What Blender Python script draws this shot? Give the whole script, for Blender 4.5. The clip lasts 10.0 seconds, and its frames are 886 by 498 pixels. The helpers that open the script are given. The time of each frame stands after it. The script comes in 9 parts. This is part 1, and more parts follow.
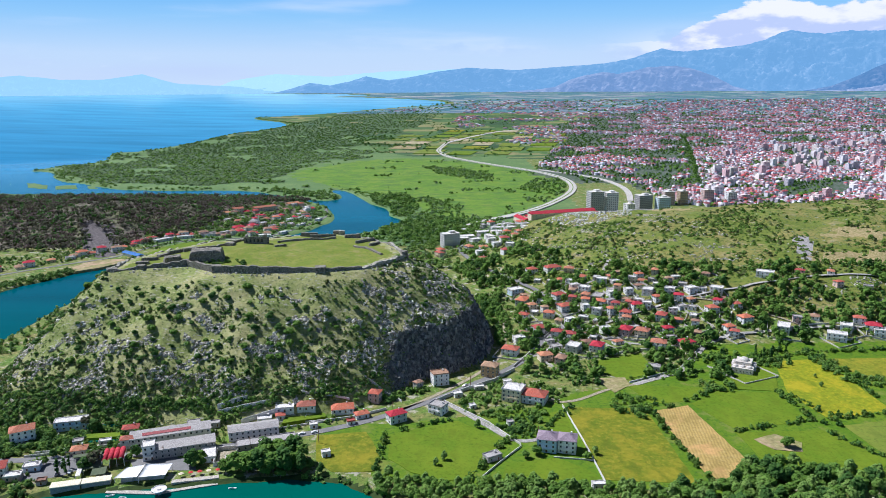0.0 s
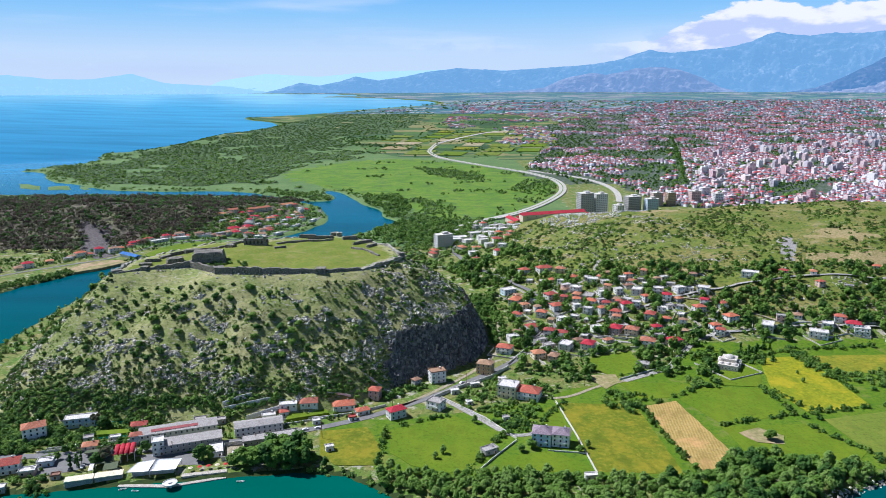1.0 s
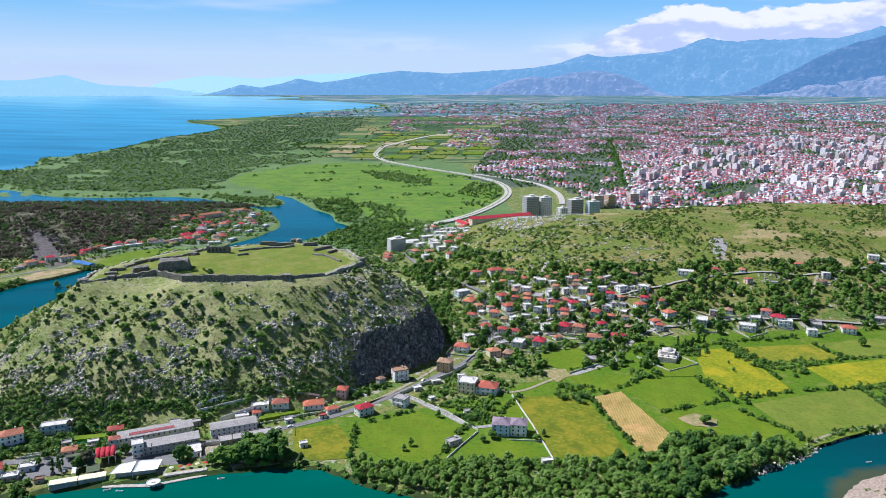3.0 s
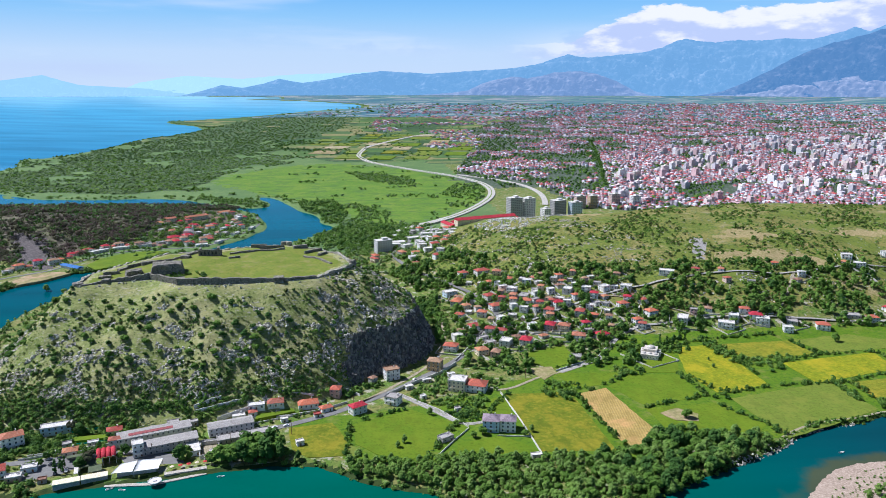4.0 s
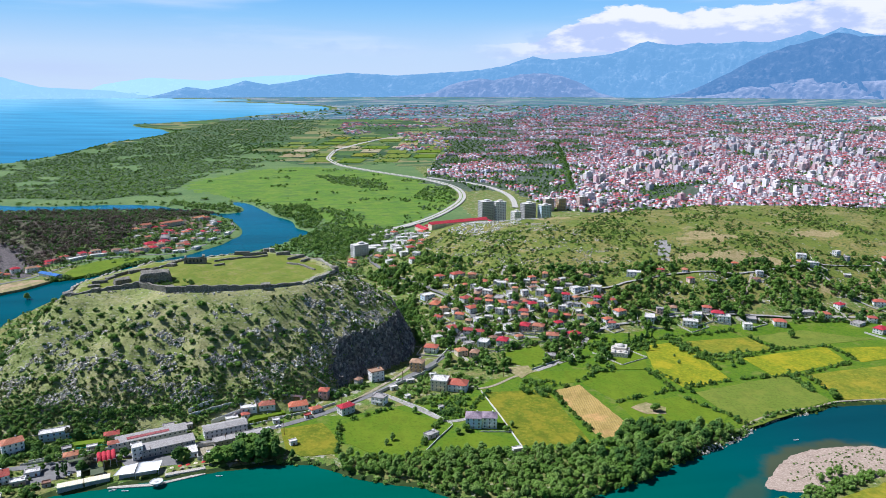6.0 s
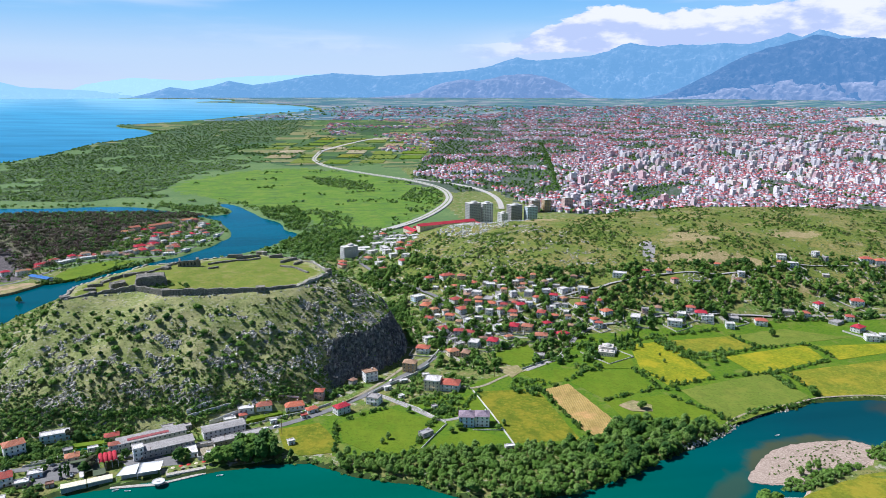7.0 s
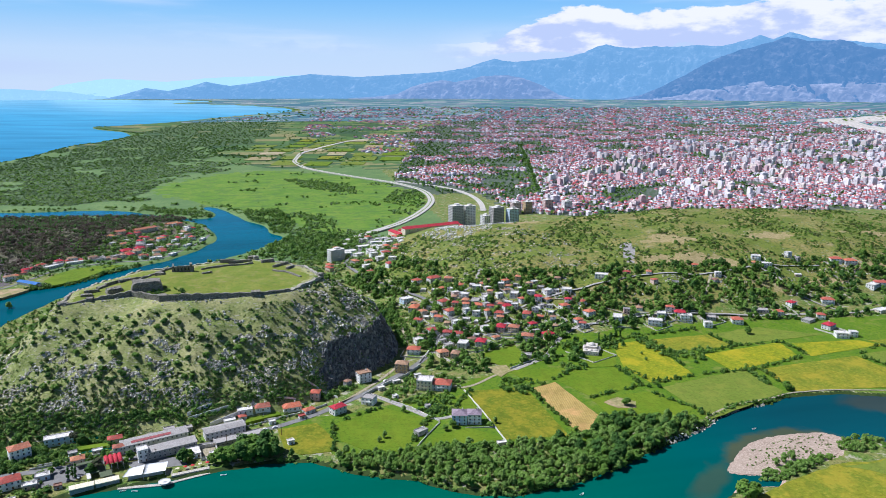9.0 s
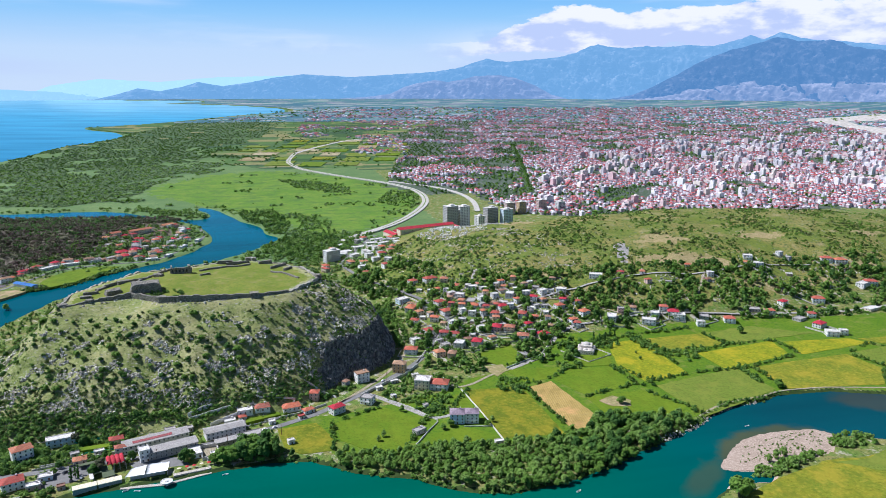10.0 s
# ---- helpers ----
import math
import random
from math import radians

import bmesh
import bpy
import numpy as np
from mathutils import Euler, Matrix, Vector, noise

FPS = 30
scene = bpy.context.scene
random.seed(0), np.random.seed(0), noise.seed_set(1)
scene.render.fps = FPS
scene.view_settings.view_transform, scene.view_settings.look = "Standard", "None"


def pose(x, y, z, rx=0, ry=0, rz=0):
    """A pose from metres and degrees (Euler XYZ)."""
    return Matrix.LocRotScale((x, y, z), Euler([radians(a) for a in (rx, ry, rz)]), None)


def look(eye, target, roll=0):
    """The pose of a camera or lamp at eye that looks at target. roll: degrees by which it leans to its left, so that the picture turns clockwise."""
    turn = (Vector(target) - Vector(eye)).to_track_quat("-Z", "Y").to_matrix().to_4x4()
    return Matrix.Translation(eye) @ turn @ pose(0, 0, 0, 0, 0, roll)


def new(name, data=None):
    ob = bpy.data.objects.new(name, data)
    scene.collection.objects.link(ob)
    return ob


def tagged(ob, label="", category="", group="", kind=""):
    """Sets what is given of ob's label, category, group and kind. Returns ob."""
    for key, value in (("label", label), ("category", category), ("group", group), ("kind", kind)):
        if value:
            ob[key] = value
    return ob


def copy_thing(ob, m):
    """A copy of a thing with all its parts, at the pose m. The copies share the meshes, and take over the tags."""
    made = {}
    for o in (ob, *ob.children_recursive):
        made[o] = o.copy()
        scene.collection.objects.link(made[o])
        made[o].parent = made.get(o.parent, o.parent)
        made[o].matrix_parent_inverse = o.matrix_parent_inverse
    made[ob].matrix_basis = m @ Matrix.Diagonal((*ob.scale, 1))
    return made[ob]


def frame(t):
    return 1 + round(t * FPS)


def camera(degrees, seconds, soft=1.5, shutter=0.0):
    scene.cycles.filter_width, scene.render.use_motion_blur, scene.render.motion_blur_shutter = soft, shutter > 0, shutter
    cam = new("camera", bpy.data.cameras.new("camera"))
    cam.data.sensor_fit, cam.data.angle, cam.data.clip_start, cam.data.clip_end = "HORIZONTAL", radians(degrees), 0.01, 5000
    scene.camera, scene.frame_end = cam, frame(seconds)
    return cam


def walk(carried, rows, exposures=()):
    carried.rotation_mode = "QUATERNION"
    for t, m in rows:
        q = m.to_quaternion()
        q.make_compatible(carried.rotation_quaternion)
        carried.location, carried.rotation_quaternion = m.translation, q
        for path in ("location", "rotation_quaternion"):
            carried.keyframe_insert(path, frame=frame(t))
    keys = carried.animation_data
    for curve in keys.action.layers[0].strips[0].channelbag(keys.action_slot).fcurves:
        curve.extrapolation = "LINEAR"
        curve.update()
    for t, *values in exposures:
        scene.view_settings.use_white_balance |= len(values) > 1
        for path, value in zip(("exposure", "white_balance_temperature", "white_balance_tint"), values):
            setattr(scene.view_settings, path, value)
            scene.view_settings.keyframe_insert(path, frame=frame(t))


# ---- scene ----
cam = camera(62.77, 10.0, soft=0.65)
PATH = [
    (0.0, look((0.00, 0.00, 220.00), (0.01, 975.45, -0.21), -0.335)),
    (0.5, look((-3.13, -8.70, 222.97), (-2.70, 966.77, 2.82), -0.274)),
    (1.0, look((-6.27, -17.62, 225.88), (8.91, 957.52, 4.83), -0.184)),
    (1.5, look((-10.02, -26.28, 228.79), (33.14, 948.12, 8.12), -0.066)),
    (2.0, look((-13.74, -34.79, 231.82), (46.52, 938.81, 11.66), 0.016)),
    (2.5, look((-17.65, -42.60, 234.62), (60.20, 929.82, 14.75), 0.046)),
    (4.0, look((-29.83, -65.18, 243.57), (88.74, 902.84, 22.47), 0.033)),
    (4.5, look((-33.97, -71.67, 246.56), (96.42, 894.85, 25.53), 0.001)),
    (5.0, look((-37.85, -78.18, 249.78), (103.87, 886.74, 28.79), 0.012)),
    (5.5, look((-41.69, -84.90, 252.72), (111.16, 878.43, 32.22), -0.011)),
    (6.0, look((-45.93, -91.48, 255.78), (117.93, 869.87, 34.52), 0.031)),
    (7.5, look((-60.59, -109.74, 264.90), (135.26, 845.57, 43.47), 0.128)),
    (8.0, look((-65.28, -114.99, 267.39), (139.30, 838.49, 45.96), 0.100)),
    (8.5, look((-69.04, -118.64, 269.41), (141.93, 833.27, 47.22), 0.146)),
    (9.0, look((-71.94, -121.79, 271.27), (144.50, 828.90, 49.11), 0.166)),
    (9.5, look((-74.64, -124.74, 272.86), (146.67, 824.78, 50.54), 0.143)),
    (10.0, look((-77.52, -127.95, 274.43), (148.84, 820.28, 51.67), 0.121)),
]
walk(cam, PATH, [(0.0, 0.32, 5650, 14), (10.0, 0.32, 5650, 14)])

# ---- light ----
SUN_AZ, SUN_EL = -66.0, 51.0           # degrees from +y towards +x, and above the horizon
world = bpy.data.worlds.new("daylight")
scene.world = world
world.use_nodes = True
wn, wl = world.node_tree.nodes, world.node_tree.links
wn.clear()
sky = wn.new("ShaderNodeTexSky")
sky.sky_type, sky.sun_disc = "NISHITA", False
sky.sun_elevation, sky.sun_rotation = radians(SUN_EL), radians(SUN_AZ)
sky.altitude, sky.air_density, sky.dust_density, sky.ozone_density = 200, 0.6, 0.15, 2.0
bg = wn.new("ShaderNodeBackground")
bg.inputs["Strength"].default_value = 0.05
out_w = wn.new("ShaderNodeOutputWorld")
# thin white cloud over the blue: cumulus along the mountain side, veils elsewhere
tc = wn.new("ShaderNodeTexCoord")
sep = wn.new("ShaderNodeSeparateXYZ")
wl.new(tc.outputs["Generated"], sep.inputs[0])


def wmath(op, a, b=None, c=None, clamp=False):
    n = wn.new("ShaderNodeMath")
    n.operation, n.use_clamp = op, clamp
    for i, v in enumerate((a, b, c)):
        if v is None:
            continue
        if isinstance(v, (int, float)):
            n.inputs[i].default_value = v
        else:
            wl.new(v, n.inputs[i])
    return n.outputs[0]


def wrange(v, a, b, c=0.0, d=1.0):
    n = wn.new("ShaderNodeMapRange")
    n.interpolation_type = "SMOOTHSTEP"
    wl.new(v, n.inputs[0])
    for i, q in zip((1, 2, 3, 4), (a, b, c, d)):
        n.inputs[i].default_value = q
    return n.outputs[0]


stretch = wn.new("ShaderNodeMapping")
stretch.inputs["Scale"].default_value = (1.0, 1.0, 2.6)
wl.new(tc.outputs["Generated"], stretch.inputs[0])
cn = wn.new("ShaderNodeTexNoise")
cn.inputs["Scale"].default_value, cn.inputs["Detail"].default_value, cn.inputs["Roughness"].default_value = 12.0, 9.0, 0.6
wl.new(stretch.outputs[0], cn.inputs["Vector"])
vn = wn.new("ShaderNodeTexNoise")
vn.inputs["Scale"].default_value, vn.inputs["Detail"].default_value = 3.0, 6.0
stretch2 = wn.new("ShaderNodeMapping")
stretch2.inputs["Scale"].default_value = (1.0, 1.0, 9.0)
wl.new(tc.outputs["Generated"], stretch2.inputs[0])
wl.new(stretch2.outputs[0], vn.inputs["Vector"])
bank = wrange(sep.outputs["X"], 0.17, 0.34)
crown = wrange(sep.outputs["X"], 0.22, 0.42, 0.052, 0.100)
level = wmath("DIVIDE", wmath("SUBTRACT", sep.outputs["Z"], 0.028), wmath("SUBTRACT", crown, 0.028))
body = wmath("MULTIPLY", wrange(level, 0.0, 0.4), wrange(level, 1.25, 0.6))
heap = wmath("ADD", cn.outputs["Fac"], wmath("MULTIPLY", wmath("SUBTRACT", body, 0.5), 0.44))
cumulus = wmath("MULTIPLY", bank, wrange(heap, 0.475, 0.545), clamp=True)
# bright crowns, their sides turned from the light and their bases greyer
lift = wn.new("ShaderNodeMapping")
lift.inputs["Location"].default_value = (0.012, -0.004, 0.030)
wl.new(stretch.outputs[0], lift.inputs[0])
cn2 = wn.new("ShaderNodeTexNoise")
cn2.inputs["Scale"].default_value, cn2.inputs["Detail"].default_value, cn2.inputs["Roughness"].default_value = 12.0, 5.0, 0.5
wl.new(lift.outputs[0], cn2.inputs["Vector"])
lit = wrange(wmath("ADD", wmath("SUBTRACT", cn.outputs["Fac"], cn2.outputs["Fac"]), wmath("MULTIPLY", wmath("SUBTRACT", level, 0.62), 0.22)), -0.10, 0.10)
veil = wmath("MULTIPLY", wrange(vn.outputs["Fac"], 0.5, 0.8), wrange(sep.outputs["Z"], 0.1, 0.4, 0.42, 0.15))
mist = wmath("MULTIPLY", wmath("MULTIPLY", bank, wrange(sep.outputs["Z"], 0.085, 0.04)), 0.5)
cover = wmath("MAXIMUM", wmath("MAXIMUM", cumulus, mist), veil, clamp=True)
# the low sky: pale over the horizon, clear blue higher up
low = wn.new("ShaderNodeValToRGB")
le = low.color_ramp.elements
le[0].position, le[0].color = 0.0, (0.72, 0.84, 0.95, 1)
le[1].position, le[1].color = 1.0, (0.16, 0.42, 0.86, 1)
for pos, c in ((0.09, (0.66, 0.82, 0.96)), (0.19, (0.37, 0.68, 0.95)), (0.29, (0.17, 0.52, 0.93)), (0.5, (0.17, 0.46, 0.86))):
    q = le.new(pos)
    q.color = (*c, 1)
wl.new(wmath("MULTIPLY", sep.outputs["Z"], 2.2, clamp=True), low.inputs[0])
gain = wn.new("ShaderNodeVectorMath")
gain.operation = "SCALE"
gain.inputs["Scale"].default_value = 14.0
wl.new(low.outputs[0], gain.inputs[0])
blend = wn.new("ShaderNodeMixRGB")
wl.new(wrange(sep.outputs["Z"], 0.15, 0.36), blend.inputs["Fac"])
wl.new(gain.outputs[0], blend.inputs["Color1"])
wl.new(sky.outputs[0], blend.inputs["Color2"])
mixs = wn.new("ShaderNodeMixRGB")
wl.new(cover, mixs.inputs["Fac"])
wl.new(blend.outputs[0], mixs.inputs["Color1"])
cloud = wn.new("ShaderNodeMixRGB")
wl.new(lit, cloud.inputs["Fac"])
cloud.inputs["Color1"].default_value, cloud.inputs["Color2"].default_value = (9.0, 10.2, 13.4, 1), (15.2, 14.9, 15.2, 1)
wl.new(cloud.outputs[0], mixs.inputs["Color2"])
wl.new(mixs.outputs[0], bg.inputs["Color"])
wl.new(bg.outputs[0], out_w.inputs["Surface"])

sun = new("sun", bpy.data.lights.new("sun", "SUN"))
sun.data.energy, sun.data.angle, sun.data.color = 5.0, radians(0.53), (1.0, 0.955, 0.88)
sd = Vector((math.sin(radians(SUN_AZ)) * math.cos(radians(SUN_EL)), math.cos(radians(SUN_AZ)) * math.cos(radians(SUN_EL)), math.sin(radians(SUN_EL))))
sun.matrix_world = look(sd * 1000, (0, 0, 0))

# ---- materials ----


def mat(name, a, b, c=None, big=20.0, fine=1.0, rough=0.85, bump=0.3, step=0.2, coord="position", metal=0.0, spread=(0.38, 0.62), vary=0.0, cmix=(0.45, 0.62), spec=0.15):
    """Colour a to b over a coarse noise (period big, metres), c over a fine one; vary: by object."""
    m = bpy.data.materials.new(name)
    m.use_nodes = True
    n, l = m.node_tree.nodes, m.node_tree.links
    p = n["Principled BSDF"]
    p.inputs["Roughness"].default_value, p.inputs["Metallic"].default_value = rough, metal
    p.inputs["Specular IOR Level"].default_value = spec
    if coord == "position":
        v = n.new("ShaderNodeNewGeometry").outputs["Position"]
    else:
        v = n.new("ShaderNodeTexCoord").outputs["Object"]

    def noise_of(size, detail=6.0, r=0.6):
        t = n.new("ShaderNodeTexNoise")
        t.inputs["Scale"].default_value, t.inputs["Detail"].default_value, t.inputs["Roughness"].default_value = 1.0 / size, detail, r
        l.new(v, t.inputs["Vector"])
        return t.outputs["Fac"]

    def ranged(x, lo, hi, to0=0.0, to1=1.0):
        t = n.new("ShaderNodeMapRange")
        l.new(x, t.inputs[0])
        t.inputs[1].default_value, t.inputs[2].default_value, t.inputs[3].default_value, t.inputs[4].default_value = lo, hi, to0, to1
        return t.outputs[0]

    def mixed(f, x, y):
        t = n.new("ShaderNodeMixRGB")
        l.new(f, t.inputs["Fac"])
        for s, q in (("Color1", x), ("Color2", y)):
            if isinstance(q, tuple):
                t.inputs[s].default_value = (*q, 1)
            else:
                l.new(q, t.inputs[s])
        return t.outputs[0]
    col = mixed(ranged(noise_of(big), *spread), a, b)
    small = noise_of(fine, 5.0)
    if c:
        col = mixed(ranged(small, *cmix), col, c)
    h = n.new("ShaderNodeHueSaturation")
    l.new(col, h.inputs["Color"])
    if vary:
        o = n.new("ShaderNodeObjectInfo")
        l.new(ranged(o.outputs["Random"], 0, 1, 1 - vary, 1 + vary), h.inputs["Value"])
        l.new(ranged(o.outputs["Random"], 0, 1, 0.5 - vary * 0.06, 0.5 + vary * 0.06), h.inputs["Hue"])
    else:
        l.new(ranged(small, 0.3, 0.7, 0.80, 1.20), h.inputs["Value"])
    l.new(h.outputs[0], p.inputs["Base Color"])
    if bump:
        bn = n.new("ShaderNodeBump")
        bn.inputs["Strength"].default_value, bn.inputs["Distance"].default_value = bump, step
        l.new(small, bn.inputs["Height"])
        l.new(bn.outputs[0], p.inputs["Normal"])
    return m


def speckle(m, col, size, lo, hi, amount=1.0, grow=(1, 1, 1)):
    """Small spots of another colour (herbs, stones) strewn over a ground material."""
    n, l = m.node_tree.nodes, m.node_tree.links
    p = n["Principled BSDF"]
    was = p.inputs["Base Color"].links[0].from_socket
    mp = n.new("ShaderNodeMapping")
    mp.inputs["Scale"].default_value = tuple(g / size for g in grow)
    l.new(n.new("ShaderNodeNewGeometry").outputs["Position"], mp.inputs[0])
    t = n.new("ShaderNodeTexNoise")
    t.inputs["Scale"].default_value, t.inputs["Detail"].default_value, t.inputs["Roughness"].default_value = 1.0, 4.0, 0.65
    l.new(mp.outputs[0], t.inputs["Vector"])
    r = n.new("ShaderNodeMapRange")
    l.new(t.outputs["Fac"], r.inputs[0])
    for i, q in zip((1, 2, 3, 4), (lo, hi, 0.0, amount)):
        r.inputs[i].default_value = q
    x = n.new("ShaderNodeMixRGB")
    l.new(r.outputs[0], x.inputs["Fac"])
    l.new(was, x.inputs["Color1"])
    x.inputs["Color2"].default_value = (*col, 1)
    l.new(x.outputs[0], p.inputs["Base Color"])
    return m


def island_mat(name, cols, rough=0.8, dirt=3.0, vary=0.25):
    """One joined mesh of many pieces: each piece takes one of the colours."""
    m = bpy.data.materials.new(name)
    m.use_nodes = True
    n, l = m.node_tree.nodes, m.node_tree.links
    p = n["Principled BSDF"]
    p.inputs["Roughness"].default_value, p.inputs["Specular IOR Level"].default_value = rough, 0.3
    g = n.new("ShaderNodeNewGeometry")
    r = n.new("ShaderNodeValToRGB")
    r.color_ramp.interpolation = "CONSTANT"
    e = r.color_ramp.elements
    while len(e) < len(cols):
        e.new(0.5)
    for i, c in enumerate(cols):
        e[i].position, e[i].color = i / len(cols), (*c, 1)
    l.new(g.outputs["Random Per Island"], r.inputs[0])
    t = n.new("ShaderNodeTexNoise")
    t.inputs["Scale"].default_value, t.inputs["Detail"].default_value = 1.0 / dirt, 5.0
    l.new(g.outputs["Position"], t.inputs["Vector"])
    k = n.new("ShaderNodeMapRange")
    l.new(t.outputs["Fac"], k.inputs[0])
    k.inputs[1].default_value, k.inputs[2].default_value, k.inputs[3].default_value, k.inputs[4].default_value = 0.3, 0.7, 1 - vary, 1 + vary
    h = n.new("ShaderNodeHueSaturation")
    l.new(r.outputs[0], h.inputs["Color"])
    l.new(k.outputs[0], h.inputs["Value"])
    l.new(h.outputs[0], p.inputs["Base Color"])
    return m


def water_mat(name):
    """River green to channel and lake blue, from south to north, with ripples."""
    m = bpy.data.materials.new(name)
    m.use_nodes = True
    n, l = m.node_tree.nodes, m.node_tree.links
    p = n["Principled BSDF"]
    p.inputs["Roughness"].default_value, p.inputs["IOR"].default_value = 0.15, 1.33
    p.inputs["Specular IOR Level"].default_value = 0.07
    g = n.new("ShaderNodeNewGeometry")
    s = n.new("ShaderNodeSeparateXYZ")
    l.new(g.outputs["Position"], s.inputs[0])
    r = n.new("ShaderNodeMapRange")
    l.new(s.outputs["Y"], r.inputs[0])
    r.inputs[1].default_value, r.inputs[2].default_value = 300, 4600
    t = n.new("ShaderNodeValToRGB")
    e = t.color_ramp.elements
    # the pale far end paints the sky's glare on the lake into the colour
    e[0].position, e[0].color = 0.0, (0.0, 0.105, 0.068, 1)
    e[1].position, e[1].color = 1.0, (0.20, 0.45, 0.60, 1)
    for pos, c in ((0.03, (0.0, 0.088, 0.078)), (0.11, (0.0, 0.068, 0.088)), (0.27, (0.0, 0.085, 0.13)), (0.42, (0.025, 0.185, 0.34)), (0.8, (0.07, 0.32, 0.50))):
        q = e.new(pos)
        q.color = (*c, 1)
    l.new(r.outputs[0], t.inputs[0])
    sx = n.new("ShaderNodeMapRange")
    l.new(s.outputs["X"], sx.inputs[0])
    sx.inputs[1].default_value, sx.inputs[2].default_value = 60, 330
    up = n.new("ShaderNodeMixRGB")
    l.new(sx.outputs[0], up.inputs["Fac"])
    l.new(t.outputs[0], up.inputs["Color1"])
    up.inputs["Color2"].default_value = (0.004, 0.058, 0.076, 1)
    # sand shining through the shallows round the gravel bar, weed beds further up
    shallow = up.outputs[0]
    wob = n.new("ShaderNodeTexNoise")
    wob.inputs["Scale"].default_value, wob.inputs["Detail"].default_value = 0.06, 5.0
    l.new(g.outputs["Position"], wob.inputs["Vector"])
    for cx, cy, rx, ry, turn, lo, hi, col in ((294, 319, 66, 31, 14, 1.2, 0.65, (0.055, 0.072, 0.042)), (215, 287, 40, 12, 38, 1.25, 0.4, (0.03, 0.075, 0.055)), (446, 366, 56, 26, -20, 1.25, 0.5, (0.035, 0.058, 0.055))):
        mv = n.new("ShaderNodeMapping")
        mv.vector_type = "TEXTURE"
        mv.inputs["Location"].default_value, mv.inputs["Scale"].default_value, mv.inputs["Rotation"].default_value[2] = (cx, cy, -2.0), (rx, ry, 50.0), radians(turn)
        l.new(g.outputs["Position"], mv.inputs[0])
        ln = n.new("ShaderNodeVectorMath")
        ln.operation = "LENGTH"
        l.new(mv.outputs[0], ln.inputs[0])
        ad = n.new("ShaderNodeMath")
        ad.operation = "MULTIPLY_ADD"
        l.new(wob.outputs["Fac"], ad.inputs[0])
        ad.inputs[1].default_value = 0.7
        l.new(ln.outputs["Value"], ad.inputs[2])
        mr = n.new("ShaderNodeMapRange")
        mr.interpolation_type = "SMOOTHSTEP"
        l.new(ad.outputs[0], mr.inputs[0])
        mr.inputs[1].default_value, mr.inputs[2].default_value = lo + 0.15, hi + 0.35
        sm = n.new("ShaderNodeMixRGB")
        l.new(mr.outputs[0], sm.inputs["Fac"])
        l.new(shallow, sm.inputs["Color1"])
        sm.inputs["Color2"].default_value = (*col, 1)
        shallow = sm.outputs[0]
    w = n.new("ShaderNodeTexNoise")
    w.inputs["Scale"].default_value, w.inputs["Detail"].default_value = 0.010, 5.0
    mp = n.new("ShaderNodeMapping")
    mp.inputs["Scale"].default_value = (0.3, 1.7, 1)
    l.new(g.outputs["Position"], mp.inputs[0])
    l.new(mp.outputs[0], w.inputs["Vector"])
    k = n.new("ShaderNodeMapRange")
    l.new(w.outputs["Fac"], k.inputs[0])
    k.inputs[1].default_value, k.inputs[2].default_value, k.inputs[3].default_value, k.inputs[4].default_value = 0.3, 0.7, 0.86, 1.17
    h = n.new("ShaderNodeHueSaturation")
    l.new(shallow, h.inputs["Color"])
    l.new(k.outputs[0], h.inputs["Value"])
    l.new(h.outputs[0], p.inputs["Base Color"])
    b = n.new("ShaderNodeTexNoise")
    b.inputs["Scale"].default_value, b.inputs["Detail"].default_value = 0.4, 5.0
    l.new(g.outputs["Position"], b.inputs["Vector"])
    bn = n.new("ShaderNodeBump")
    bn.inputs["Strength"].default_value, bn.inputs["Distance"].default_value = 0.25, 0.3
    l.new(b.outputs["Fac"], bn.inputs["Height"])
    l.new(bn.outputs[0], p.inputs["Normal"])
    return m


M = {}
M["meadow"] = mat("meadow_grass", (0.095, 0.185, 0.007), (0.14, 0.215, 0.012), (0.06, 0.13, 0.008), big=40, fine=3.0, bump=0.5)
speckle(M["meadow"], (0.035, 0.085, 0.012), 3.2, 0.55, 0.66, 0.7)
speckle(M["meadow"], (0.20, 0.21, 0.05), 16.0, 0.54, 0.66, 0.6)
M["wet"] = mat("wet_meadow_grass", (0.115, 0.225, 0.022), (0.155, 0.25, 0.032), (0.085, 0.17, 0.02), big=90, fine=6.0, bump=0.4)
speckle(M["wet"], (0.17, 0.25, 0.035), 70.0, 0.50, 0.62, 0.6)
speckle(M["wet"], (0.065, 0.135, 0.03), 16.0, 0.55, 0.66, 0.6)
speckle(M["wet"], (0.07, 0.145, 0.035), 48.0, 0.50, 0.60, 0.65, (1, 1.6, 1))
speckle(M["wet"], (0.20, 0.25, 0.04), 34.0, 0.56, 0.64, 0.5, (1, 1.8, 1))
M["yard"] = mat("rough_grass", (0.10, 0.18, 0.025), (0.22, 0.205, 0.07), (0.33, 0.30, 0.21), big=14, fine=2.6, bump=0.4, cmix=(0.6, 0.72))
speckle(M["yard"], (0.04, 0.08, 0.015), 3.0, 0.53, 0.62, 0.8)
speckle(M["yard"], (0.40, 0.37, 0.30), 9.0, 0.57, 0.64, 0.8)
M["scrub"] = mat("hill_grass", (0.21, 0.25, 0.07), (0.32, 0.31, 0.135), (0.34, 0.33, 0.19), big=34, fine=2.2, bump=0.8, step=0.5, spread=(0.42, 0.6), cmix=(0.58, 0.74))
speckle(M["scrub"], (0.06, 0.095, 0.028), 2.4, 0.55, 0.64, 0.7)
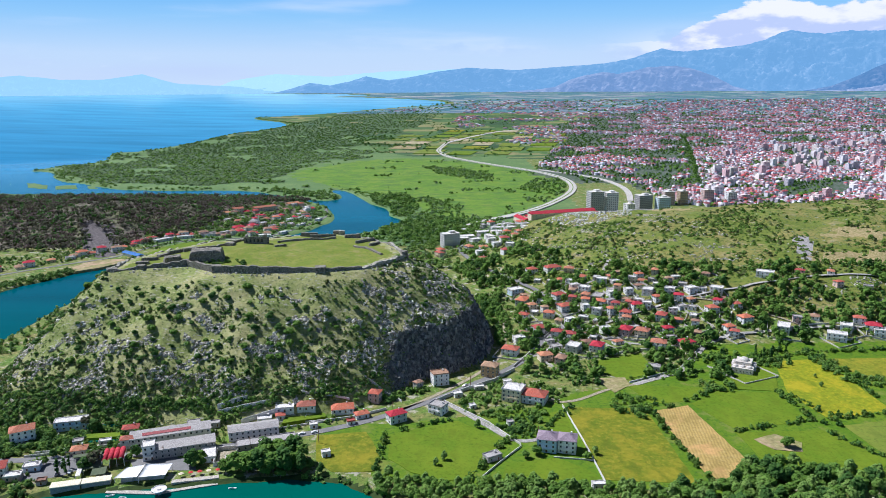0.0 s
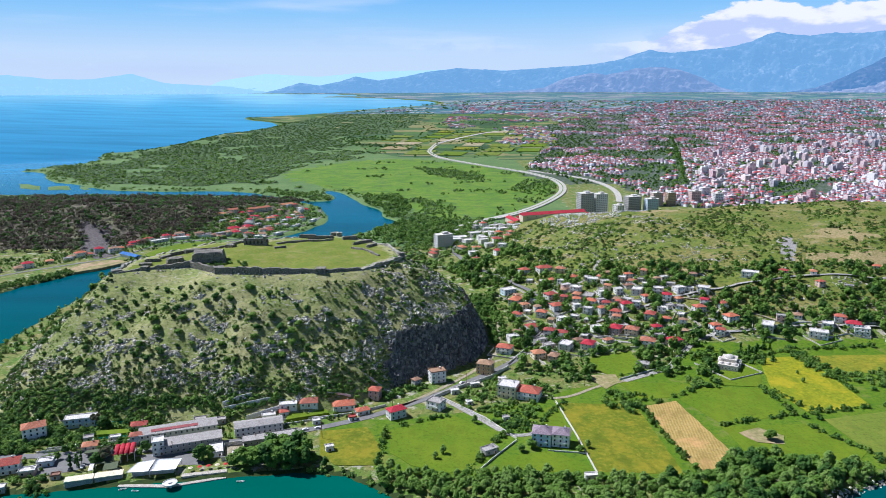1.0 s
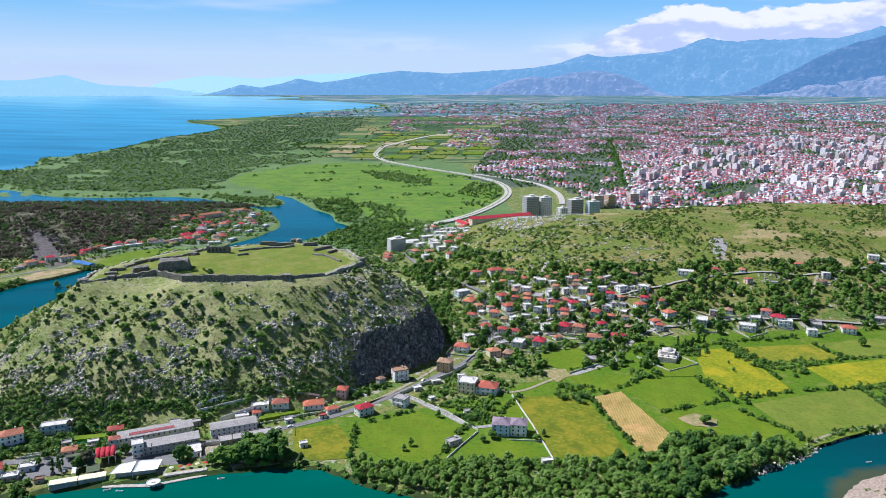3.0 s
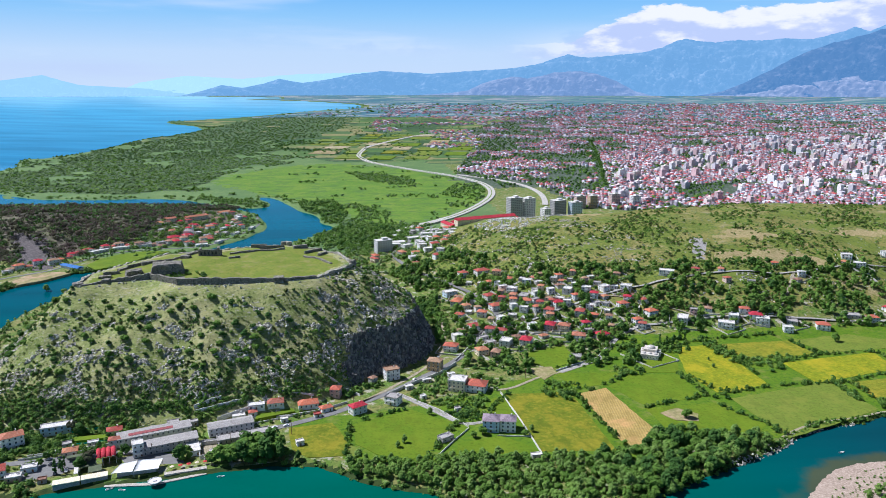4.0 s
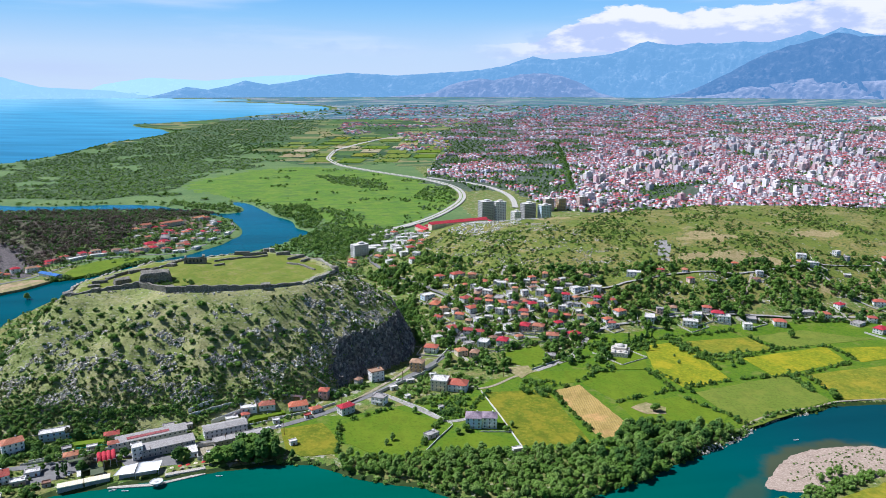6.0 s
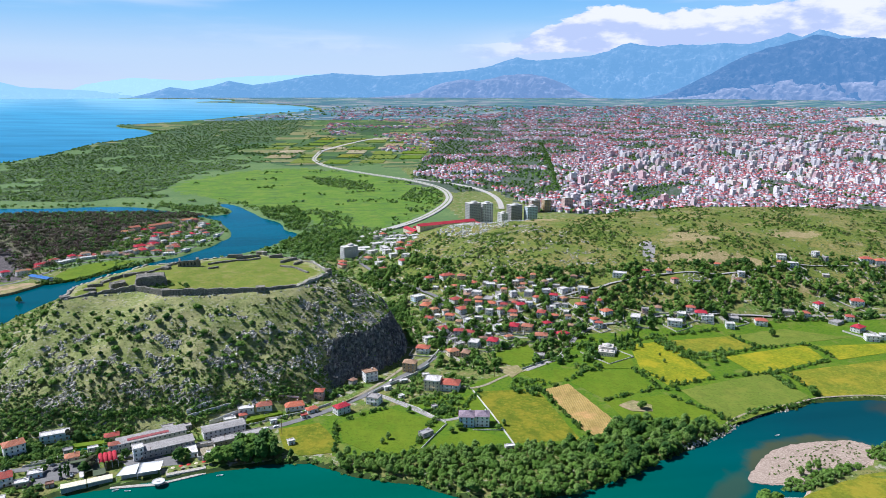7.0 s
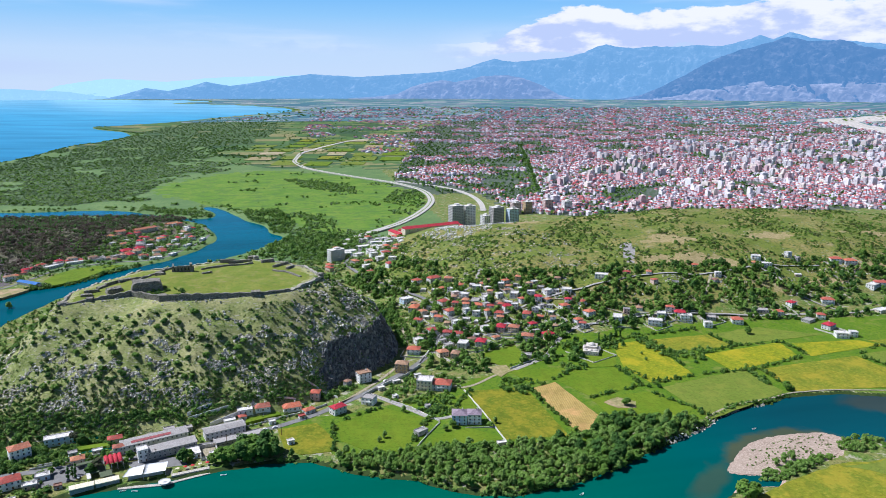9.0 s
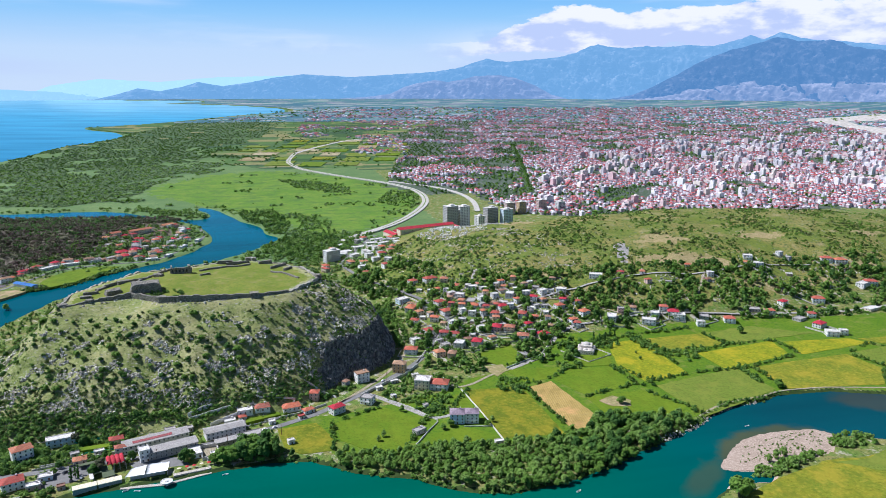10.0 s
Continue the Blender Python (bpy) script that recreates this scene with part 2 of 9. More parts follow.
speckle(M["scrub"], (0.42, 0.40, 0.36), 3.0, 0.58, 0.66, 0.9, (0.7, 1.7, 1.7))
speckle(M["scrub"], (0.05, 0.08, 0.025), 7.0, 0.58, 0.68, 0.5)
M["dryhill"] = mat("dry_hill_grass", (0.165, 0.205, 0.035), (0.27, 0.235, 0.075), (0.10, 0.135, 0.025), big=48, fine=4.0, bump=0.5, step=0.5, spread=(0.45, 0.57))
speckle(M["dryhill"], (0.04, 0.075, 0.016), 3.4, 0.53, 0.62, 0.85)
speckle(M["dryhill"], (0.36, 0.29, 0.17), 24.0, 0.59, 0.68, 0.55)
speckle(M["dryhill"], (0.42, 0.40, 0.37), 4.0, 0.62, 0.68, 0.7)
M["lawn"] = mat("castle_lawn", (0.15, 0.20, 0.022), (0.23, 0.24, 0.045), (0.11, 0.16, 0.018), big=18, fine=2.0, bump=0.4)
speckle(M["lawn"], (0.08, 0.12, 0.02), 3.0, 0.55, 0.66, 0.7)
speckle(M["lawn"], (0.27, 0.23, 0.09), 12.0, 0.55, 0.66, 0.6)
# darkened, so the colour carries the shade of a face turned from the sun
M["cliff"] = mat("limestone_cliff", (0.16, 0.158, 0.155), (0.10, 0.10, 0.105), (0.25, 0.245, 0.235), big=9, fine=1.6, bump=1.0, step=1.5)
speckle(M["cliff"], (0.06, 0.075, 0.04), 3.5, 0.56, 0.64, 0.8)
M["floor"] = mat("woodland_floor", (0.03, 0.055, 0.012), (0.055, 0.085, 0.02), (0.02, 0.04, 0.01), big=25, fine=4.0, bump=0.6)
M["marsh"] = mat("marsh_scrub", (0.11, 0.185, 0.065), (0.17, 0.245, 0.085), (0.08, 0.15, 0.05), big=120, fine=7.0, bump=0.6)
# darker than the open marsh: shade under the woods put into the ground colour
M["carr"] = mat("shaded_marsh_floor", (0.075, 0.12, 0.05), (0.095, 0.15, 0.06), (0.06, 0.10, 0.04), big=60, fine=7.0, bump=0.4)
M["town"] = mat("town_ground", (0.07, 0.11, 0.055), (0.05, 0.09, 0.04), (0.13, 0.135, 0.13), big=60, fine=9.0, bump=0.0)
def parcels(name, cols, size, long=1.7):
    """A plain of small fields: each cell takes one colour."""
    m = mat(name, cols[0], cols[1], None, big=90, fine=25.0, bump=0.0)
    n, l = m.node_tree.nodes, m.node_tree.links
    g = n.new("ShaderNodeNewGeometry")
    mp = n.new("ShaderNodeMapping")
    mp.inputs["Scale"].default_value, mp.inputs["Rotation"].default_value[2] = (1.0 / size, long / size, 0.0), 0.12
    l.new(g.outputs["Position"], mp.inputs[0])
    v = n.new("ShaderNodeTexVoronoi")
    v.distance = "CHEBYCHEV"
    v.inputs["Scale"].default_value, v.inputs["Randomness"].default_value = 1.0, 0.75
    l.new(mp.outputs[0], v.inputs["Vector"])
    sp = n.new("ShaderNodeSeparateColor")
    l.new(v.outputs["Color"], sp.inputs[0])
    r = n.new("ShaderNodeValToRGB")
    r.color_ramp.interpolation = "CONSTANT"
    e = r.color_ramp.elements
    while len(e) < len(cols):
        e.new(0.5)
    for k, c in enumerate(cols):
        e[k].position, e[k].color = k / len(cols), (*c, 1)
    l.new(sp.outputs[0], r.inputs[0])
    h = [q for q in n if q.type == "HUE_SAT"][0]
    l.new(r.outputs[0], h.inputs["Color"])
    return m


M["plain"] = parcels("far_plain", [(0.07, 0.13, 0.045), (0.11, 0.17, 0.05), (0.05, 0.10, 0.035), (0.22, 0.21, 0.09), (0.08, 0.15, 0.04), (0.16, 0.19, 0.07), (0.06, 0.12, 0.04), (0.045, 0.09, 0.04)], 110.0, 2.4)
M["shore"] = mat("river_gravel", (0.40, 0.31, 0.245), (0.32, 0.245, 0.19), (0.43, 0.345, 0.28), big=16, fine=1.3, bump=0.3, step=0.1)
M["pine"] = mat("pine_hill_floor", (0.115, 0.10, 0.075), (0.13, 0.15, 0.06), (0.16, 0.135, 0.115), big=60, fine=4.0, bump=0.6)
M["scree"] = mat("grey_scree", (0.30, 0.285, 0.27), (0.24, 0.23, 0.22), (0.35, 0.335, 0.32), big=6, fine=1.2, bump=0.4)
M["bare"] = mat("dry_brown_slope", (0.31, 0.245, 0.115), (0.22, 0.20, 0.07), (0.36, 0.29, 0.16), big=14, fine=2.0, bump=0.4)
M["rockface"] = mat("mauve_rock_face", (0.115, 0.10, 0.102), (0.08, 0.075, 0.075), (0.165, 0.145, 0.145), big=10, fine=2.5, bump=0.8, step=0.8)
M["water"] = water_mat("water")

# ---- plan: the far country is drawn in towards the viewpoint, so that 16 km fit into 4.7 km ----
CX, CY, CZ = -38.0, -64.0, 247.0
NEAR, FAR = 2600.0, 5600.0


def shrink(x, y):
    d = np.hypot(np.asarray(x, float) - CX, np.asarray(y, float) - CY)
    m = CZ / (FAR - NEAR)
    r = np.where(d <= NEAR, d, (CZ + m * NEAR) / (m + CZ / np.maximum(d, NEAR)))
    return r / np.maximum(d, 1e-6)


def drawn_in(v):
    v = np.asarray(v, float)
    k = shrink(v[:, 0], v[:, 1])[:, None]
    c = np.array((CX, CY, CZ))
    return c + (v - c) * k


def mesh_of(name, verts, faces, mats=(), index=None, smooth=False):
    """A mesh from arrays: faces of three or four corners each."""
    me = bpy.data.meshes.new(name)
    verts = np.asarray(verts, np.float32)
    faces = np.asarray(faces, np.int32)
    me.vertices.add(len(verts))
    me.vertices.foreach_set("co", verts.ravel())
    k = faces.shape[1]
    me.loops.add(faces.size)
    me.loops.foreach_set("vertex_index", faces.ravel())
    me.polygons.add(len(faces))
    me.polygons.foreach_set("loop_start", np.arange(0, faces.size, k, dtype=np.int32))
    for m in mats:
        me.materials.append(m)
    if index is not None:
        me.polygons.foreach_set("material_index", np.asarray(index, np.int32))
    me.polygons.foreach_set("use_smooth", np.full(len(faces), smooth))
    me.update(calc_edges=True)
    return me


def inside(x, y, poly):
    """Distance to the outline, positive inside."""
    x, y = np.asarray(x, float), np.asarray(y, float)
    best, odd = np.full(x.shape, 1e18), np.zeros(x.shape, bool)
    n = len(poly)
    for i in range(n):
        (ax, ay), (bx, by) = poly[i], poly[(i + 1) % n]
        dx, dy = bx - ax, by - ay
        t = np.clip(((x - ax) * dx + (y - ay) * dy) / (dx * dx + dy * dy + 1e-9), 0, 1)
        best = np.minimum(best, (x - ax - t * dx) ** 2 + (y - ay - t * dy) ** 2)
        if ay != by:
            odd ^= ((ay > y) != (by > y)) & (x < (bx - ax) * (y - ay) / (by - ay) + ax)
    return np.where(odd, 1, -1) * np.sqrt(best)


def wave(x, y, size, seed=0, octaves=3):
    """Cheap smooth noise in about -1..1."""
    x, y = np.asarray(x, float) / size, np.asarray(y, float) / size
    v, amp, tot = 0.0, 1.0, 0.0
    for o in range(octaves):
        for k in range(3):
            a = seed * 1.7 + o * 2.3 + k * 2.1
            v = v + amp * np.sin(2.9 * (x * math.cos(a) + y * math.sin(a)) + 5 * math.sin(a * 3.3) + 1.3 * np.sin(1.9 * (x * math.sin(a) - y * math.cos(a)) + a))
        tot += amp * 2.0
        amp, x, y = amp * 0.5, x * 2.07, y * 2.07
    return v / tot


RIVER = [(-420, 330), (-300, 352), (-222, 362), (-165, 370), (-112, 377), (-87, 380), (-58, 375), (-39, 359), (-24, 349), (14, 332), (35, 314), (56, 303), (80, 299), (129, 307), (174, 326), (217, 343), (260, 363), (280, 377), (310, 389), (339, 390), (364, 399), (414, 395), (480, 372), (640, 300), (900, 240),
         (880, 140), (620, 190), (480, 260), (405, 300), (380, 312), (364, 320), (343, 331), (316, 338), (280, 330), (256, 317), (233, 298), (244, 290), (270, 282), (258, 272), (232, 278), (206, 262), (170, 160), (60, 30), (-60, -20), (-420, 0)]
def rounded(poly, times=1):
    """An outline with its corners cut."""
    for _ in range(times):
        poly = [(p[0] * k + q[0] * (1 - k), p[1] * k + q[1] * (1 - k)) for p, q in zip(poly, poly[1:] + poly[:1]) for k in (0.75, 0.25)]
    return poly


CHANNEL_EAST = [(-405, 330), (-395, 600), (-398, 740), (-378, 807), (-361, 862), (-331, 909), (-302, 947), (-236, 1010), (-180, 1030), (-128, 1092), (-88, 1146), (-62, 1205), (-96, 1240), (-98, 1306), (-138, 1375), (-158, 1430), (-180, 1500), (-226, 1575), (-242, 1560), (-206, 1490), (-204, 1430), (-240, 1416), (-288, 1448), (-350, 1500), (-406, 1556), (-500, 1582), (-592, 1566), (-700, 1590), (-760, 1622), (-836, 1690), (-908, 1735), (-990, 1822), (-1030, 1920), (-1120, 1990)]
CHANNEL_WEST = [(-993, 1560), (-867, 1529), (-720, 1523), (-500, 1515), (-357, 1480), (-286, 1430), (-234, 1388), (-204, 1309), (-186, 1239), (-183, 1186), (-197, 1150), (-236, 1066), (-284, 1025), (-324, 983), (-358, 936), (-405, 915), (-440, 880), (-460, 830), (-497, 784), (-510, 600), (-490, 420)]
CHANNEL = rounded([(-470, 330)] + CHANNEL_EAST + [(-1500, 1900), (-1500, 1560)] + CHANNEL_WEST, 2)
LAKE_SHORE = [(-1120, 1950), (-1112, 2080), (-1050, 2150), (-1040, 2260), (-1140, 2500), (-1050, 2560), (-990, 2880), (-1000, 3370), (-890, 3700), (-830, 4217), (-1290, 4960), (-1180, 5150), (-820, 5700), (-479, 6769), (80, 7735), (60, 9000), (-500, 10400), (-780, 10950), (-1500, 11700), (-1850, 12100), (-1700, 12500), (-1100, 13200), (-1900, 14600), (-3400, 15200)]
LAKE = rounded(LAKE_SHORE + [(-16865, 28351), (-60000, 60000), (-60000, 1500), (-1500, 1500)], 1)
ISLET = [(-1028, 1712), (-1005, 1735), (-903, 1672), (-833, 1688), (-762, 1612), (-868, 1604), (-986, 1656)]
HILL_FOOT = [(-330, 470), (-290, 440), (-220, 446), (-150, 443), (-90, 450), (-50, 478), (-30, 502), (-12, 522), (8, 533), (27, 552), (40, 577), (44, 605), (40, 660), (25, 720), (-40, 790), (-160, 800), (-280, 770), (-345, 680), (-360, 580)]
HILL_MID = [(-300, 510), (-230, 490), (-150, 497), (-92, 508), (-58, 518), (-26, 532), (8, 556), (25, 598), (22, 640), (0, 690), (-60, 740), (-160, 752), (-250, 720), (-300, 650), (-315, 570)]
HILL_TOP = [(-271, 564), (-247, 574), (-211, 582), (-182, 561), (-155, 558), (-103, 557), (-64, 568), (-36, 622), (-49, 662), (-74, 690), (-106, 712), (-150, 706), (-187, 686), (-219, 683), (-241, 656), (-268, 612)]
TOWN = [(223, 1822), (310, 1645), (420, 1640), (433, 1340), (669, 1225), (918, 1230), (1173, 1240), (1347, 1190), (2600, 1250), (7200, 7000), (5343, 8886), (2685, 8143), (1477, 6057), (626, 3983), (466, 2785), (350, 2377)]
MEADOW = rounded([(-408, 1865), (-283, 2150), (-101, 2270), (39, 2160), (133, 2037), (239, 1852), (285, 1700), (280, 1568), (215, 1400), (105, 1222), (53, 1192), (3, 1200), (-36, 1284), (-80, 1385), (-154, 1489), (-236, 1597), (-313, 1698)])
MARSH = [(-100, 1400), (-150, 1480), (-230, 1590), (-350, 1610), (-560, 1640), (-800, 1660), (-1000, 1860), (-1110, 2100), (-1090, 2450), (-1000, 3000), (-880, 3800), (-860, 4300), (-700, 5600), (-300, 6600), (100, 6800), (-50, 4200), (-200, 3300), (-390, 3200), (-240, 2500), (-200, 2300), (-360, 1950), (-400, 1800), (-260, 1600), (-120, 1530)]
CROPS = [(-381, 3239), (-91, 3333), (85, 3862), (963, 4805), (564, 3038), (330, 2350), (70, 2264), (-91, 2299), (-225, 2502)]


FARM = [(-85, 440), (10, 455), (60, 470), (130, 512), (190, 545), (230, 590), (300, 590), (440, 592), (700, 570), (700, 420), (520, 360), (410, 405), (340, 398), (266, 372), (150, 358), (90, 368), (10, 368), (-40, 380)]
BAR = [(232, 296), (247, 309), (270, 329), (297, 337), (317, 337), (348, 335), (357, 320), (341, 307), (326, 299), (298, 293), (272, 289), (245, 289)]


def ramp(v, xs, ys):
    return np.interp(v, xs, ys)


def land_z(x, y):
    """Height of the ground, before it is drawn in."""
    x, y = np.asarray(x, float), np.asarray(y, float)
    foot, mid, top = inside(x, y, HILL_FOOT), inside(x, y, HILL_MID), inside(x, y, HILL_TOP)
    low = 36 * np.clip(foot, 0, None) / (np.clip(foot, 0, None) + np.clip(-mid, 0, None) + 1e-6)
    s = np.clip(mid, 0, None) / (np.clip(mid, 0, None) + np.clip(-top, 0, None) + 1e-6)
    z1 = np.where(foot > 0, np.where(mid > 0, 36 + 39 * s * (1.22 - 0.22 * s), low), 0)
    rough_amount = np.clip(foot / 25, 0, 1) * np.clip(-top / 12, 0.12, 1)
    z1 = z1 + rough_amount * (3.0 * wave(x, y, 34, 1) + 0.7 * wave(x, y, 10, 2) + np.clip(0.4 - mid / 40, 0, 1) * np.clip((x + 70) / 40, 0, 1) * (0.6 * wave(x + y, 1.1 * (x - y), 13, 3, 3)) + 0.3 * wave(x + 0.4 * y, 1.6 * y - 0.5 * x, 17, 6, 3) + 0.35 * wave(x, y, 4.5, 12, 2))
    z1 = z1 + np.clip(top / 10, 0, 1) * (1.6 * wave(x, y, 45, 5) + 2.5 * np.exp(-((x + 195) ** 2 + (y - 640) ** 2) / 1200))
    # the long hill behind the village
    yy = y - ramp(x, [100, 180, 250, 400, 571, 800], [25, 25, 0, -10, 15, 0])
    a = ramp(yy, [570, 600, 640, 700, 770, 880, 960, 1060, 1180], [0, .06, .26, .56, .8, .98, 1, .55, 0])
    b = ramp(x, [10, 60, 120, 175, 260, 380, 520, 760, 1000, 1300], [0, .16, .5, .74, .9, 1, 1.06, 1.0, .7, 0])
    z2 = 62 * a * b + np.clip(a * b * 3, 0, 1) * (3.0 * wave(x, y, 90, 7) + 0.8 * wave(x, y, 22, 8))
    # the pine hill across the channel
    z3 = 0
    for px_, py_, h, w in ((-720, 1150, 34, 150), (-560, 1180, 36, 140), (-430, 1210, 26, 120), (-330, 1300, 12, 90)):
        z3 = np.maximum(z3, h * np.exp(-((x - px_) ** 2 + (y - py_) ** 2) / w ** 2 / 0.8))
    z3 = z3 + np.clip(z3 / 10, 0, 1) * 2.0 * wave(x, y, 40, 9)
    z = np.maximum(z1, 0) + np.maximum(z2, 0) + np.maximum(z3, 0)
    wet = np.maximum(np.maximum(inside(x, y, RIVER), inside(x, y, CHANNEL)), inside(x, y, LAKE))
    wet = np.where(inside(x, y, ISLET) > 0, -3, wet)
    d = np.hypot(x - CX, y - CY)
    edge = np.clip(d / 900, 1, 12)
    wob = wave(x, y, 14 * edge, 4) * 2.5 * edge * ramp(d, [500, 1200], [0.4, 1])
    wet = wet + wob
    z = z * np.clip((-wet) / 12, 0, 1) + np.where(wet > 0, np.clip(-2.0 - wet * 0.5, -6, 0), -2.2 * np.clip(1 + wet / (5 * edge), 0, 1))
    z = np.where(inside(x, y, BAR) > -2.5, np.minimum(z, -1.9), z)
    return z


def z_at(x, y):
    return float(land_z(np.array([x]), np.array([y]))[0])


# bearings and reaches of the ground's grid: close in view of the hill, wide elsewhere
bear = np.radians(np.concatenate((np.arange(-180, -40, 2.0), np.arange(-40, 8, 0.2), np.arange(8, 56, 0.32), np.arange(56, 180.1, 2.0), [180.0])))
reach = [0.3]
while reach[-1] < 15500:
    r = reach[-1]
    reach.append(r + (15 if r < 220 else 4.0 if r < 330 else 2.6 if r < 440 else 1.9 if r < 730 else 4.0 if r < 1250 else r * 0.008 if r < 3000 else r * 0.016 if r < 8000 else r * 0.06))
reach = np.array(reach)
ga, gr = np.meshgrid(bear, reach)
gx, gy = CX + gr * np.sin(ga), CY + gr * np.cos(ga)
gz = land_z(gx, gy)
nr, na = gx.shape
grid = np.arange(nr * na).reshape(nr, na)
quads = np.stack((grid[:-1, :-1], grid[:-1, 1:], grid[1:, 1:], grid[1:, :-1]), -1).reshape(-1, 4)[:, ::-1]
fx = (gx[:-1, :-1] + gx[1:, 1:]).ravel() / 2
fy = (gy[:-1, :-1] + gy[1:, 1:]).ravel() / 2
fz = (gz[:-1, :-1] + gz[1:, 1:]).ravel() / 2
slope = np.hypot((gz[1:, :-1] - gz[:-1, :-1]) / (gr[1:, :-1] - gr[:-1, :-1]), (gz[:-1, 1:] - gz[:-1, :-1]) / (gr[:-1, :-1] * np.maximum(np.diff(ga, axis=1)[:-1], 1e-6))).ravel()
GROUND_MATS = ["wet", "scree", "bare", "rockface", "yard", "scrub", "cliff", "lawn", "dryhill", "pine", "meadow", "marsh", "town", "plain", "shore", "floor", "carr"]
fd = np.hypot(fx - CX, fy - CY)
jit = wave(fx, fy, 30, 11) * 8
kind_of = np.full(len(fx), GROUND_MATS.index("yard"))


def lay(cond, name):
    kind_of[cond] = GROUND_MATS.index(name)


lay((fy > 1000) & (fx < 250), "marsh")
lay(fd > 3300, "plain")
lay((fd > 2300) & (fx > 200), "plain")
lay(inside(fx, fy, CROPS) > 0, "plain")
reed = np.interp(-inside(fx, fy, LAKE), [0, 60, 260], [0.9, 0.6, 0.0]) * (fy > 2100) * (fy < 4300)
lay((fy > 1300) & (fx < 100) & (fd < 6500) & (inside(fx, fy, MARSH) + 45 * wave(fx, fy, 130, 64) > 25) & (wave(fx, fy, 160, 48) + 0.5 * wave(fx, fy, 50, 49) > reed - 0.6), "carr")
lay(inside(fx, fy, MEADOW) + jit * 3 > 0, "wet")
lay((inside(fx, fy, TOWN) + jit * 2 > 0), "town")
lay(inside(fx, fy, FARM) + jit * 0.5 > 0, "meadow")
lay((fx > 20) & (fx < 1300) & (fy > 570) & (fy < 1250) & (fz > 14 + jit * 0.5), "dryhill")
lay(((fx - 0.35 * (fy - 760) - 388) / 10) ** 2 + ((fy - 762) / 36) ** 2 < 1 + 0.2 * wave(fx, fy, 20, 14), "scree")
BARE_SPOTS = ((460, 728, 62, 20), (500, 715, 26, 12), (520, 672, 14, 14), (552, 650, 18, 10), (310, 955, 40, 14), (820, 800, 40, 10), (270, 720, 14, 8), (620, 660, 30, 8), (700, 690, 40, 10), (470, 800, 40, 20), (640, 800, 40, 14))
for bx_, by_, ba, bb in BARE_SPOTS:
    lay(((fx - bx_) / ba) ** 2 + ((fy - by_) / bb) ** 2 + jit * 0.11 + 0.6 * wave(fx, fy, 12, 13) < 1, "bare")
lay((fx < -150) & (fy > 900) & (fy < 1460) & (fz > 3), "pine")
ROCK_FACE = [(-556, 1100), (-500, 1085), (-478, 1060), (-428, 940), (-455, 936), (-490, 950)]
lay(inside(fx, fy, ROCK_FACE) + jit > 0, "rockface")
hill_in = inside(fx, fy, HILL_FOOT)
lay(hill_in > 2, "scrub")
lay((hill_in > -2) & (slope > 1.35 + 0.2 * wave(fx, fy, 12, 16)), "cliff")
lay((inside(fx, fy, HILL_TOP) > 7 + 2 * wave(fx, fy, 9, 15)), "lawn")
lay((fz < -0.5) & (fy < 1000), "floor")
lay((fz < -0.9) & (fy < 345 + jit) & (fx > 222), "shore")
lay((fz < -0.5) & (fy >= 1000), "marsh")
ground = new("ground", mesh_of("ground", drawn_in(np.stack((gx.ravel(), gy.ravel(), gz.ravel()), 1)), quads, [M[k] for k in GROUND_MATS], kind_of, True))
tagged(ground, "green valley floor with a limestone hill, meadows and a plain to the horizon", "ground", kind="structure")

wr = np.concatenate((reach[reach < 1250][::24], reach[reach >= 1250][::4]))
wa = np.radians(np.concatenate((np.arange(-180, -40, 8.0), np.arange(-40, 56, 1.0), np.arange(56, 184, 8.0))))
wga, wgr = np.meshgrid(wa, wr)
wx, wy = CX + wgr * np.sin(wga), CY + wgr * np.cos(wga)
wg = np.arange(wx.size).reshape(wx.shape)
wq = np.stack((wg[:-1, :-1], wg[:-1, 1:], wg[1:, 1:], wg[1:, :-1]), -1).reshape(-1, 4)[:, ::-1]
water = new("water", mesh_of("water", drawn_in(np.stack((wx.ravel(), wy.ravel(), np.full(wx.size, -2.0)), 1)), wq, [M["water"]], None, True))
tagged(water, "green river, blue channel and wide blue lake water", "water", kind="structure")

# ---- builders ----


def part(name, data, parent, label=""):
    ob = new(name, data)
    ob.parent = parent
    if label:
        ob["label"] = label
    return ob


def thing(name, m, label, category, group=""):
    ob = new(name)
    ob.empty_display_size = 0.5
    ob.matrix_basis = m
    return tagged(ob, label, category, group)


KEEP_OUT = []                      # x, y, radius that trees leave free
TRACKS = []


def boxes(items):
    """Arrays of boxes (x, y, z, w, d, h, turn): z at the foot."""
    v, f = [], []
    for i, (x, y, z, w, d, h, a) in enumerate(items):
        c, s = math.cos(a), math.sin(a)
        for zz in (z, z + h):
            for sx, sy in ((-1, -1), (1, -1), (1, 1), (-1, 1)):
                px_, py_ = sx * w / 2, sy * d / 2
                v.append((x + px_ * c - py_ * s, y + px_ * s + py_ * c, zz))
        b = i * 8
        f += [(b, b + 3, b + 2, b + 1), (b + 4, b + 5, b + 6, b + 7), (b, b + 1, b + 5, b + 4), (b + 1, b + 2, b + 6, b + 5), (b + 2, b + 3, b + 7, b + 6), (b + 3, b, b + 4, b + 7)]
    return v, f


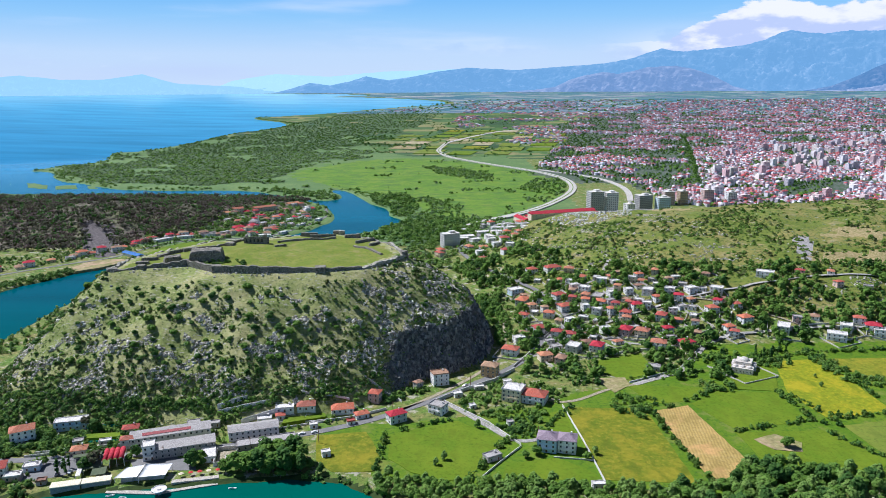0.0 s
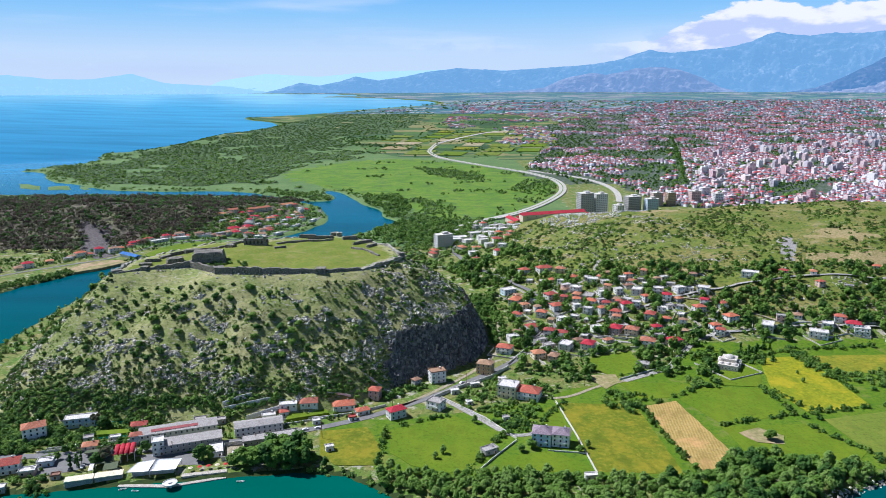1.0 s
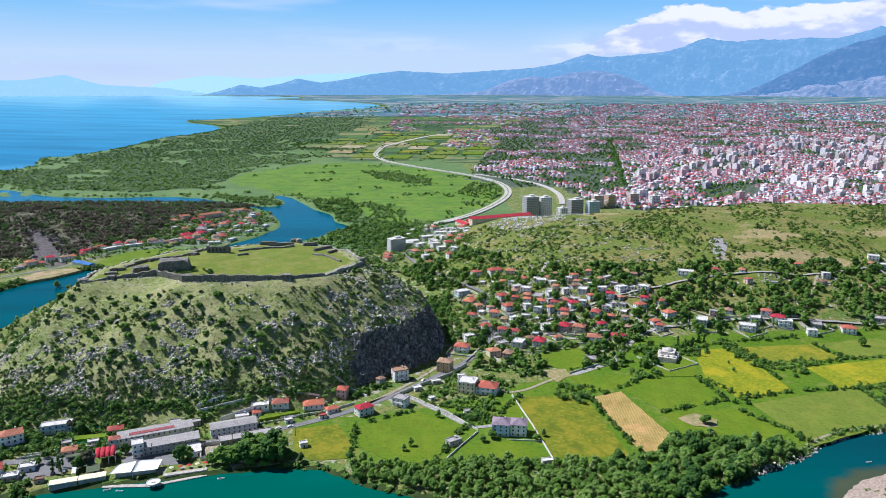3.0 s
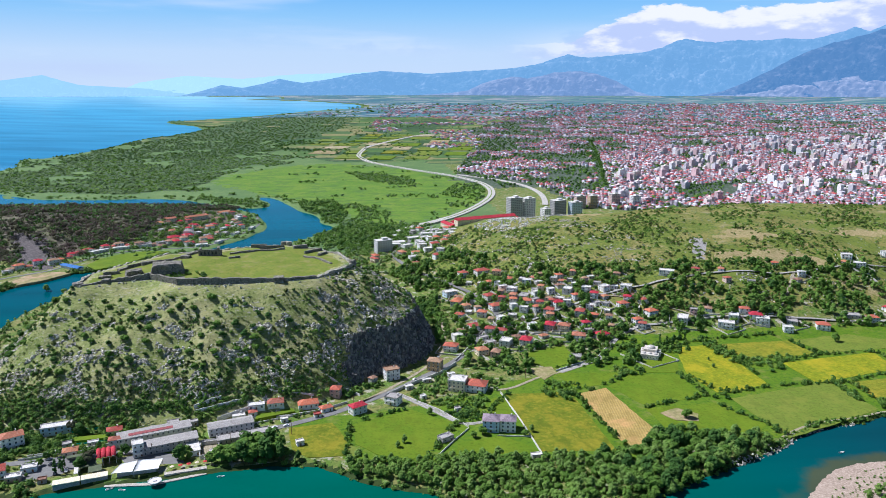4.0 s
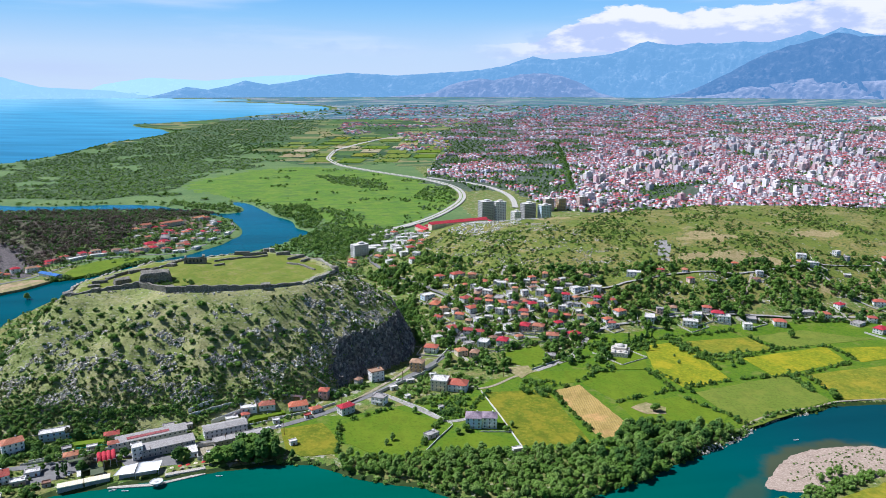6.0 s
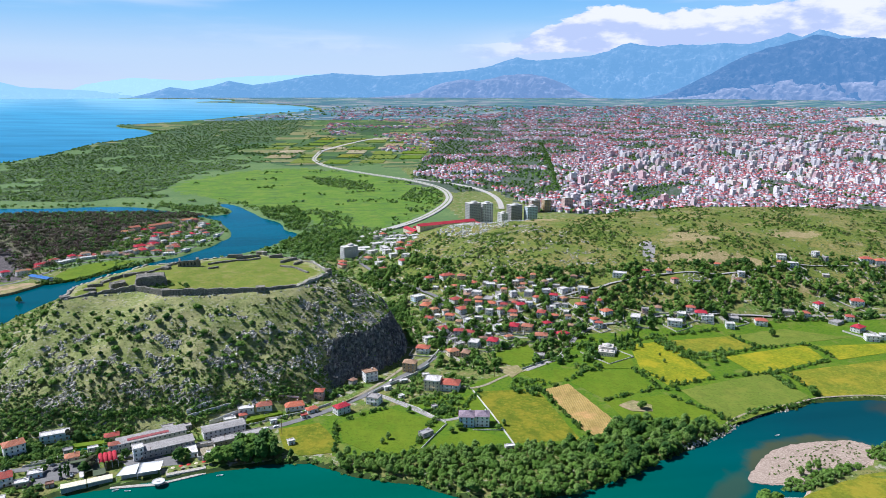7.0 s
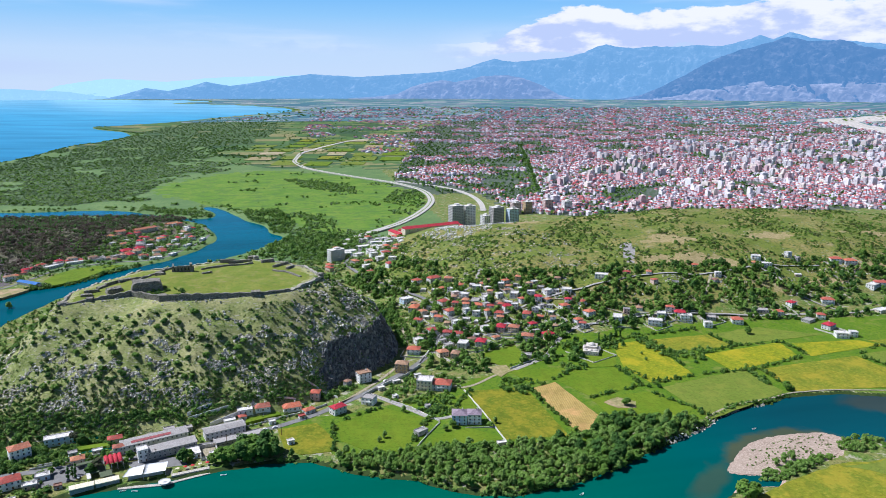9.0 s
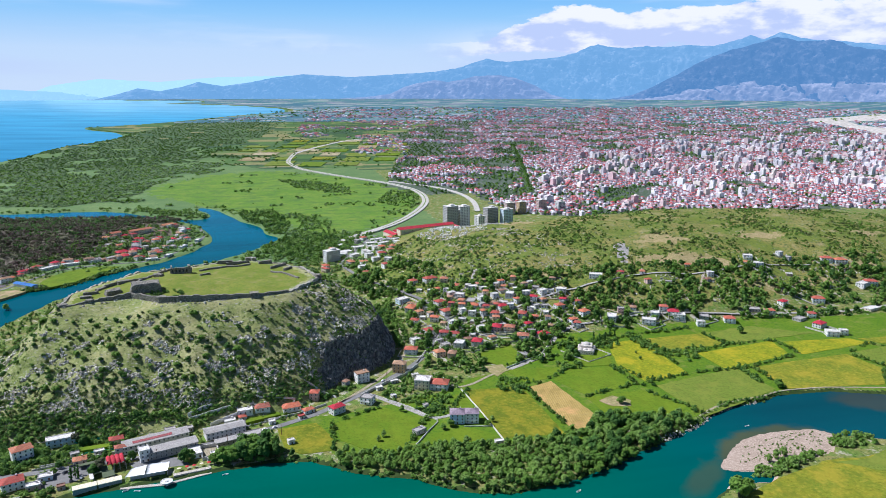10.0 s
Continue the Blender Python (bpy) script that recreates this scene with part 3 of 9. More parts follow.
def flat(name, pts, material, label, category, up=0.12, kind="structure", wobble=0.5, foot=-0.3):
    """A patch of ground: an outline, filled, lying just above the soil, with a thin uneven edge."""
    bm = bmesh.new()
    ring = []
    n = len(pts)
    rnd = random.Random(len(pts) * 7 + int(pts[0][0]))
    for i in range(n):
        (ax, ay), (bx, by) = pts[i], pts[(i + 1) % n]
        k = max(2, int(math.hypot(bx - ax, by - ay) / 8))
        for j in range(k):
            t = j / k
            w = 0 if j == 0 else wobble
            x, y = ax + (bx - ax) * t + rnd.uniform(-w, w), ay + (by - ay) * t + rnd.uniform(-w, w)
            ring.append(bm.verts.new((x, y, up)))
    face = bm.faces.new(ring)
    if face.normal.z < 0:
        face.normal_flip()
    low = [bm.verts.new((v.co.x, v.co.y, foot)) for v in ring]
    for i in range(len(ring)):
        j = (i + 1) % len(ring)
        bm.faces.new((ring[i], low[i], low[j], ring[j]))
    bmesh.ops.triangulate(bm, faces=[face])
    bmesh.ops.recalc_face_normals(bm, faces=bm.faces)
    me = bpy.data.meshes.new(name)
    bm.to_mesh(me)
    bm.free()
    me.materials.append(material)
    return tagged(new(name, me), label, category, kind=kind)


def strip(name, line, width, material, label, category="road", up=0.25, draw_in=False, thick=0.4):
    """A road along a line of plan points, lying on the ground, with side faces."""
    pts = []
    for (ax, ay), (bx, by) in zip(line[:-1], line[1:]):
        k = max(1, int(math.hypot(bx - ax, by - ay) / (5 if not draw_in else 30)))
        pts += [(ax + (bx - ax) * j / k, ay + (by - ay) * j / k) for j in range(k)]
    pts.append(line[-1])
    p = np.array(pts, float)
    for _ in range(4):
        p[1:-1] = (p[:-2] + 2 * p[1:-1] + p[2:]) / 4
    t = np.gradient(p, axis=0)
    t /= np.linalg.norm(t, axis=1)[:, None] + 1e-9
    nrm = np.stack((-t[:, 1], t[:, 0]), 1)
    l, r = p + nrm * width / 2, p - nrm * width / 2
    zs = np.max([land_z(q[:, 0], q[:, 1]) for q in (l, p, r)], axis=0) + up
    zs[1:-1] = np.maximum(zs[1:-1], (zs[:-2] + zs[2:]) / 2)
    v = np.concatenate([np.column_stack((l, zs - thick)), np.column_stack((l, zs)), np.column_stack((r, zs)), np.column_stack((r, zs - thick))])
    n = len(p)
    i = np.arange(n - 1)
    f = np.concatenate([np.stack((i + k * n, i + 1 + k * n, i + 1 + (k + 1) * n, i + (k + 1) * n), 1) for k in range(3)])
    for q in p[::3]:
        TRACKS.append((q[0], q[1], width / 2 + 1.5))
    ob = new(name, mesh_of(name, drawn_in(v) if draw_in else v, f[:, ::-1], [material]))
    return tagged(ob, label, category, kind="structure")


def wall_line(line, h, w, step=0.0, sink=1.0, tops=None, seed=1):
    """Arrays of a wall along plan points on the ground; tops: heights of its crown above sea level."""
    v, f = [], []
    rnd = random.Random(seed)
    pts, tz = [], []
    for i, ((ax, ay), (bx, by)) in enumerate(zip(line[:-1], line[1:])):
        k = max(1, int(math.hypot(bx - ax, by - ay) / 3.0))
        for j in range(k):
            pts.append((ax + (bx - ax) * j / k, ay + (by - ay) * j / k))
            tz.append(None if tops is None else tops[i] + (tops[i + 1] - tops[i]) * j / k)
    pts.append(line[-1])
    tz.append(None if tops is None else tops[-1])
    p = np.array(pts, float)
    t = np.gradient(p, axis=0)
    t /= np.linalg.norm(t, axis=1)[:, None] + 1e-9
    nrm = np.stack((-t[:, 1], t[:, 0]), 1)
    g = land_z(p[:, 0], p[:, 1])
    for i, (q, m) in enumerate(zip(p, nrm)):
        top = (g[i] + h if tz[i] is None else tz[i]) + rnd.uniform(-step, step)
        for sgn, z in ((1, g[i] - sink - 3), (1, top), (-1, top), (-1, g[i] - sink - 3)):
            lean = 1.25 if z < top else 1.0
            v.append((q[0] + m[0] * sgn * w / 2 * lean, q[1] + m[1] * sgn * w / 2 * lean, z))
    for i in range(len(p) - 1):
        a, b = i * 4, i * 4 + 4
        f += [(a, b, b + 1, a + 1), (a + 1, b + 1, b + 2, a + 2), (a + 2, b + 2, b + 3, a + 3)]
    e = len(p) * 4 - 4
    f += [(0, 1, 2, 3), (e + 3, e + 2, e + 1, e)]
    return v, f


# ---- fields ----
def crop(name, a, b, c, rows=0.0, big=14, fine=1.6):
    m = mat(name, a, b, c, big=big * 1.8, fine=fine * 2.2, bump=0.3, step=0.2, spread=(0.3, 0.7), cmix=(0.5, 0.8))
    if rows:
        n, l = m.node_tree.nodes, m.node_tree.links
        w = n.new("ShaderNodeTexWave")
        w.inputs["Scale"].default_value, w.inputs["Distortion"].default_value, w.inputs["Detail"].default_value = 0.16, 2.5, 3.0
        mp = n.new("ShaderNodeMapping")
        mp.inputs["Rotation"].default_value[2] = radians(rows)
        l.new(n.new("ShaderNodeNewGeometry").outputs["Position"], mp.inputs[0])
        l.new(mp.outputs[0], w.inputs["Vector"])
        h = n["Hue/Saturation/Value"] if "Hue/Saturation/Value" in n else [q for q in n if q.type == "HUE_SAT"][0]
        k = n.new("ShaderNodeMapRange")
        l.new(w.outputs["Fac"], k.inputs[0])
        k.inputs[3].default_value, k.inputs[4].default_value = 0.84, 1.14
        l.new(k.outputs[0], h.inputs["Value"])
    speckle(m, tuple(q * 0.45 for q in a), 2.6, 0.52, 0.68, 0.6)
    speckle(m, (a[0] * 1.5, a[1] * 1.2, a[2] * 1.6), 26.0, 0.50, 0.62, 0.6)
    return speckle(m, tuple(q * 0.72 for q in b), 11.0, 0.52, 0.64, 0.6, (1, 0.55, 1))


C_GREEN = crop("green_crop", (0.10, 0.18, 0.007), (0.15, 0.21, 0.011), (0.075, 0.14, 0.007), 0)
C_YELLOW = crop("flowering_yellow_crop", (0.27, 0.275, 0.010), (0.17, 0.23, 0.010), (0.36, 0.28, 0.012), 0)
C_OCHRE = crop("ripening_ochre_crop", (0.23, 0.23, 0.016), (0.15, 0.20, 0.016), (0.29, 0.22, 0.03), 0)
C_MIXED = crop("weedy_yellow_grass", (0.19, 0.20, 0.012), (0.11, 0.16, 0.009), (0.27, 0.21, 0.025), 0, big=9)
C_STRAW = crop("mown_straw", (0.42, 0.295, 0.095), (0.34, 0.25, 0.075), (0.46, 0.35, 0.14), 8, big=9)
C_GREY = crop("grey_green_crop", (0.135, 0.19, 0.022), (0.17, 0.215, 0.03), (0.10, 0.16, 0.016), 0)
C_BARE = crop("bare_trodden_earth", (0.34, 0.27, 0.15), (0.24, 0.24, 0.08), (0.38, 0.32, 0.2), 0, big=6)
C_PALE = crop("pale_stubble", (0.36, 0.32, 0.18), (0.30, 0.29, 0.15), (0.4, 0.36, 0.24), 0, big=12)
FIELDS = []


def field(pts, material, label):
    FIELDS.append(pts)
    return flat("field", pts, material, label, "field", 0.10 + 0.012 * len(FIELDS))


field([(84, 470), (136, 468), (140, 457), (143, 370), (92, 374), (88, 410)], C_MIXED, "weedy yellow-green hay field behind a white wall")
field([(145, 464), (171, 472), (182, 390), (157, 365), (151, 381)], C_STRAW, "mown straw-coloured field between green crops")
field([(174, 475), (202, 497), (243, 493), (243, 448), (191, 434)], C_GREEN, "bright green crop field")
field([(136, 509), (198, 501), (168, 478), (147, 475)], C_GREEN, "bright green grass field by the farm track")
field([(188, 431), (246, 433), (265, 393), (247, 374), (239, 372), (191, 392)], C_GREEN, "bright green pasture with a bare mound")
field([(263, 440), (361, 461), (366, 409), (339, 396), (270, 372)], C_GREY, "grey-green young crop above the river bank")
field([(268, 553), (307, 559), (308, 462), (258, 449), (250, 490)], C_YELLOW, "yellow flowering field with two lone shrubs")
field([(347, 506), (447, 521), (439, 481), (350, 460)], C_YELLOW, "yellow flowering field bordered by hedges")
field([(379, 459), (497, 469), (503, 423), (473, 394), (377, 406)], C_OCHRE, "ochre ripening field beside the river road")
field([(312, 558), (385, 560), (391, 523), (320, 519)], C_OCHRE, "yellow-green ripening field below the village road")
field([(389, 563), (445, 578), (508, 532), (404, 524)], C_GREY, "pale green meadow with one round tree")
field([(458, 515), (535, 509), (549, 490), (452, 478)], C_YELLOW, "yellow flowering strip of field")
field([(500, 470), (556, 478), (600, 455), (512, 430)], C_GREY, "pale green field")
field([(545, 505), (640, 500), (620, 462), (560, 486)], C_OCHRE, "ochre field at the plain's edge")
field([(-35, 431), (9, 450), (39, 423), (26, 400), (15, 377), (1, 374), (-20, 384), (-34, 400)], C_GREEN, "lush green meadow walled by hedges")
field([(-82, 430), (-51, 435), (-39, 406), (-42, 385), (-66, 385), (-77, 398)], C_MIXED, "yellow-green meadow by the river")
field([(37, 393), (68, 400), (88, 381), (89, 373), (33, 377)], C_GREEN, "mown green garden behind the guest house")
field([(73, 461), (86, 469), (84, 420), (68, 436)], C_GREEN, "small green walled paddock")
field([(126, 557), (165, 574), (166, 533), (138, 517), (121, 535)], C_GREEN, "green meadow below the village houses")
field([(114, 520), (139, 522), (140, 508), (125, 494)], C_BARE, "bare trodden earth by the farm track")
field([(205, 500), (246, 545), (262, 548), (246, 495)], C_GREEN, "green grass around the ruined mosque")
field([(231, 575), (240, 600), (262, 590), (256, 562)], C_GREEN, "green lawn beside the village lane")
flat("field", [(208, 240), (226, 256), (248, 266), (272, 274), (296, 281), (322, 286), (352, 284), (380, 292), (420, 284), (470, 262), (420, 180), (220, 170)], C_OCHRE, "ochre and green field on the far river bank", "field", 0.3, wobble=1.5)
flat("field", [(318, 283), (352, 282), (380, 290), (420, 282), (400, 262), (350, 262)], C_GREY, "pale green strip of crop on the far river bank", "field", 0.36, wobble=1.2)
flat("field", [(196, 421), (212, 428), (224, 416), (219, 405), (203, 408)], C_BARE, "bare grey earth mound in the pasture", "field", 0.5, wobble=1.5)
flat("gravel_bar", rounded(BAR, 2), M["shore"], "pale pink river gravel bar with tufts of grass", "gravel", -1.62, wobble=1.2, foot=-3.0)

ASPHALT = mat("worn_asphalt", (0.19, 0.187, 0.183), (0.25, 0.243, 0.237), (0.15, 0.15, 0.15), big=8, fine=1.0, bump=0.1)
PALE = mat("pale_concrete_road", (0.33, 0.315, 0.29), (0.25, 0.24, 0.215), (0.40, 0.38, 0.35), big=10, fine=1.2, bump=0.1)
NEW_ROAD = mat("pale_new_concrete", (0.46, 0.435, 0.40), (0.38, 0.36, 0.33), (0.52, 0.49, 0.45), big=14, fine=2.0, bump=0.1)
EARTH = mat("earth_track", (0.32, 0.27, 0.19), (0.22, 0.21, 0.12), (0.38, 0.33, 0.25), big=6, fine=1.0, bump=0.3)
strip("road", [(-330, 395), (-235, 402), (-166, 409), (-121, 421), (-78, 437), (-50, 451), (-24, 470), (-2, 487), (24, 513), (43, 531), (58, 548), (70, 567), (80, 590), (94, 620), (118, 640), (110, 690), (80, 760), (40, 860), (20, 960), (100, 1140)], 6.0, ASPHALT, "worn grey asphalt road round the foot of the hill")
strip("road", [(0, 481), (27, 445), (46, 418), (62, 424)], 4.0, PALE, "pale concrete lane down to the guest house")
strip("road", [(143, 509), (187, 534), (224, 590), (250, 606), (323, 612), (400, 606), (462, 600), (596, 590), (760, 600)], 5.0, PALE, "pale village road along the hill foot")
strip("road", [(143, 509), (120, 500), (95, 480), (80, 478)], 3.0, EARTH, "earth farm track between fields")
strip("road", [(-29, 468), (-5, 492), (20, 522), (38, 548), (52, 580), (54, 610), (58, 660)], 3.2, EARTH, "earth lane round the foot of the cliff")
strip("road", [(92, 618), (130, 628), (175, 650), (230, 668), (300, 682), (360, 690), (470, 690), (560, 706), (640, 700)], 4.0, PALE, "pale lane climbing through the hillside village")
strip("road", [(118, 640), (150, 600), (190, 590), (224, 590)], 4.0, PALE, "pale lane between the village houses")
strip("road", [(266, 374), (282, 384), (310, 394), (342, 396), (366, 404), (410, 402), (480, 384), (560, 352)], 2.0, EARTH, "narrow earth path on the river embankment")
strip("road", [(40, 1120), (70, 1165), (100, 1205), (160, 1272), (223, 1389), (270, 1500), (292, 1600), (296, 1718), (247, 1875), (124, 2071), (16, 2276), (-18, 2494), (18, 2832), (127, 3131), (254, 3431), (384, 3592)], 16.0, NEW_ROAD, "pale new dual carriageway curving across the plain", "highway", 1.7, True, 2.6)
strip("road", [(360, 1380), (385, 1480), (395, 1578), (383, 1699), (343, 1795), (253, 1911)], 12.0, NEW_ROAD, "pale slip road curving into the town", "highway", 1.6, True, 2.4)
strip("road", [(40, 1120), (70, 1165), (100, 1205), (160, 1272), (223, 1389), (270, 1500), (292, 1600), (296, 1718), (247, 1875), (124, 2071), (16, 2276), (-18, 2494), (18, 2832)], 1.8, M["wet"], "green planted median of the dual carriageway", "median", 1.95, True, 0.3)
AVENUE = mat("tree_lined_avenue", (0.05, 0.09, 0.035), (0.07, 0.12, 0.04), (0.10, 0.11, 0.08), big=30, fine=9, bump=0.0)
strip("road", [(558, 1589), (726, 2120), (1018, 3098)], 9.0, AVENUE, "long straight avenue under dark trees", "avenue", 2.0, True, 2.5)

bed = [(4425, 5272), (5164, 5643), (5900, 6100), (6600, 6300), (6200, 5700), (4860, 4890), (4700, 4850), (4375, 4770), (4053, 4306), (3893, 3901), (4300, 4000), (4200, 3500), (3322, 3317), (3617, 3882), (3964, 4480), (4150, 4950)]
bed_bm = bmesh.new()
bed_top = [bed_bm.verts.new(Vector(q)) for q in drawn_in(np.array([(x, y, 2.5) for x, y in bed]))]
bed_low = [bed_bm.verts.new(Vector(q)) for q in drawn_in(np.array([(x, y, -1.0) for x, y in bed]))]
bed_face = bed_bm.faces.new(bed_top)
for i in range(len(bed)):
    bed_bm.faces.new((bed_top[i], bed_low[i], bed_low[(i + 1) % len(bed)], bed_top[(i + 1) % len(bed)]))
bmesh.ops.triangulate(bed_bm, faces=[bed_face])
bmesh.ops.recalc_face_normals(bed_bm, faces=bed_bm.faces)
bed_me = bpy.data.meshes.new("river_bed")
bed_bm.to_mesh(bed_me)
bed_bm.free()
bed_me.materials.append(mat("pale_river_gravel", (0.50, 0.46, 0.42), (0.42, 0.39, 0.35), (0.54, 0.51, 0.47), big=60, fine=12.0, bump=0.0))
tagged(new("river_bed", bed_me), "broad pale dry river bed beyond the town", "river bed", kind="structure")

# the far crop fields, in rows across the plain
crop_rng = random.Random(23)
for i in range(9):
    for j in range(8):
        x, y = -330 + i * 118 + j * 42 + crop_rng.uniform(-12, 12), 2330 + j * 175 - i * 26 + crop_rng.uniform(-20, 20)
        if inside(np.array([x]), np.array([y]), CROPS)[0] < 40 or crop_rng.random() < 0.25:
            continue
        w, d, a = crop_rng.uniform(70, 104), crop_rng.uniform(90, 150), -0.2 + crop_rng.uniform(-0.04, 0.04)
        c, q = math.cos(a), math.sin(a)
        ring = [(x + sx * w / 2 * c - sy * d / 2 * q, y + sx * w / 2 * q + sy * d / 2 * c) for sx, sy in ((-1, -1), (1, -1), (1, 1), (-1, 1))]
        far_crop = drawn_in(np.array([(u, v, zz) for zz in (-1.0, 1.6) for u, v in ring]))
        f = [(4, 5, 6, 7), (0, 1, 5, 4), (1, 2, 6, 5), (2, 3, 7, 6), (3, 0, 4, 7)]
        m, word = crop_rng.choice(((C_PALE, "pale straw"), (C_OCHRE, "ochre"), (C_GREY, "grey-green"), (C_GREY, "grey-green"), (C_GREEN, "green"), (C_BARE, "bare brown")))
        tagged(new("field", mesh_of("field", far_crop, f, [m])), f"{word} far crop field between dark hedges", "field", kind="structure")

# ---- walls, tiles and stone ----
WALLS = {"white": mat("white_render", (0.78, 0.77, 0.74), (0.66, 0.65, 0.62), (0.8, 0.79, 0.77), big=5, fine=0.8, bump=0.1, vary=0.12),
         "cream": mat("cream_render", (0.68, 0.58, 0.42), (0.60, 0.50, 0.36), (0.72, 0.64, 0.5), big=5, fine=0.8, bump=0.1, vary=0.12),
         "grey": mat("bare_concrete", (0.42, 0.40, 0.38), (0.32, 0.31, 0.30), (0.48, 0.46, 0.44), big=4, fine=0.8, bump=0.1, vary=0.12),
         "pink": mat("pink_render", (0.66, 0.46, 0.40), (0.58, 0.38, 0.34), (0.7, 0.52, 0.46), big=5, fine=0.8, bump=0.1, vary=0.12),
         "blue": mat("pale_blue_render", (0.52, 0.66, 0.76), (0.60, 0.72, 0.80), (0.5, 0.62, 0.72), big=5, fine=0.8, bump=0.1),
         "ochre": mat("ochre_block", (0.50, 0.36, 0.19), (0.42, 0.29, 0.15), (0.56, 0.42, 0.26), big=3, fine=0.6, bump=0.1)}
TILES = {"red": mat("red_roof_tile", (0.44, 0.085, 0.055), (0.34, 0.085, 0.06), (0.48, 0.17, 0.12), big=3, fine=0.5, bump=0.4, step=0.1, vary=0.24),
         "orange": mat("orange_roof_tile", (0.44, 0.16, 0.085), (0.34, 0.12, 0.065), (0.50, 0.25, 0.17), big=3, fine=0.5, bump=0.4, step=0.1, vary=0.24),
         "dark": mat("crimson_roof_sheet", (0.42, 0.03, 0.05), (0.32, 0.025, 0.04), (0.48, 0.06, 0.08), big=3, fine=0.5, bump=0.2, step=0.1),
         "brown": mat("brown_roof_tile", (0.30, 0.17, 0.11), (0.22, 0.12, 0.08), (0.38, 0.24, 0.17), big=3, fine=0.5, bump=0.4, step=0.1, vary=0.24),
         "grey": mat("grey_roof_slab", (0.36, 0.34, 0.33), (0.28, 0.26, 0.25), (0.42, 0.40, 0.38), big=4, fine=0.7, bump=0.2, step=0.1),
         "pale": mat("pale_roof_sheet", (0.64, 0.61, 0.57), (0.48, 0.46, 0.43), (0.72, 0.70, 0.67), big=4, fine=0.7, bump=0.1),
         "mauve": mat("mauve_slate_roof", (0.26, 0.20, 0.24), (0.20, 0.155, 0.19), (0.32, 0.26, 0.30), big=3, fine=0.5, bump=0.3, step=0.1)}
for key in ("white", "cream", "pink", "grey"):
    speckle(WALLS[key], (0.30, 0.275, 0.24), 1.6, 0.56, 0.70, 0.6, (1, 1, 0.5))
for key in ("red", "orange", "brown", "grey", "pale"):
    speckle(TILES[key], (0.16, 0.14, 0.12), 1.4, 0.56, 0.68, 0.6)
PANE = mat("dark_window_glass", (0.03, 0.035, 0.045), (0.05, 0.06, 0.07), None, rough=0.12, bump=0.0, spec=0.5)
FRAME = mat("white_window_frame", (0.7, 0.7, 0.68), (0.62, 0.62, 0.6), None, bump=0.0, rough=0.5)
WOOD = mat("brown_wood", (0.16, 0.09, 0.05), (0.11, 0.06, 0.035), (0.2, 0.12, 0.07), big=1, fine=0.2, bump=0.2)
STONE = mat("castle_stone", (0.205, 0.19, 0.165), (0.12, 0.112, 0.10), (0.31, 0.285, 0.245), big=5, fine=0.9, bump=1.0, step=0.4)


def joined(lists):
    v, f = [], []
    for a, b in lists:
        k = len(v)
        v += list(a)
        f += [tuple(i + k for i in q) for q in b]
    return v, f


def window_mesh(w=1.15, h=1.35):
    v, f = boxes([(0, 0, 0, w, 0.05, h, 0), (-w / 2, 0, -0.06, 0.12, 0.16, h + 0.12, 0), (w / 2, 0, -0.06, 0.12, 0.16, h + 0.12, 0), (0, 0, h, w, 0.16, 0.1, 0), (0, -0.03, -0.12, w + 0.3, 0.26, 0.1, 0)])
    return mesh_of("window", v, f, [PANE, FRAME], [0] * 6 + [1] * 24)


def door_mesh():
    v, f = boxes([(0, 0, 0, 1.1, 0.1, 2.1, 0), (0, 0, 2.1, 1.4, 0.2, 0.15, 0), (-0.62, 0, 0, 0.14, 0.2, 2.1, 0), (0.62, 0, 0, 0.14, 0.2, 2.1, 0)])
    return mesh_of("door", v, f, [WOOD, FRAME], [0] * 6 + [1] * 18)


WINDOW, DOOR = window_mesh(), door_mesh()
CHIMNEY = mesh_of("chimney", *boxes([(0, 0, 0, 0.7, 0.7, 1.6, 0), (0, 0, 1.6, 0.95, 0.95, 0.2, 0)]), [WALLS["white"]])
TANK = mesh_of("water_tank", *boxes([(0, 0, 0.5, 1.2, 1.0, 0.9, 0), (-0.4, -0.3, 0, 0.1, 0.1, 0.5, 0), (0.4, -0.3, 0, 0.1, 0.1, 0.5, 0), (0.4, 0.3, 0, 0.1, 0.1, 0.5, 0), (-0.4, 0.3, 0, 0.1, 0.1, 0.5, 0)]), [TILES["pale"]])


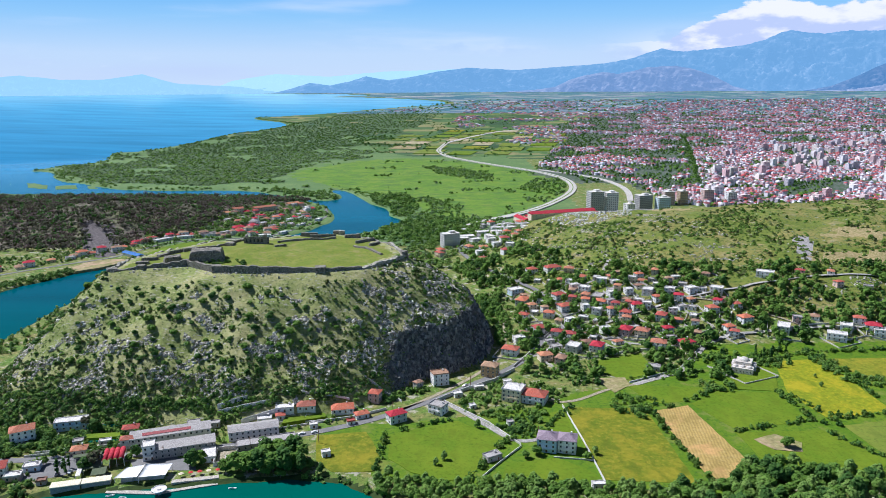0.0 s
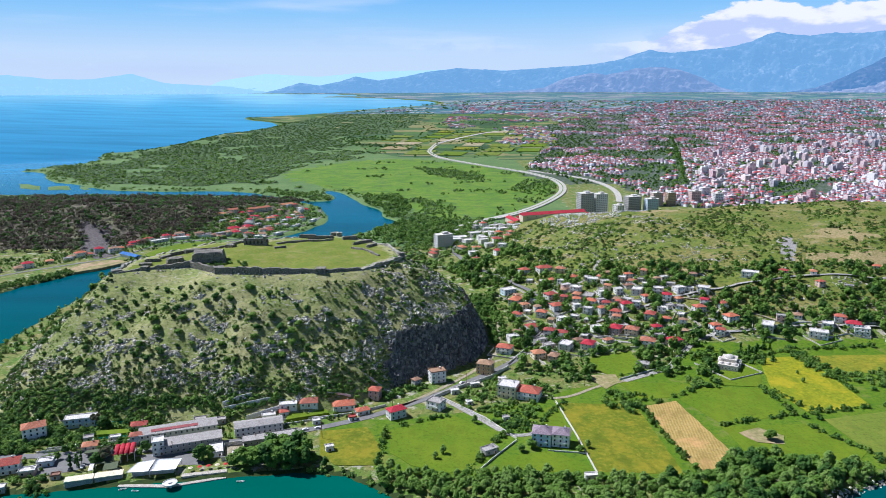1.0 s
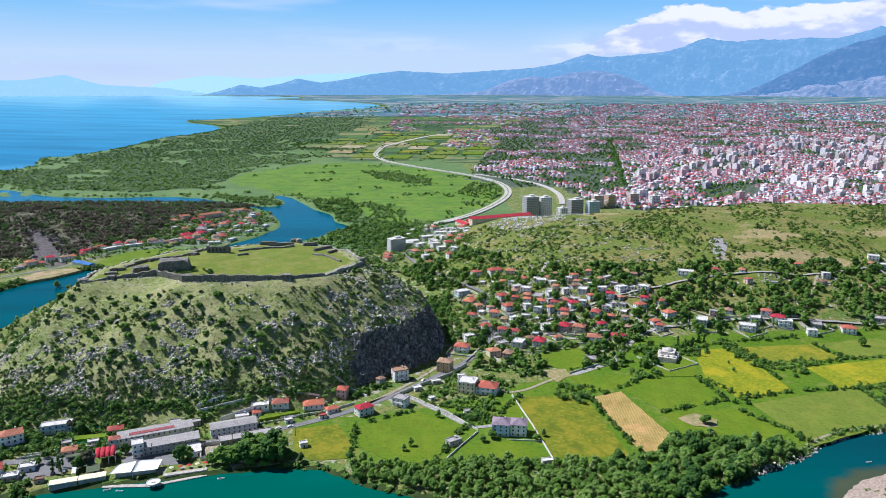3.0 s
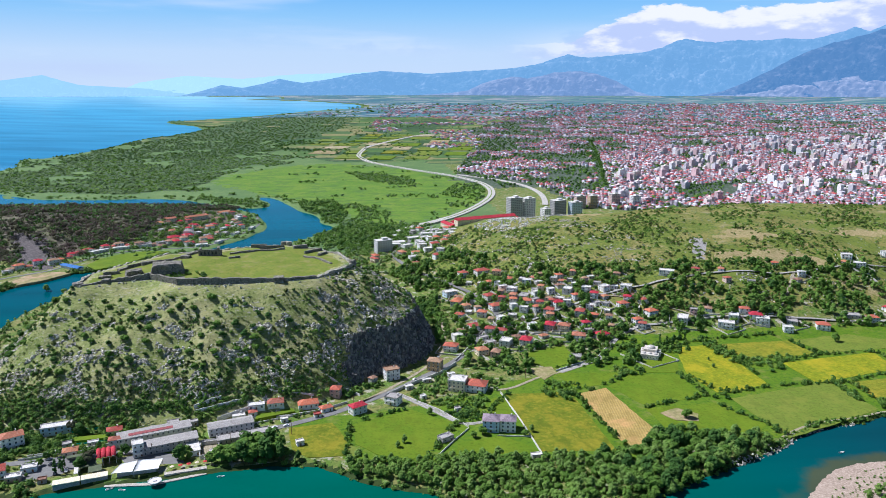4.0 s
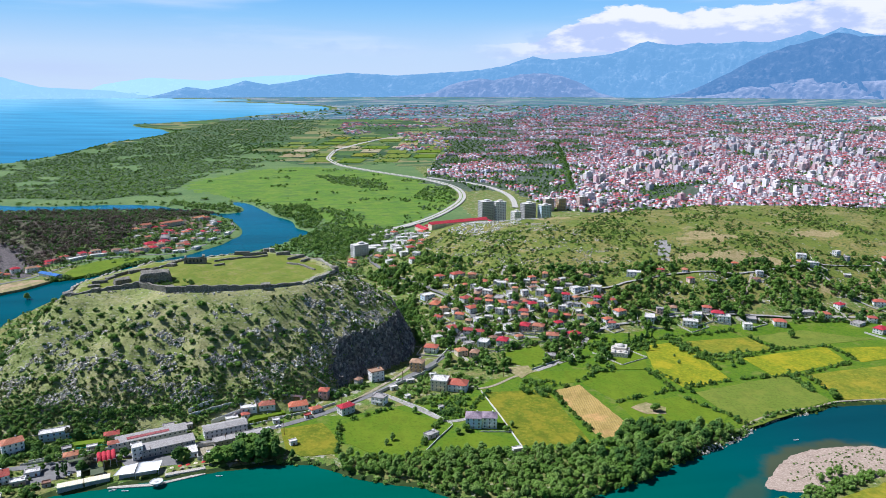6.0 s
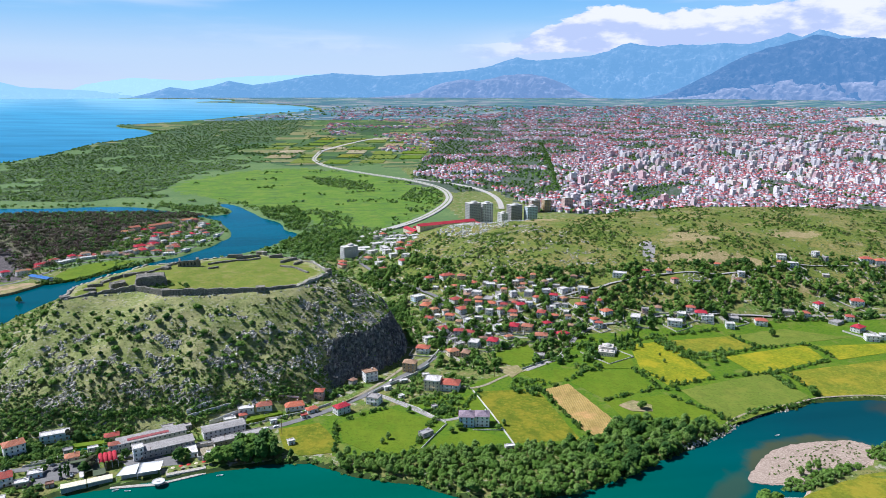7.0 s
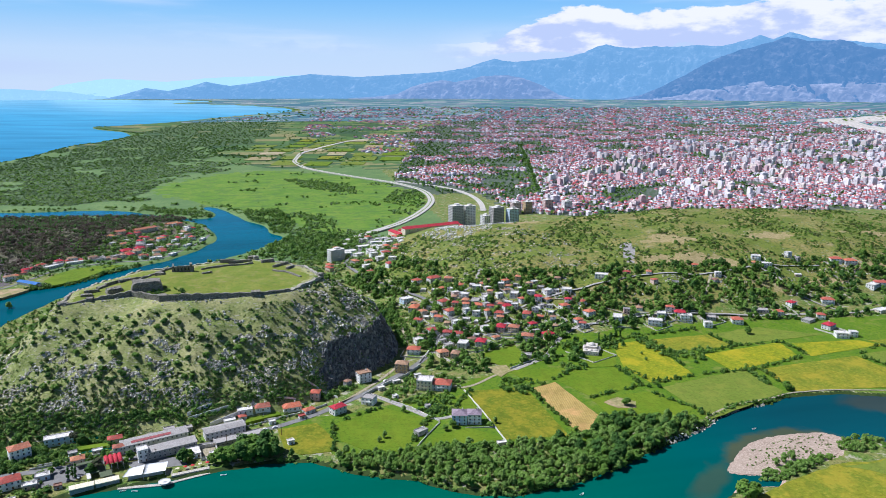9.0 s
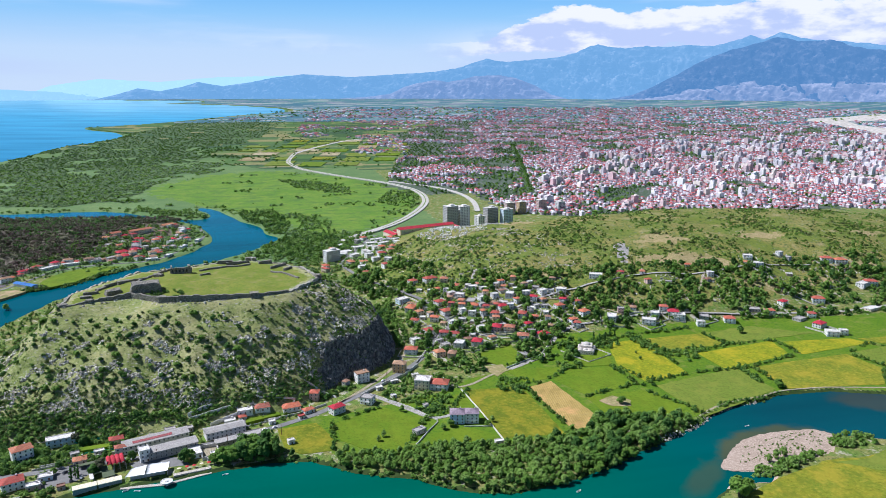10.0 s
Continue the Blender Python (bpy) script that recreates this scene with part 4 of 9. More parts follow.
def roof_mesh(w, d, kind, h, over=0.5, tile=None):
    """hip, gable or shed roof with eaves of its own thickness; its foot at z = 0."""
    W, D, e = w / 2 + over, d / 2 + over, 0.22
    if kind == "flat":
        v, f = boxes([(0, 0, 0, w + 0.5, d + 0.5, 0.28, 0), (0, -d / 2, 0.28, w + 0.5, 0.25, 0.55, 0), (0, d / 2, 0.28, w + 0.5, 0.25, 0.55, 0), (-w / 2, 0, 0.28, 0.25, d - 0.3, 0.55, 0), (w / 2, 0, 0.28, 0.25, d - 0.3, 0.55, 0)])
        return mesh_of("roof", v, f, [tile])
    lo = [(-W, -D, 0), (W, -D, 0), (W, D, 0), (-W, D, 0)]
    v = lo + [(x, y, e) for x, y, _ in lo]
    if kind == "shed":
        v = lo + [(x, y, e + (h if y > 0 else 0)) for x, y, _ in lo]
        f = [(3, 2, 1, 0), (4, 5, 6, 7), (0, 1, 5, 4), (1, 2, 6, 5), (2, 3, 7, 6), (3, 0, 4, 7)]
        return mesh_of("roof", v, f, [tile])
    r = max(0.4, W - D) if kind == "hip" else W
    v += [(-r, 0, e + h), (r, 0, e + h)]
    f = [(3, 2, 1, 0), (0, 1, 5, 4), (1, 2, 6, 5), (2, 3, 7, 6), (3, 0, 4, 7), (4, 5, 9, 8), (6, 7, 8, 9), (5, 6, 9, 9), (7, 4, 8, 8)]
    me = bpy.data.meshes.new("roof")
    me.from_pydata(v, [], [tuple(dict.fromkeys(q)) for q in f])
    me.materials.append(tile)
    me.update()
    return me


BASE_LABEL = {"white": "white rendered", "cream": "cream rendered", "grey": "grey concrete", "pink": "pink rendered", "blue": "pale-blue rendered", "ochre": "ochre block"}
ROOF_LABEL = {"red": "red tiled roof", "orange": "orange tiled roof", "dark": "crimson sheet roof", "brown": "brown tiled roof", "grey": "grey flat roof", "pale": "pale flat roof", "mauve": "mauve slate roof"}


def house(x, y, turn=0, w=11.0, d=9.0, storeys=2, wall="white", tile="red", kind=None, place="on the village slope", category="house", group="village houses", sink=1.2, roof_h=None, floor=3.0, gap=3.4, z=None):
    kind = kind or ("flat" if tile in ("grey", "pale") else "hip")
    a = radians(turn)
    c, s = math.cos(a), math.sin(a)
    cs = np.array([(x + sx * w / 2 * c - sy * d / 2 * s, y + sx * w / 2 * s + sy * d / 2 * c) for sx in (-1, 0, 1) for sy in (-1, 0, 1)])
    g = land_z(cs[:, 0], cs[:, 1])
    base = z if z is not None else (float(g.min()) * 0.4 + float(g.mean()) * 0.6)
    sink = max(sink, base - float(g.min()) + 0.6)
    h = storeys * floor
    shape = "long" if w > 24 else "tall" if storeys > 3 else "low" if storeys == 1 else "two-storey" if storeys == 2 else "three-storey"
    top = thing(category.replace(" ", "_"), pose(x, y, base, 0, 0, turn), f"{shape} {BASE_LABEL[wall]} {category} with {ROOF_LABEL[tile]} {place}", category, group)
    v, f = boxes([(0, 0, -sink, w, d, h + sink, 0), (0, 0, -sink, w + 0.16, d + 0.16, sink + 0.35, 0)] + ([(0, -d / 2 - 0.7, floor - 0.15, w * 0.6, 1.4, 0.18, 0), (0, -d / 2 - 1.35, floor + 0.03, w * 0.6, 0.08, 0.9, 0)] if storeys > 1 and w < 24 else []))
    part("wall", mesh_of("wall", v, f, [WALLS[wall]]), top)
    rh = roof_h if roof_h is not None else min(w, d) * 0.24
    roof = part("roof", roof_mesh(w, d, kind, rh, 0.5, TILES[tile]), top)
    roof.location.z = h
    if kind == "hip" and w > 8:
        ch = part("chimney", CHIMNEY, roof)
        ch.location = (w * 0.2, d * 0.12, rh * 0.55)
    if kind == "flat" and 8.5 < w < 20:
        tk = part("water_tank", TANK, roof)
        tk.location = (w * 0.25, d * 0.2, 0.28)
    for side, length, off, ang in (("s", w, d / 2, 0), ("n", w, d / 2, 180), ("e", d, w / 2, 90), ("w", d, w / 2, -90)):
        k = max(1, int(length / gap))
        for st in range(storeys):
            for i in range(k):
                u = (i + 0.5) / k * length - length / 2
                if side == "s" and st == 0 and i == k // 2 and w < 24:
                    o = part("door", DOOR, top)
                    zz = 0.02
                else:
                    if side == "n" and (storeys * k > 8 or group != "riverside houses"):
                        continue
                    o = part("window", WINDOW, top)
                    zz = st * floor + 1.0
                b = radians(ang)
                o.matrix_basis = pose(u * math.cos(b) + (off + 0.02) * math.sin(b), u * math.sin(b) - (off + 0.02) * math.cos(b), zz, 0, 0, ang)
    KEEP_OUT.append((x, y, max(w, d) * 0.5 + 2.0))
    return top


def stuff(name, verts, faces, mats, label, category, index=None, smooth=False):
    return tagged(new(name, mesh_of(name, verts, faces, mats, index, smooth)), label, category, kind="stuff")


# ---- the castle on the hill ----
RUBBLE = mat("pale_fallen_masonry", (0.36, 0.335, 0.29), (0.24, 0.23, 0.20), (0.46, 0.43, 0.38), big=4, fine=0.8, bump=1.0, step=0.4)
speckle(RUBBLE, (0.10, 0.13, 0.04), 1.8, 0.55, 0.63, 0.8)
speckle(STONE, (0.07, 0.09, 0.035), 2.2, 0.57, 0.65, 0.8)
castle = thing("castle", pose(0, 0, 0), "ruined grey stone castle walls round a grassy hilltop", "castle")
front = [(-268, 566), (-247, 577), (-212, 585), (-183, 563), (-155, 560), (-126, 561), (-98, 561), (-66, 571)]
part("curtain_wall", mesh_of("curtain_wall", *wall_line(front, 9, 2.4, 0.75, 6, [75.2, 77.2, 80.0, 80.6, 80.8, 79.4, 78.4, 77.2]), [STONE]), castle)
part("curtain_wall", mesh_of("curtain_wall", *wall_line([(-66, 571), (-50, 594), (-34, 620)], 1.6, 3.8, 0.8, 3, None, 4), [RUBBLE]), castle, "collapsed rubble wall along the crest")
part("curtain_wall", mesh_of("curtain_wall", *wall_line([(-34, 620), (-48, 664), (-74, 693), (-106, 716), (-150, 710), (-187, 690), (-219, 688), (-244, 660), (-271, 612), (-268, 566)], 1.9, 2.4, 1.0, 6, None, 2), [RUBBLE]), castle)
part("curtain_wall", mesh_of("curtain_wall", *wall_line([(-212, 585), (-216, 625), (-205, 655), (-187, 690)], 1.6, 2.0, 0.7, 4, None, 3), [STONE]), castle)
part("curtain_wall", mesh_of("curtain_wall", *wall_line([(-82, 655), (-66, 640), (-54, 622)], 1.4, 2.2, 0.4, 3, None, 5), [STONE]), castle)
part("curtain_wall", mesh_of("curtain_wall", *wall_line([(-104, 690), (-130, 688), (-158, 678)], 1.8, 2.0, 0.4, 3, None, 6), [STONE]), castle)


def rough_block(w, d, h, seed, taper=0.9, cuts=4, amount=0.5):
    """A weathered masonry block, its foot at z = 0."""
    bm = bmesh.new()
    bmesh.ops.create_cube(bm, size=1.0)
    bmesh.ops.subdivide_edges(bm, edges=bm.edges, cuts=cuts, use_grid_fill=True)
    for q in bm.verts:
        t = q.co.z + 0.5
        k = 1 - (1 - taper) * t
        q.co = Vector((q.co.x * w * k, q.co.y * d * k, t * h))
        nz = noise.noise_vector(q.co * 0.35 + Vector((seed * 7.1, seed, 0)))
        q.co += Vector((nz.x, nz.y, nz.z * 0.9 * t)) * amount
    me = bpy.data.meshes.new("block")
    bm.to_mesh(me)
    bm.free()
    return me


def castle_piece(name, x, y, turn, w, d, h, seed, z=None, taper=0.9, amount=0.5, label="", material=STONE):
    me = rough_block(w, d, h, seed, taper, 5, amount)
    me.materials.append(material)
    o = part(name, me, castle, label)
    o.matrix_basis = pose(x, y, (z_at(x, y) - 2.5) if z is None else z, 0, 0, turn)
    return o


castle_piece("tower", -98, 562, 4, 9, 8, 15, 1, 64.5, 0.94, 0.3, "square stone tower on the front wall")
castle_piece("tower", -182, 566, 20, 8, 8, 14, 2, 66, 0.92)
castle_piece("tower", -247, 577, -10, 6, 6, 10, 3, 68, 0.92)
castle_piece("tower", -268, 570, 30, 9, 7, 10, 4, 67, 0.9)
castle_piece("tower", -34, 621, 20, 6, 6, 7, 5)
castle_piece("tower", -106, 716, 10, 9, 7, 9, 6)
castle_piece("bastion", -201, 602, 12, 30, 17, 12.5, 7, 72.5, 0.80, 1.6, "massive dark ruined bastion under grass")
castle_piece("bastion", -231, 604, 25, 16, 9, 7, 8, None, 0.8, 1.0)
castle_piece("ruin_wall", -176, 664, 8, 20, 1.6, 9.0, 9, None, 0.98, 0.5)
castle_piece("ruin_wall", -175, 674, 8, 20, 1.4, 8.0, 10, None, 0.98, 0.5)
castle_piece("ruin_wall", -185, 669, 98, 10, 1.5, 9.5, 11, None, 0.95, 0.5)
castle_piece("ruin_wall", -167, 668, 98, 9, 3.0, 11.5, 12, None, 0.85, 0.5)
castle_piece("ruin_wall", -150, 655, 30, 12, 3, 4, 13)
castle_piece("ruin_wall", -196, 655, -20, 9, 6, 5.5, 14)
castle_piece("ruin_wall", -228, 640, 35, 14, 5, 5, 15)
castle_piece("ruin_wall", -246, 622, 60, 12, 4, 4.5, 16)
castle_piece("ruin_wall", -254, 596, 10, 11, 5, 4.5, 17)
castle_piece("ruin_wall", -88, 692, 20, 16, 3, 6, 18)
castle_piece("ruin_wall", -118, 700, 6, 26, 1.6, 5.5, 21, None, 0.97, 0.4)
castle_piece("ruin_wall", -74, 676, 40, 22, 1.6, 5.0, 22, None, 0.97, 0.4)
castle_piece("ruin_wall", -238, 634, 50, 18, 1.4, 5.2, 23, None, 0.97, 0.4)
castle_piece("ruin_wall", -214, 640, 18, 16, 1.4, 5.0, 24, None, 0.97, 0.4)
castle_piece("ruin_wall", -252, 608, 20, 14, 1.5, 5.0, 25, None, 0.97, 0.4)
castle_piece("tower", -101, 712, 12, 6, 5, 8.5, 26, None, 0.9, 0.4, "pale gate ruin on the rear wall", RUBBLE)
castle_piece("ruin_wall", -64, 664, 52, 14, 2.5, 5, 19)
castle_piece("ruin_wall", -132, 704, -5, 18, 3, 6, 20)
for i, (u, zz) in enumerate(((-7, 4.2), (-3.5, 4.2), (0, 4.2), (3.5, 4.2), (7, 4.2))):
    v, f = boxes([(0, 0, 0, 1.5, 0.4, 2.4, 0), (0, 0, 2.4, 1.1, 0.4, 0.5, 0)])
    o = part("window", mesh_of("window", v, f, [PANE]), castle, "dark arched window opening")
    o.matrix_basis = pose(-176 + u, 663.0 + u * 0.14, z_at(-176, 664) - 2.5 + zz, 0, 0, 8)
v, f = [], []
for i in range(14):
    t = i / 14 * math.tau
    for r, z in ((1.7, 0), (1.5, 4), (1.1, 4.6), (0.95, 14), (1.3, 14.3), (1.3, 15), (0.8, 15.1), (0.7, 17), (0.02, 20)):
        v.append((r * math.cos(t), r * math.sin(t), z))
f = [(i * 9 + k, ((i + 1) % 14) * 9 + k, ((i + 1) % 14) * 9 + k + 1, i * 9 + k + 1) for i in range(14) for k in range(8)]
mosque_far = thing("mosque", pose(-292, 1132, z_at(-292, 1132)), "white waterside mosque with a slender minaret", "mosque")
part("minaret", mesh_of("minaret", v, f, [WALLS["white"]], None, True), mosque_far)
v2, f2 = boxes([(-9, 4, -1, 12, 12, 9, 0), (-9, -5, -1, 12, 6, 5, 0)])
part("wall", mesh_of("wall", v2, f2, [WALLS["white"]]), mosque_far)
o = part("roof", roof_mesh(12, 12, "hip", 4, 0.5, TILES["grey"]), mosque_far)
o.location = (-9, 4, 8)


# ---- the old domed mosque in the fields ----
def dome(r, rise=1.0, seg=18, rings=6):
    v = [(r * math.cos(a) * math.cos(b), r * math.sin(a) * math.cos(b), r * rise * math.sin(b)) for b in np.linspace(0, math.pi / 2 * 0.98, rings) for a in np.linspace(0, math.tau, seg, endpoint=False)]
    f = [(j * seg + i, j * seg + (i + 1) % seg, (j + 1) * seg + (i + 1) % seg, (j + 1) * seg + i) for j in range(rings - 1) for i in range(seg)]
    f.append(tuple((rings - 1) * seg + i for i in range(4)))
    return v, f


LEAD = mat("pale_lead_dome", (0.50, 0.47, 0.43), (0.40, 0.37, 0.34), (0.58, 0.55, 0.52), big=3, fine=0.6, bump=0.4)
mosque = thing("mosque", pose(236, 537, 0, 0, 0, -28) @ Matrix.Scale(0.78, 4), "old pale stone mosque with clustered lead domes in the grass", "mosque")
v, f = boxes([(0, 4, -1, 15, 15, 10, 0), (0, -8.5, -1, 20, 10, 7, 0), (-9.5, 5, -1, 4, 12, 6, 0), (9.5, 5, -1, 4, 12, 6, 0)])
part("wall", mesh_of("wall", v, f, [mat("pale_limestone", (0.56, 0.51, 0.44), (0.46, 0.42, 0.36), (0.62, 0.58, 0.52), big=3, fine=0.7, bump=0.4)]), mosque)
for x0, y0, z0, r in ((0, 4, 8.4, 5.2), (-6.5, -8.5, 6, 2.6), (0, -8.5, 6, 2.6), (6.5, -8.5, 6, 2.6), (-9.5, 9, 5, 2.2), (9.5, 9, 5, 2.2), (-9.5, 2, 5, 2.2), (9.5, 2, 5, 2.2)):
    dv, df = dome(r, 0.75)
    df = df[:-1]
    o = part("dome", mesh_of("dome", dv, df, [LEAD], None, True), mosque)
    o.location = (x0, y0, z0)
for i in range(6):
    o = part("window", WINDOW, mosque)
    o.location = (-8 + i * 3.2, -13.55, 2)
KEEP_OUT.append((236, 537, 16))

# ---- houses of the hillside village ----
house(120, 774, 20, 17.0, 10.2, 2, 'white', 'red', floor=2.7)
house(136, 761, -15, 10.1, 8.4, 2, 'cream', 'orange', floor=2.7)
house(98, 779, 24, 10.9, 9.0, 2, 'white', 'red', floor=2.7)
house(162, 717, -15, 10.3, 8.7, 2, 'white', 'pale', floor=2.7)
house(144, 731, 62, 9.1, 7.7, 2, 'white', 'red', floor=2.7)
house(75, 727, 24, 14.4, 10.2, 2, 'blue', 'pale', floor=2.7)
house(79, 695, 62, 14.9, 10.2, 2, 'white', 'red', floor=2.7)
house(115, 695, 24, 11.9, 9.9, 2, 'white', 'red', floor=2.7)
house(86, 678, 24, 8.6, 7.1, 2, 'cream', 'orange', floor=2.7)
house(117, 668, 20, 12.7, 10.2, 2, 'white', 'red', floor=2.7)
house(142, 702, -28, 10.9, 9.0, 2, 'white', 'pale', floor=2.7)
house(152, 687, 62, 15.6, 10.2, 1, 'grey', 'grey', floor=2.7)
house(182, 687, 14, 7.7, 6.9, 2, 'white', 'pale', floor=2.7)
house(200, 683, 62, 11.4, 9.5, 2, 'white', 'pale', floor=2.7)
house(220, 679, -22, 9.6, 7.9, 2, 'white', 'pale', floor=2.7)
house(240, 678, 24, 10.1, 8.6, 2, 'white', 'pale', floor=2.7)
house(264, 675, -28, 11.6, 9.8, 2, 'white', 'pale', floor=2.7)
house(225, 667, -22, 8.8, 7.4, 2, 'white', 'dark', floor=2.7)
house(151, 670, -28, 10.4, 8.9, 2, 'white', 'red', floor=2.7)
house(138, 677, -15, 7.7, 6.9, 2, 'white', 'red', floor=2.7)
house(183, 660, 14, 10.4, 8.9, 2, 'white', 'dark', floor=2.7)
house(201, 639, 62, 11.0, 9.1, 2, 'white', 'red', floor=2.7)
house(214, 647, -22, 7.7, 6.9, 2, 'white', 'pale', floor=2.7)
house(249, 644, 14, 10.5, 8.9, 2, 'white', 'red', floor=2.7)
house(273, 648, 20, 8.8, 7.4, 2, 'white', 'red', floor=2.7)
house(258, 655, -28, 7.7, 6.9, 2, 'white', 'dark', floor=2.7)
house(273, 627, 20, 11.8, 9.9, 2, 'white', 'red', floor=2.7)
house(100, 656, -22, 9.7, 7.9, 2, 'white', 'red', floor=2.7)
house(145, 656, -28, 8.5, 7.0, 2, 'white', 'pale', floor=2.7)
house(158, 655, 24, 7.7, 6.9, 2, 'white', 'red', floor=2.7)
house(170, 648, -22, 10.3, 8.6, 2, 'white', 'red', floor=2.7)
house(87, 625, 14, 11.6, 9.8, 2, 'white', 'red', floor=2.7)
house(101, 615, -15, 9.8, 8.2, 2, 'white', 'red', floor=2.7)
house(112, 609, -22, 9.8, 8.0, 2, 'white', 'red', floor=2.7)
house(110, 581, 62, 12.2, 10.1, 2, 'white', 'pale', floor=2.7)
house(95, 553, 62, 9.7, 7.9, 2, 'pink', 'brown', floor=2.7)
house(83, 560, 14, 10.6, 8.9, 2, 'cream', 'orange', floor=2.7)
house(56, 574, -22, 12.9, 10.2, 2, 'white', 'red', floor=2.7)
house(130, 582, 62, 12.3, 10.2, 2, 'white', 'dark', floor=2.7)
house(163, 618, 62, 12.3, 10.2, 2, 'pink', 'dark', floor=2.7)
house(177, 614, -28, 11.8, 9.9, 2, 'cream', 'orange', floor=2.7)
house(184, 588, -22, 12.5, 10.2, 2, 'white', 'orange', floor=2.7)
house(200, 617, 20, 9.0, 7.5, 2, 'white', 'dark', floor=2.7)
house(207, 588, 20, 12.7, 10.2, 2, 'pink', 'dark', floor=2.7)
house(253, 612, 14, 9.1, 7.6, 2, 'white', 'red', floor=2.7)
house(255, 604, -22, 7.8, 6.9, 2, 'white', 'red', floor=2.7)
house(166, 539, -22, 9.8, 8.0, 1, 'grey', 'grey', floor=2.7)
house(319, 696, -28, 16.0, 10.2, 2, 'white', 'pale', floor=2.7)
house(301, 611, 62, 15.5, 10.2, 2, 'white', 'pale', floor=2.7)
house(340, 595, -28, 15.5, 10.2, 2, 'white', 'pale', floor=2.7)
house(377, 606, -22, 12.7, 10.2, 2, 'white', 'dark', floor=2.7)
house(354, 607, 62, 11.3, 9.5, 2, 'white', 'pale', floor=2.7)
house(370, 616, -22, 9.7, 7.9, 2, 'white', 'red', floor=2.7)
house(381, 599, -22, 12.7, 10.2, 2, 'white', 'pale', floor=2.7)
house(413, 598, 62, 13.0, 10.2, 1, 'grey', 'grey', floor=2.7)
house(438, 584, -22, 12.4, 10.2, 2, 'white', 'red', floor=2.7)
house(397, 579, -15, 8.8, 7.4, 2, 'white', 'pale', floor=2.7)
house(502, 597, -15, 10.3, 8.6, 2, 'white', 'red', floor=2.7)
house(589, 620, -22, 14.6, 10.2, 2, 'white', 'red', floor=2.7)
house(535, 617, 20, 9.9, 8.3, 2, 'white', 'dark', floor=2.7)
house(527, 576, 24, 13.7, 10.2, 1, 'grey', 'grey', floor=2.7)
house(532, 549, 24, 13.5, 10.2, 2, 'white', 'dark', floor=2.7)
house(525, 521, -22, 13.1, 10.2, 2, 'white', 'pale', floor=2.7)
house(540, 521, -22, 8.0, 6.9, 2, 'white', 'pale', floor=2.7)
house(676, 643, 24, 15.7, 10.2, 2, 'white', 'pale', floor=2.7)
house(691, 646, -22, 15.9, 10.2, 2, 'white', 'red', floor=2.7)
house(642, 589, 14, 20.0, 10.2, 1, 'cream', 'pale', floor=2.7)
house(687, 698, -15, 16.3, 10.2, 2, 'white', 'red', floor=2.7)
house(557, 722, -28, 11.4, 9.7, 2, 'white', 'pale', floor=2.7)
house(559, 703, -15, 13.7, 10.2, 2, 'white', 'pale', floor=2.7)
house(616, 733, 14, 8.0, 6.9, 2, 'white', 'pale', floor=2.7)
house(671, 706, -22, 14.6, 10.2, 2, 'white', 'red', floor=2.7)
house(486, 608, -22, 17.0, 10.2, 1, 'grey', 'grey', floor=2.7)
house(476, 685, -15, 7.7, 6.9, 2, 'white', 'pale', floor=2.7)
house(549, 582, -28, 9.1, 7.6, 2, 'white', 'red', floor=2.7)
house(164, 663, -15, 8.0, 6.9, 2, 'white', 'red', floor=2.7)
house(193, 660, -15, 7.7, 6.9, 2, 'white', 'pale', floor=2.7)
house(140, 687, 62, 8.7, 7.2, 2, 'cream', 'orange', floor=2.7)
house(165, 685, 20, 8.0, 6.9, 2, 'white', 'pale', floor=2.7)
house(205, 669, 20, 7.7, 6.9, 2, 'white', 'red', floor=2.7)
house(76, 656, -28, 9.0, 7.5, 2, 'white', 'red', floor=2.7)
house(66, 601, 20, 9.4, 7.9, 2, 'white', 'pale', floor=2.7)
house(96, 586, 24, 8.8, 7.4, 1, 'grey', 'grey', floor=2.7)
house(117, 640, 24, 7.7, 6.9, 2, 'white', 'pale', floor=2.7)
house(169, 639, -15, 7.7, 6.9, 2, 'cream', 'orange', floor=2.7)

# small outbuildings and cottages between them
small_rng = random.Random(17)
spots = [(k[0], k[1], k[2]) for k in KEEP_OUT]
while len(spots) < len(KEEP_OUT) + 55:
    x, y = small_rng.uniform(70, 270), small_rng.uniform(596, 740)
    if inside(np.array([x]), np.array([y]), [(70, 640), (95, 590), (160, 596), (240, 612), (290, 640), (280, 700), (150, 745), (85, 740)])[0] < 0:
        continue
    if any((x - a) ** 2 + (y - b) ** 2 < (c + 4.5) ** 2 for a, b, c in spots):
        if small_rng.random() > 0.02:
            continue
    if any((x - a) ** 2 + (y - b) ** 2 < (c + 3.5) ** 2 for a, b, c in TRACKS):
        continue
    spots.append((x, y, 5))
wide = random.Random(19)
lanes = [(92, 618, 118, 640), (63, 556, 92, 618), (118, 640, 110, 690), (250, 606, 400, 606), (400, 606, 600, 590), (300, 682, 470, 690), (470, 690, 640, 700), (110, 690, 80, 760), (224, 590, 250, 606)]
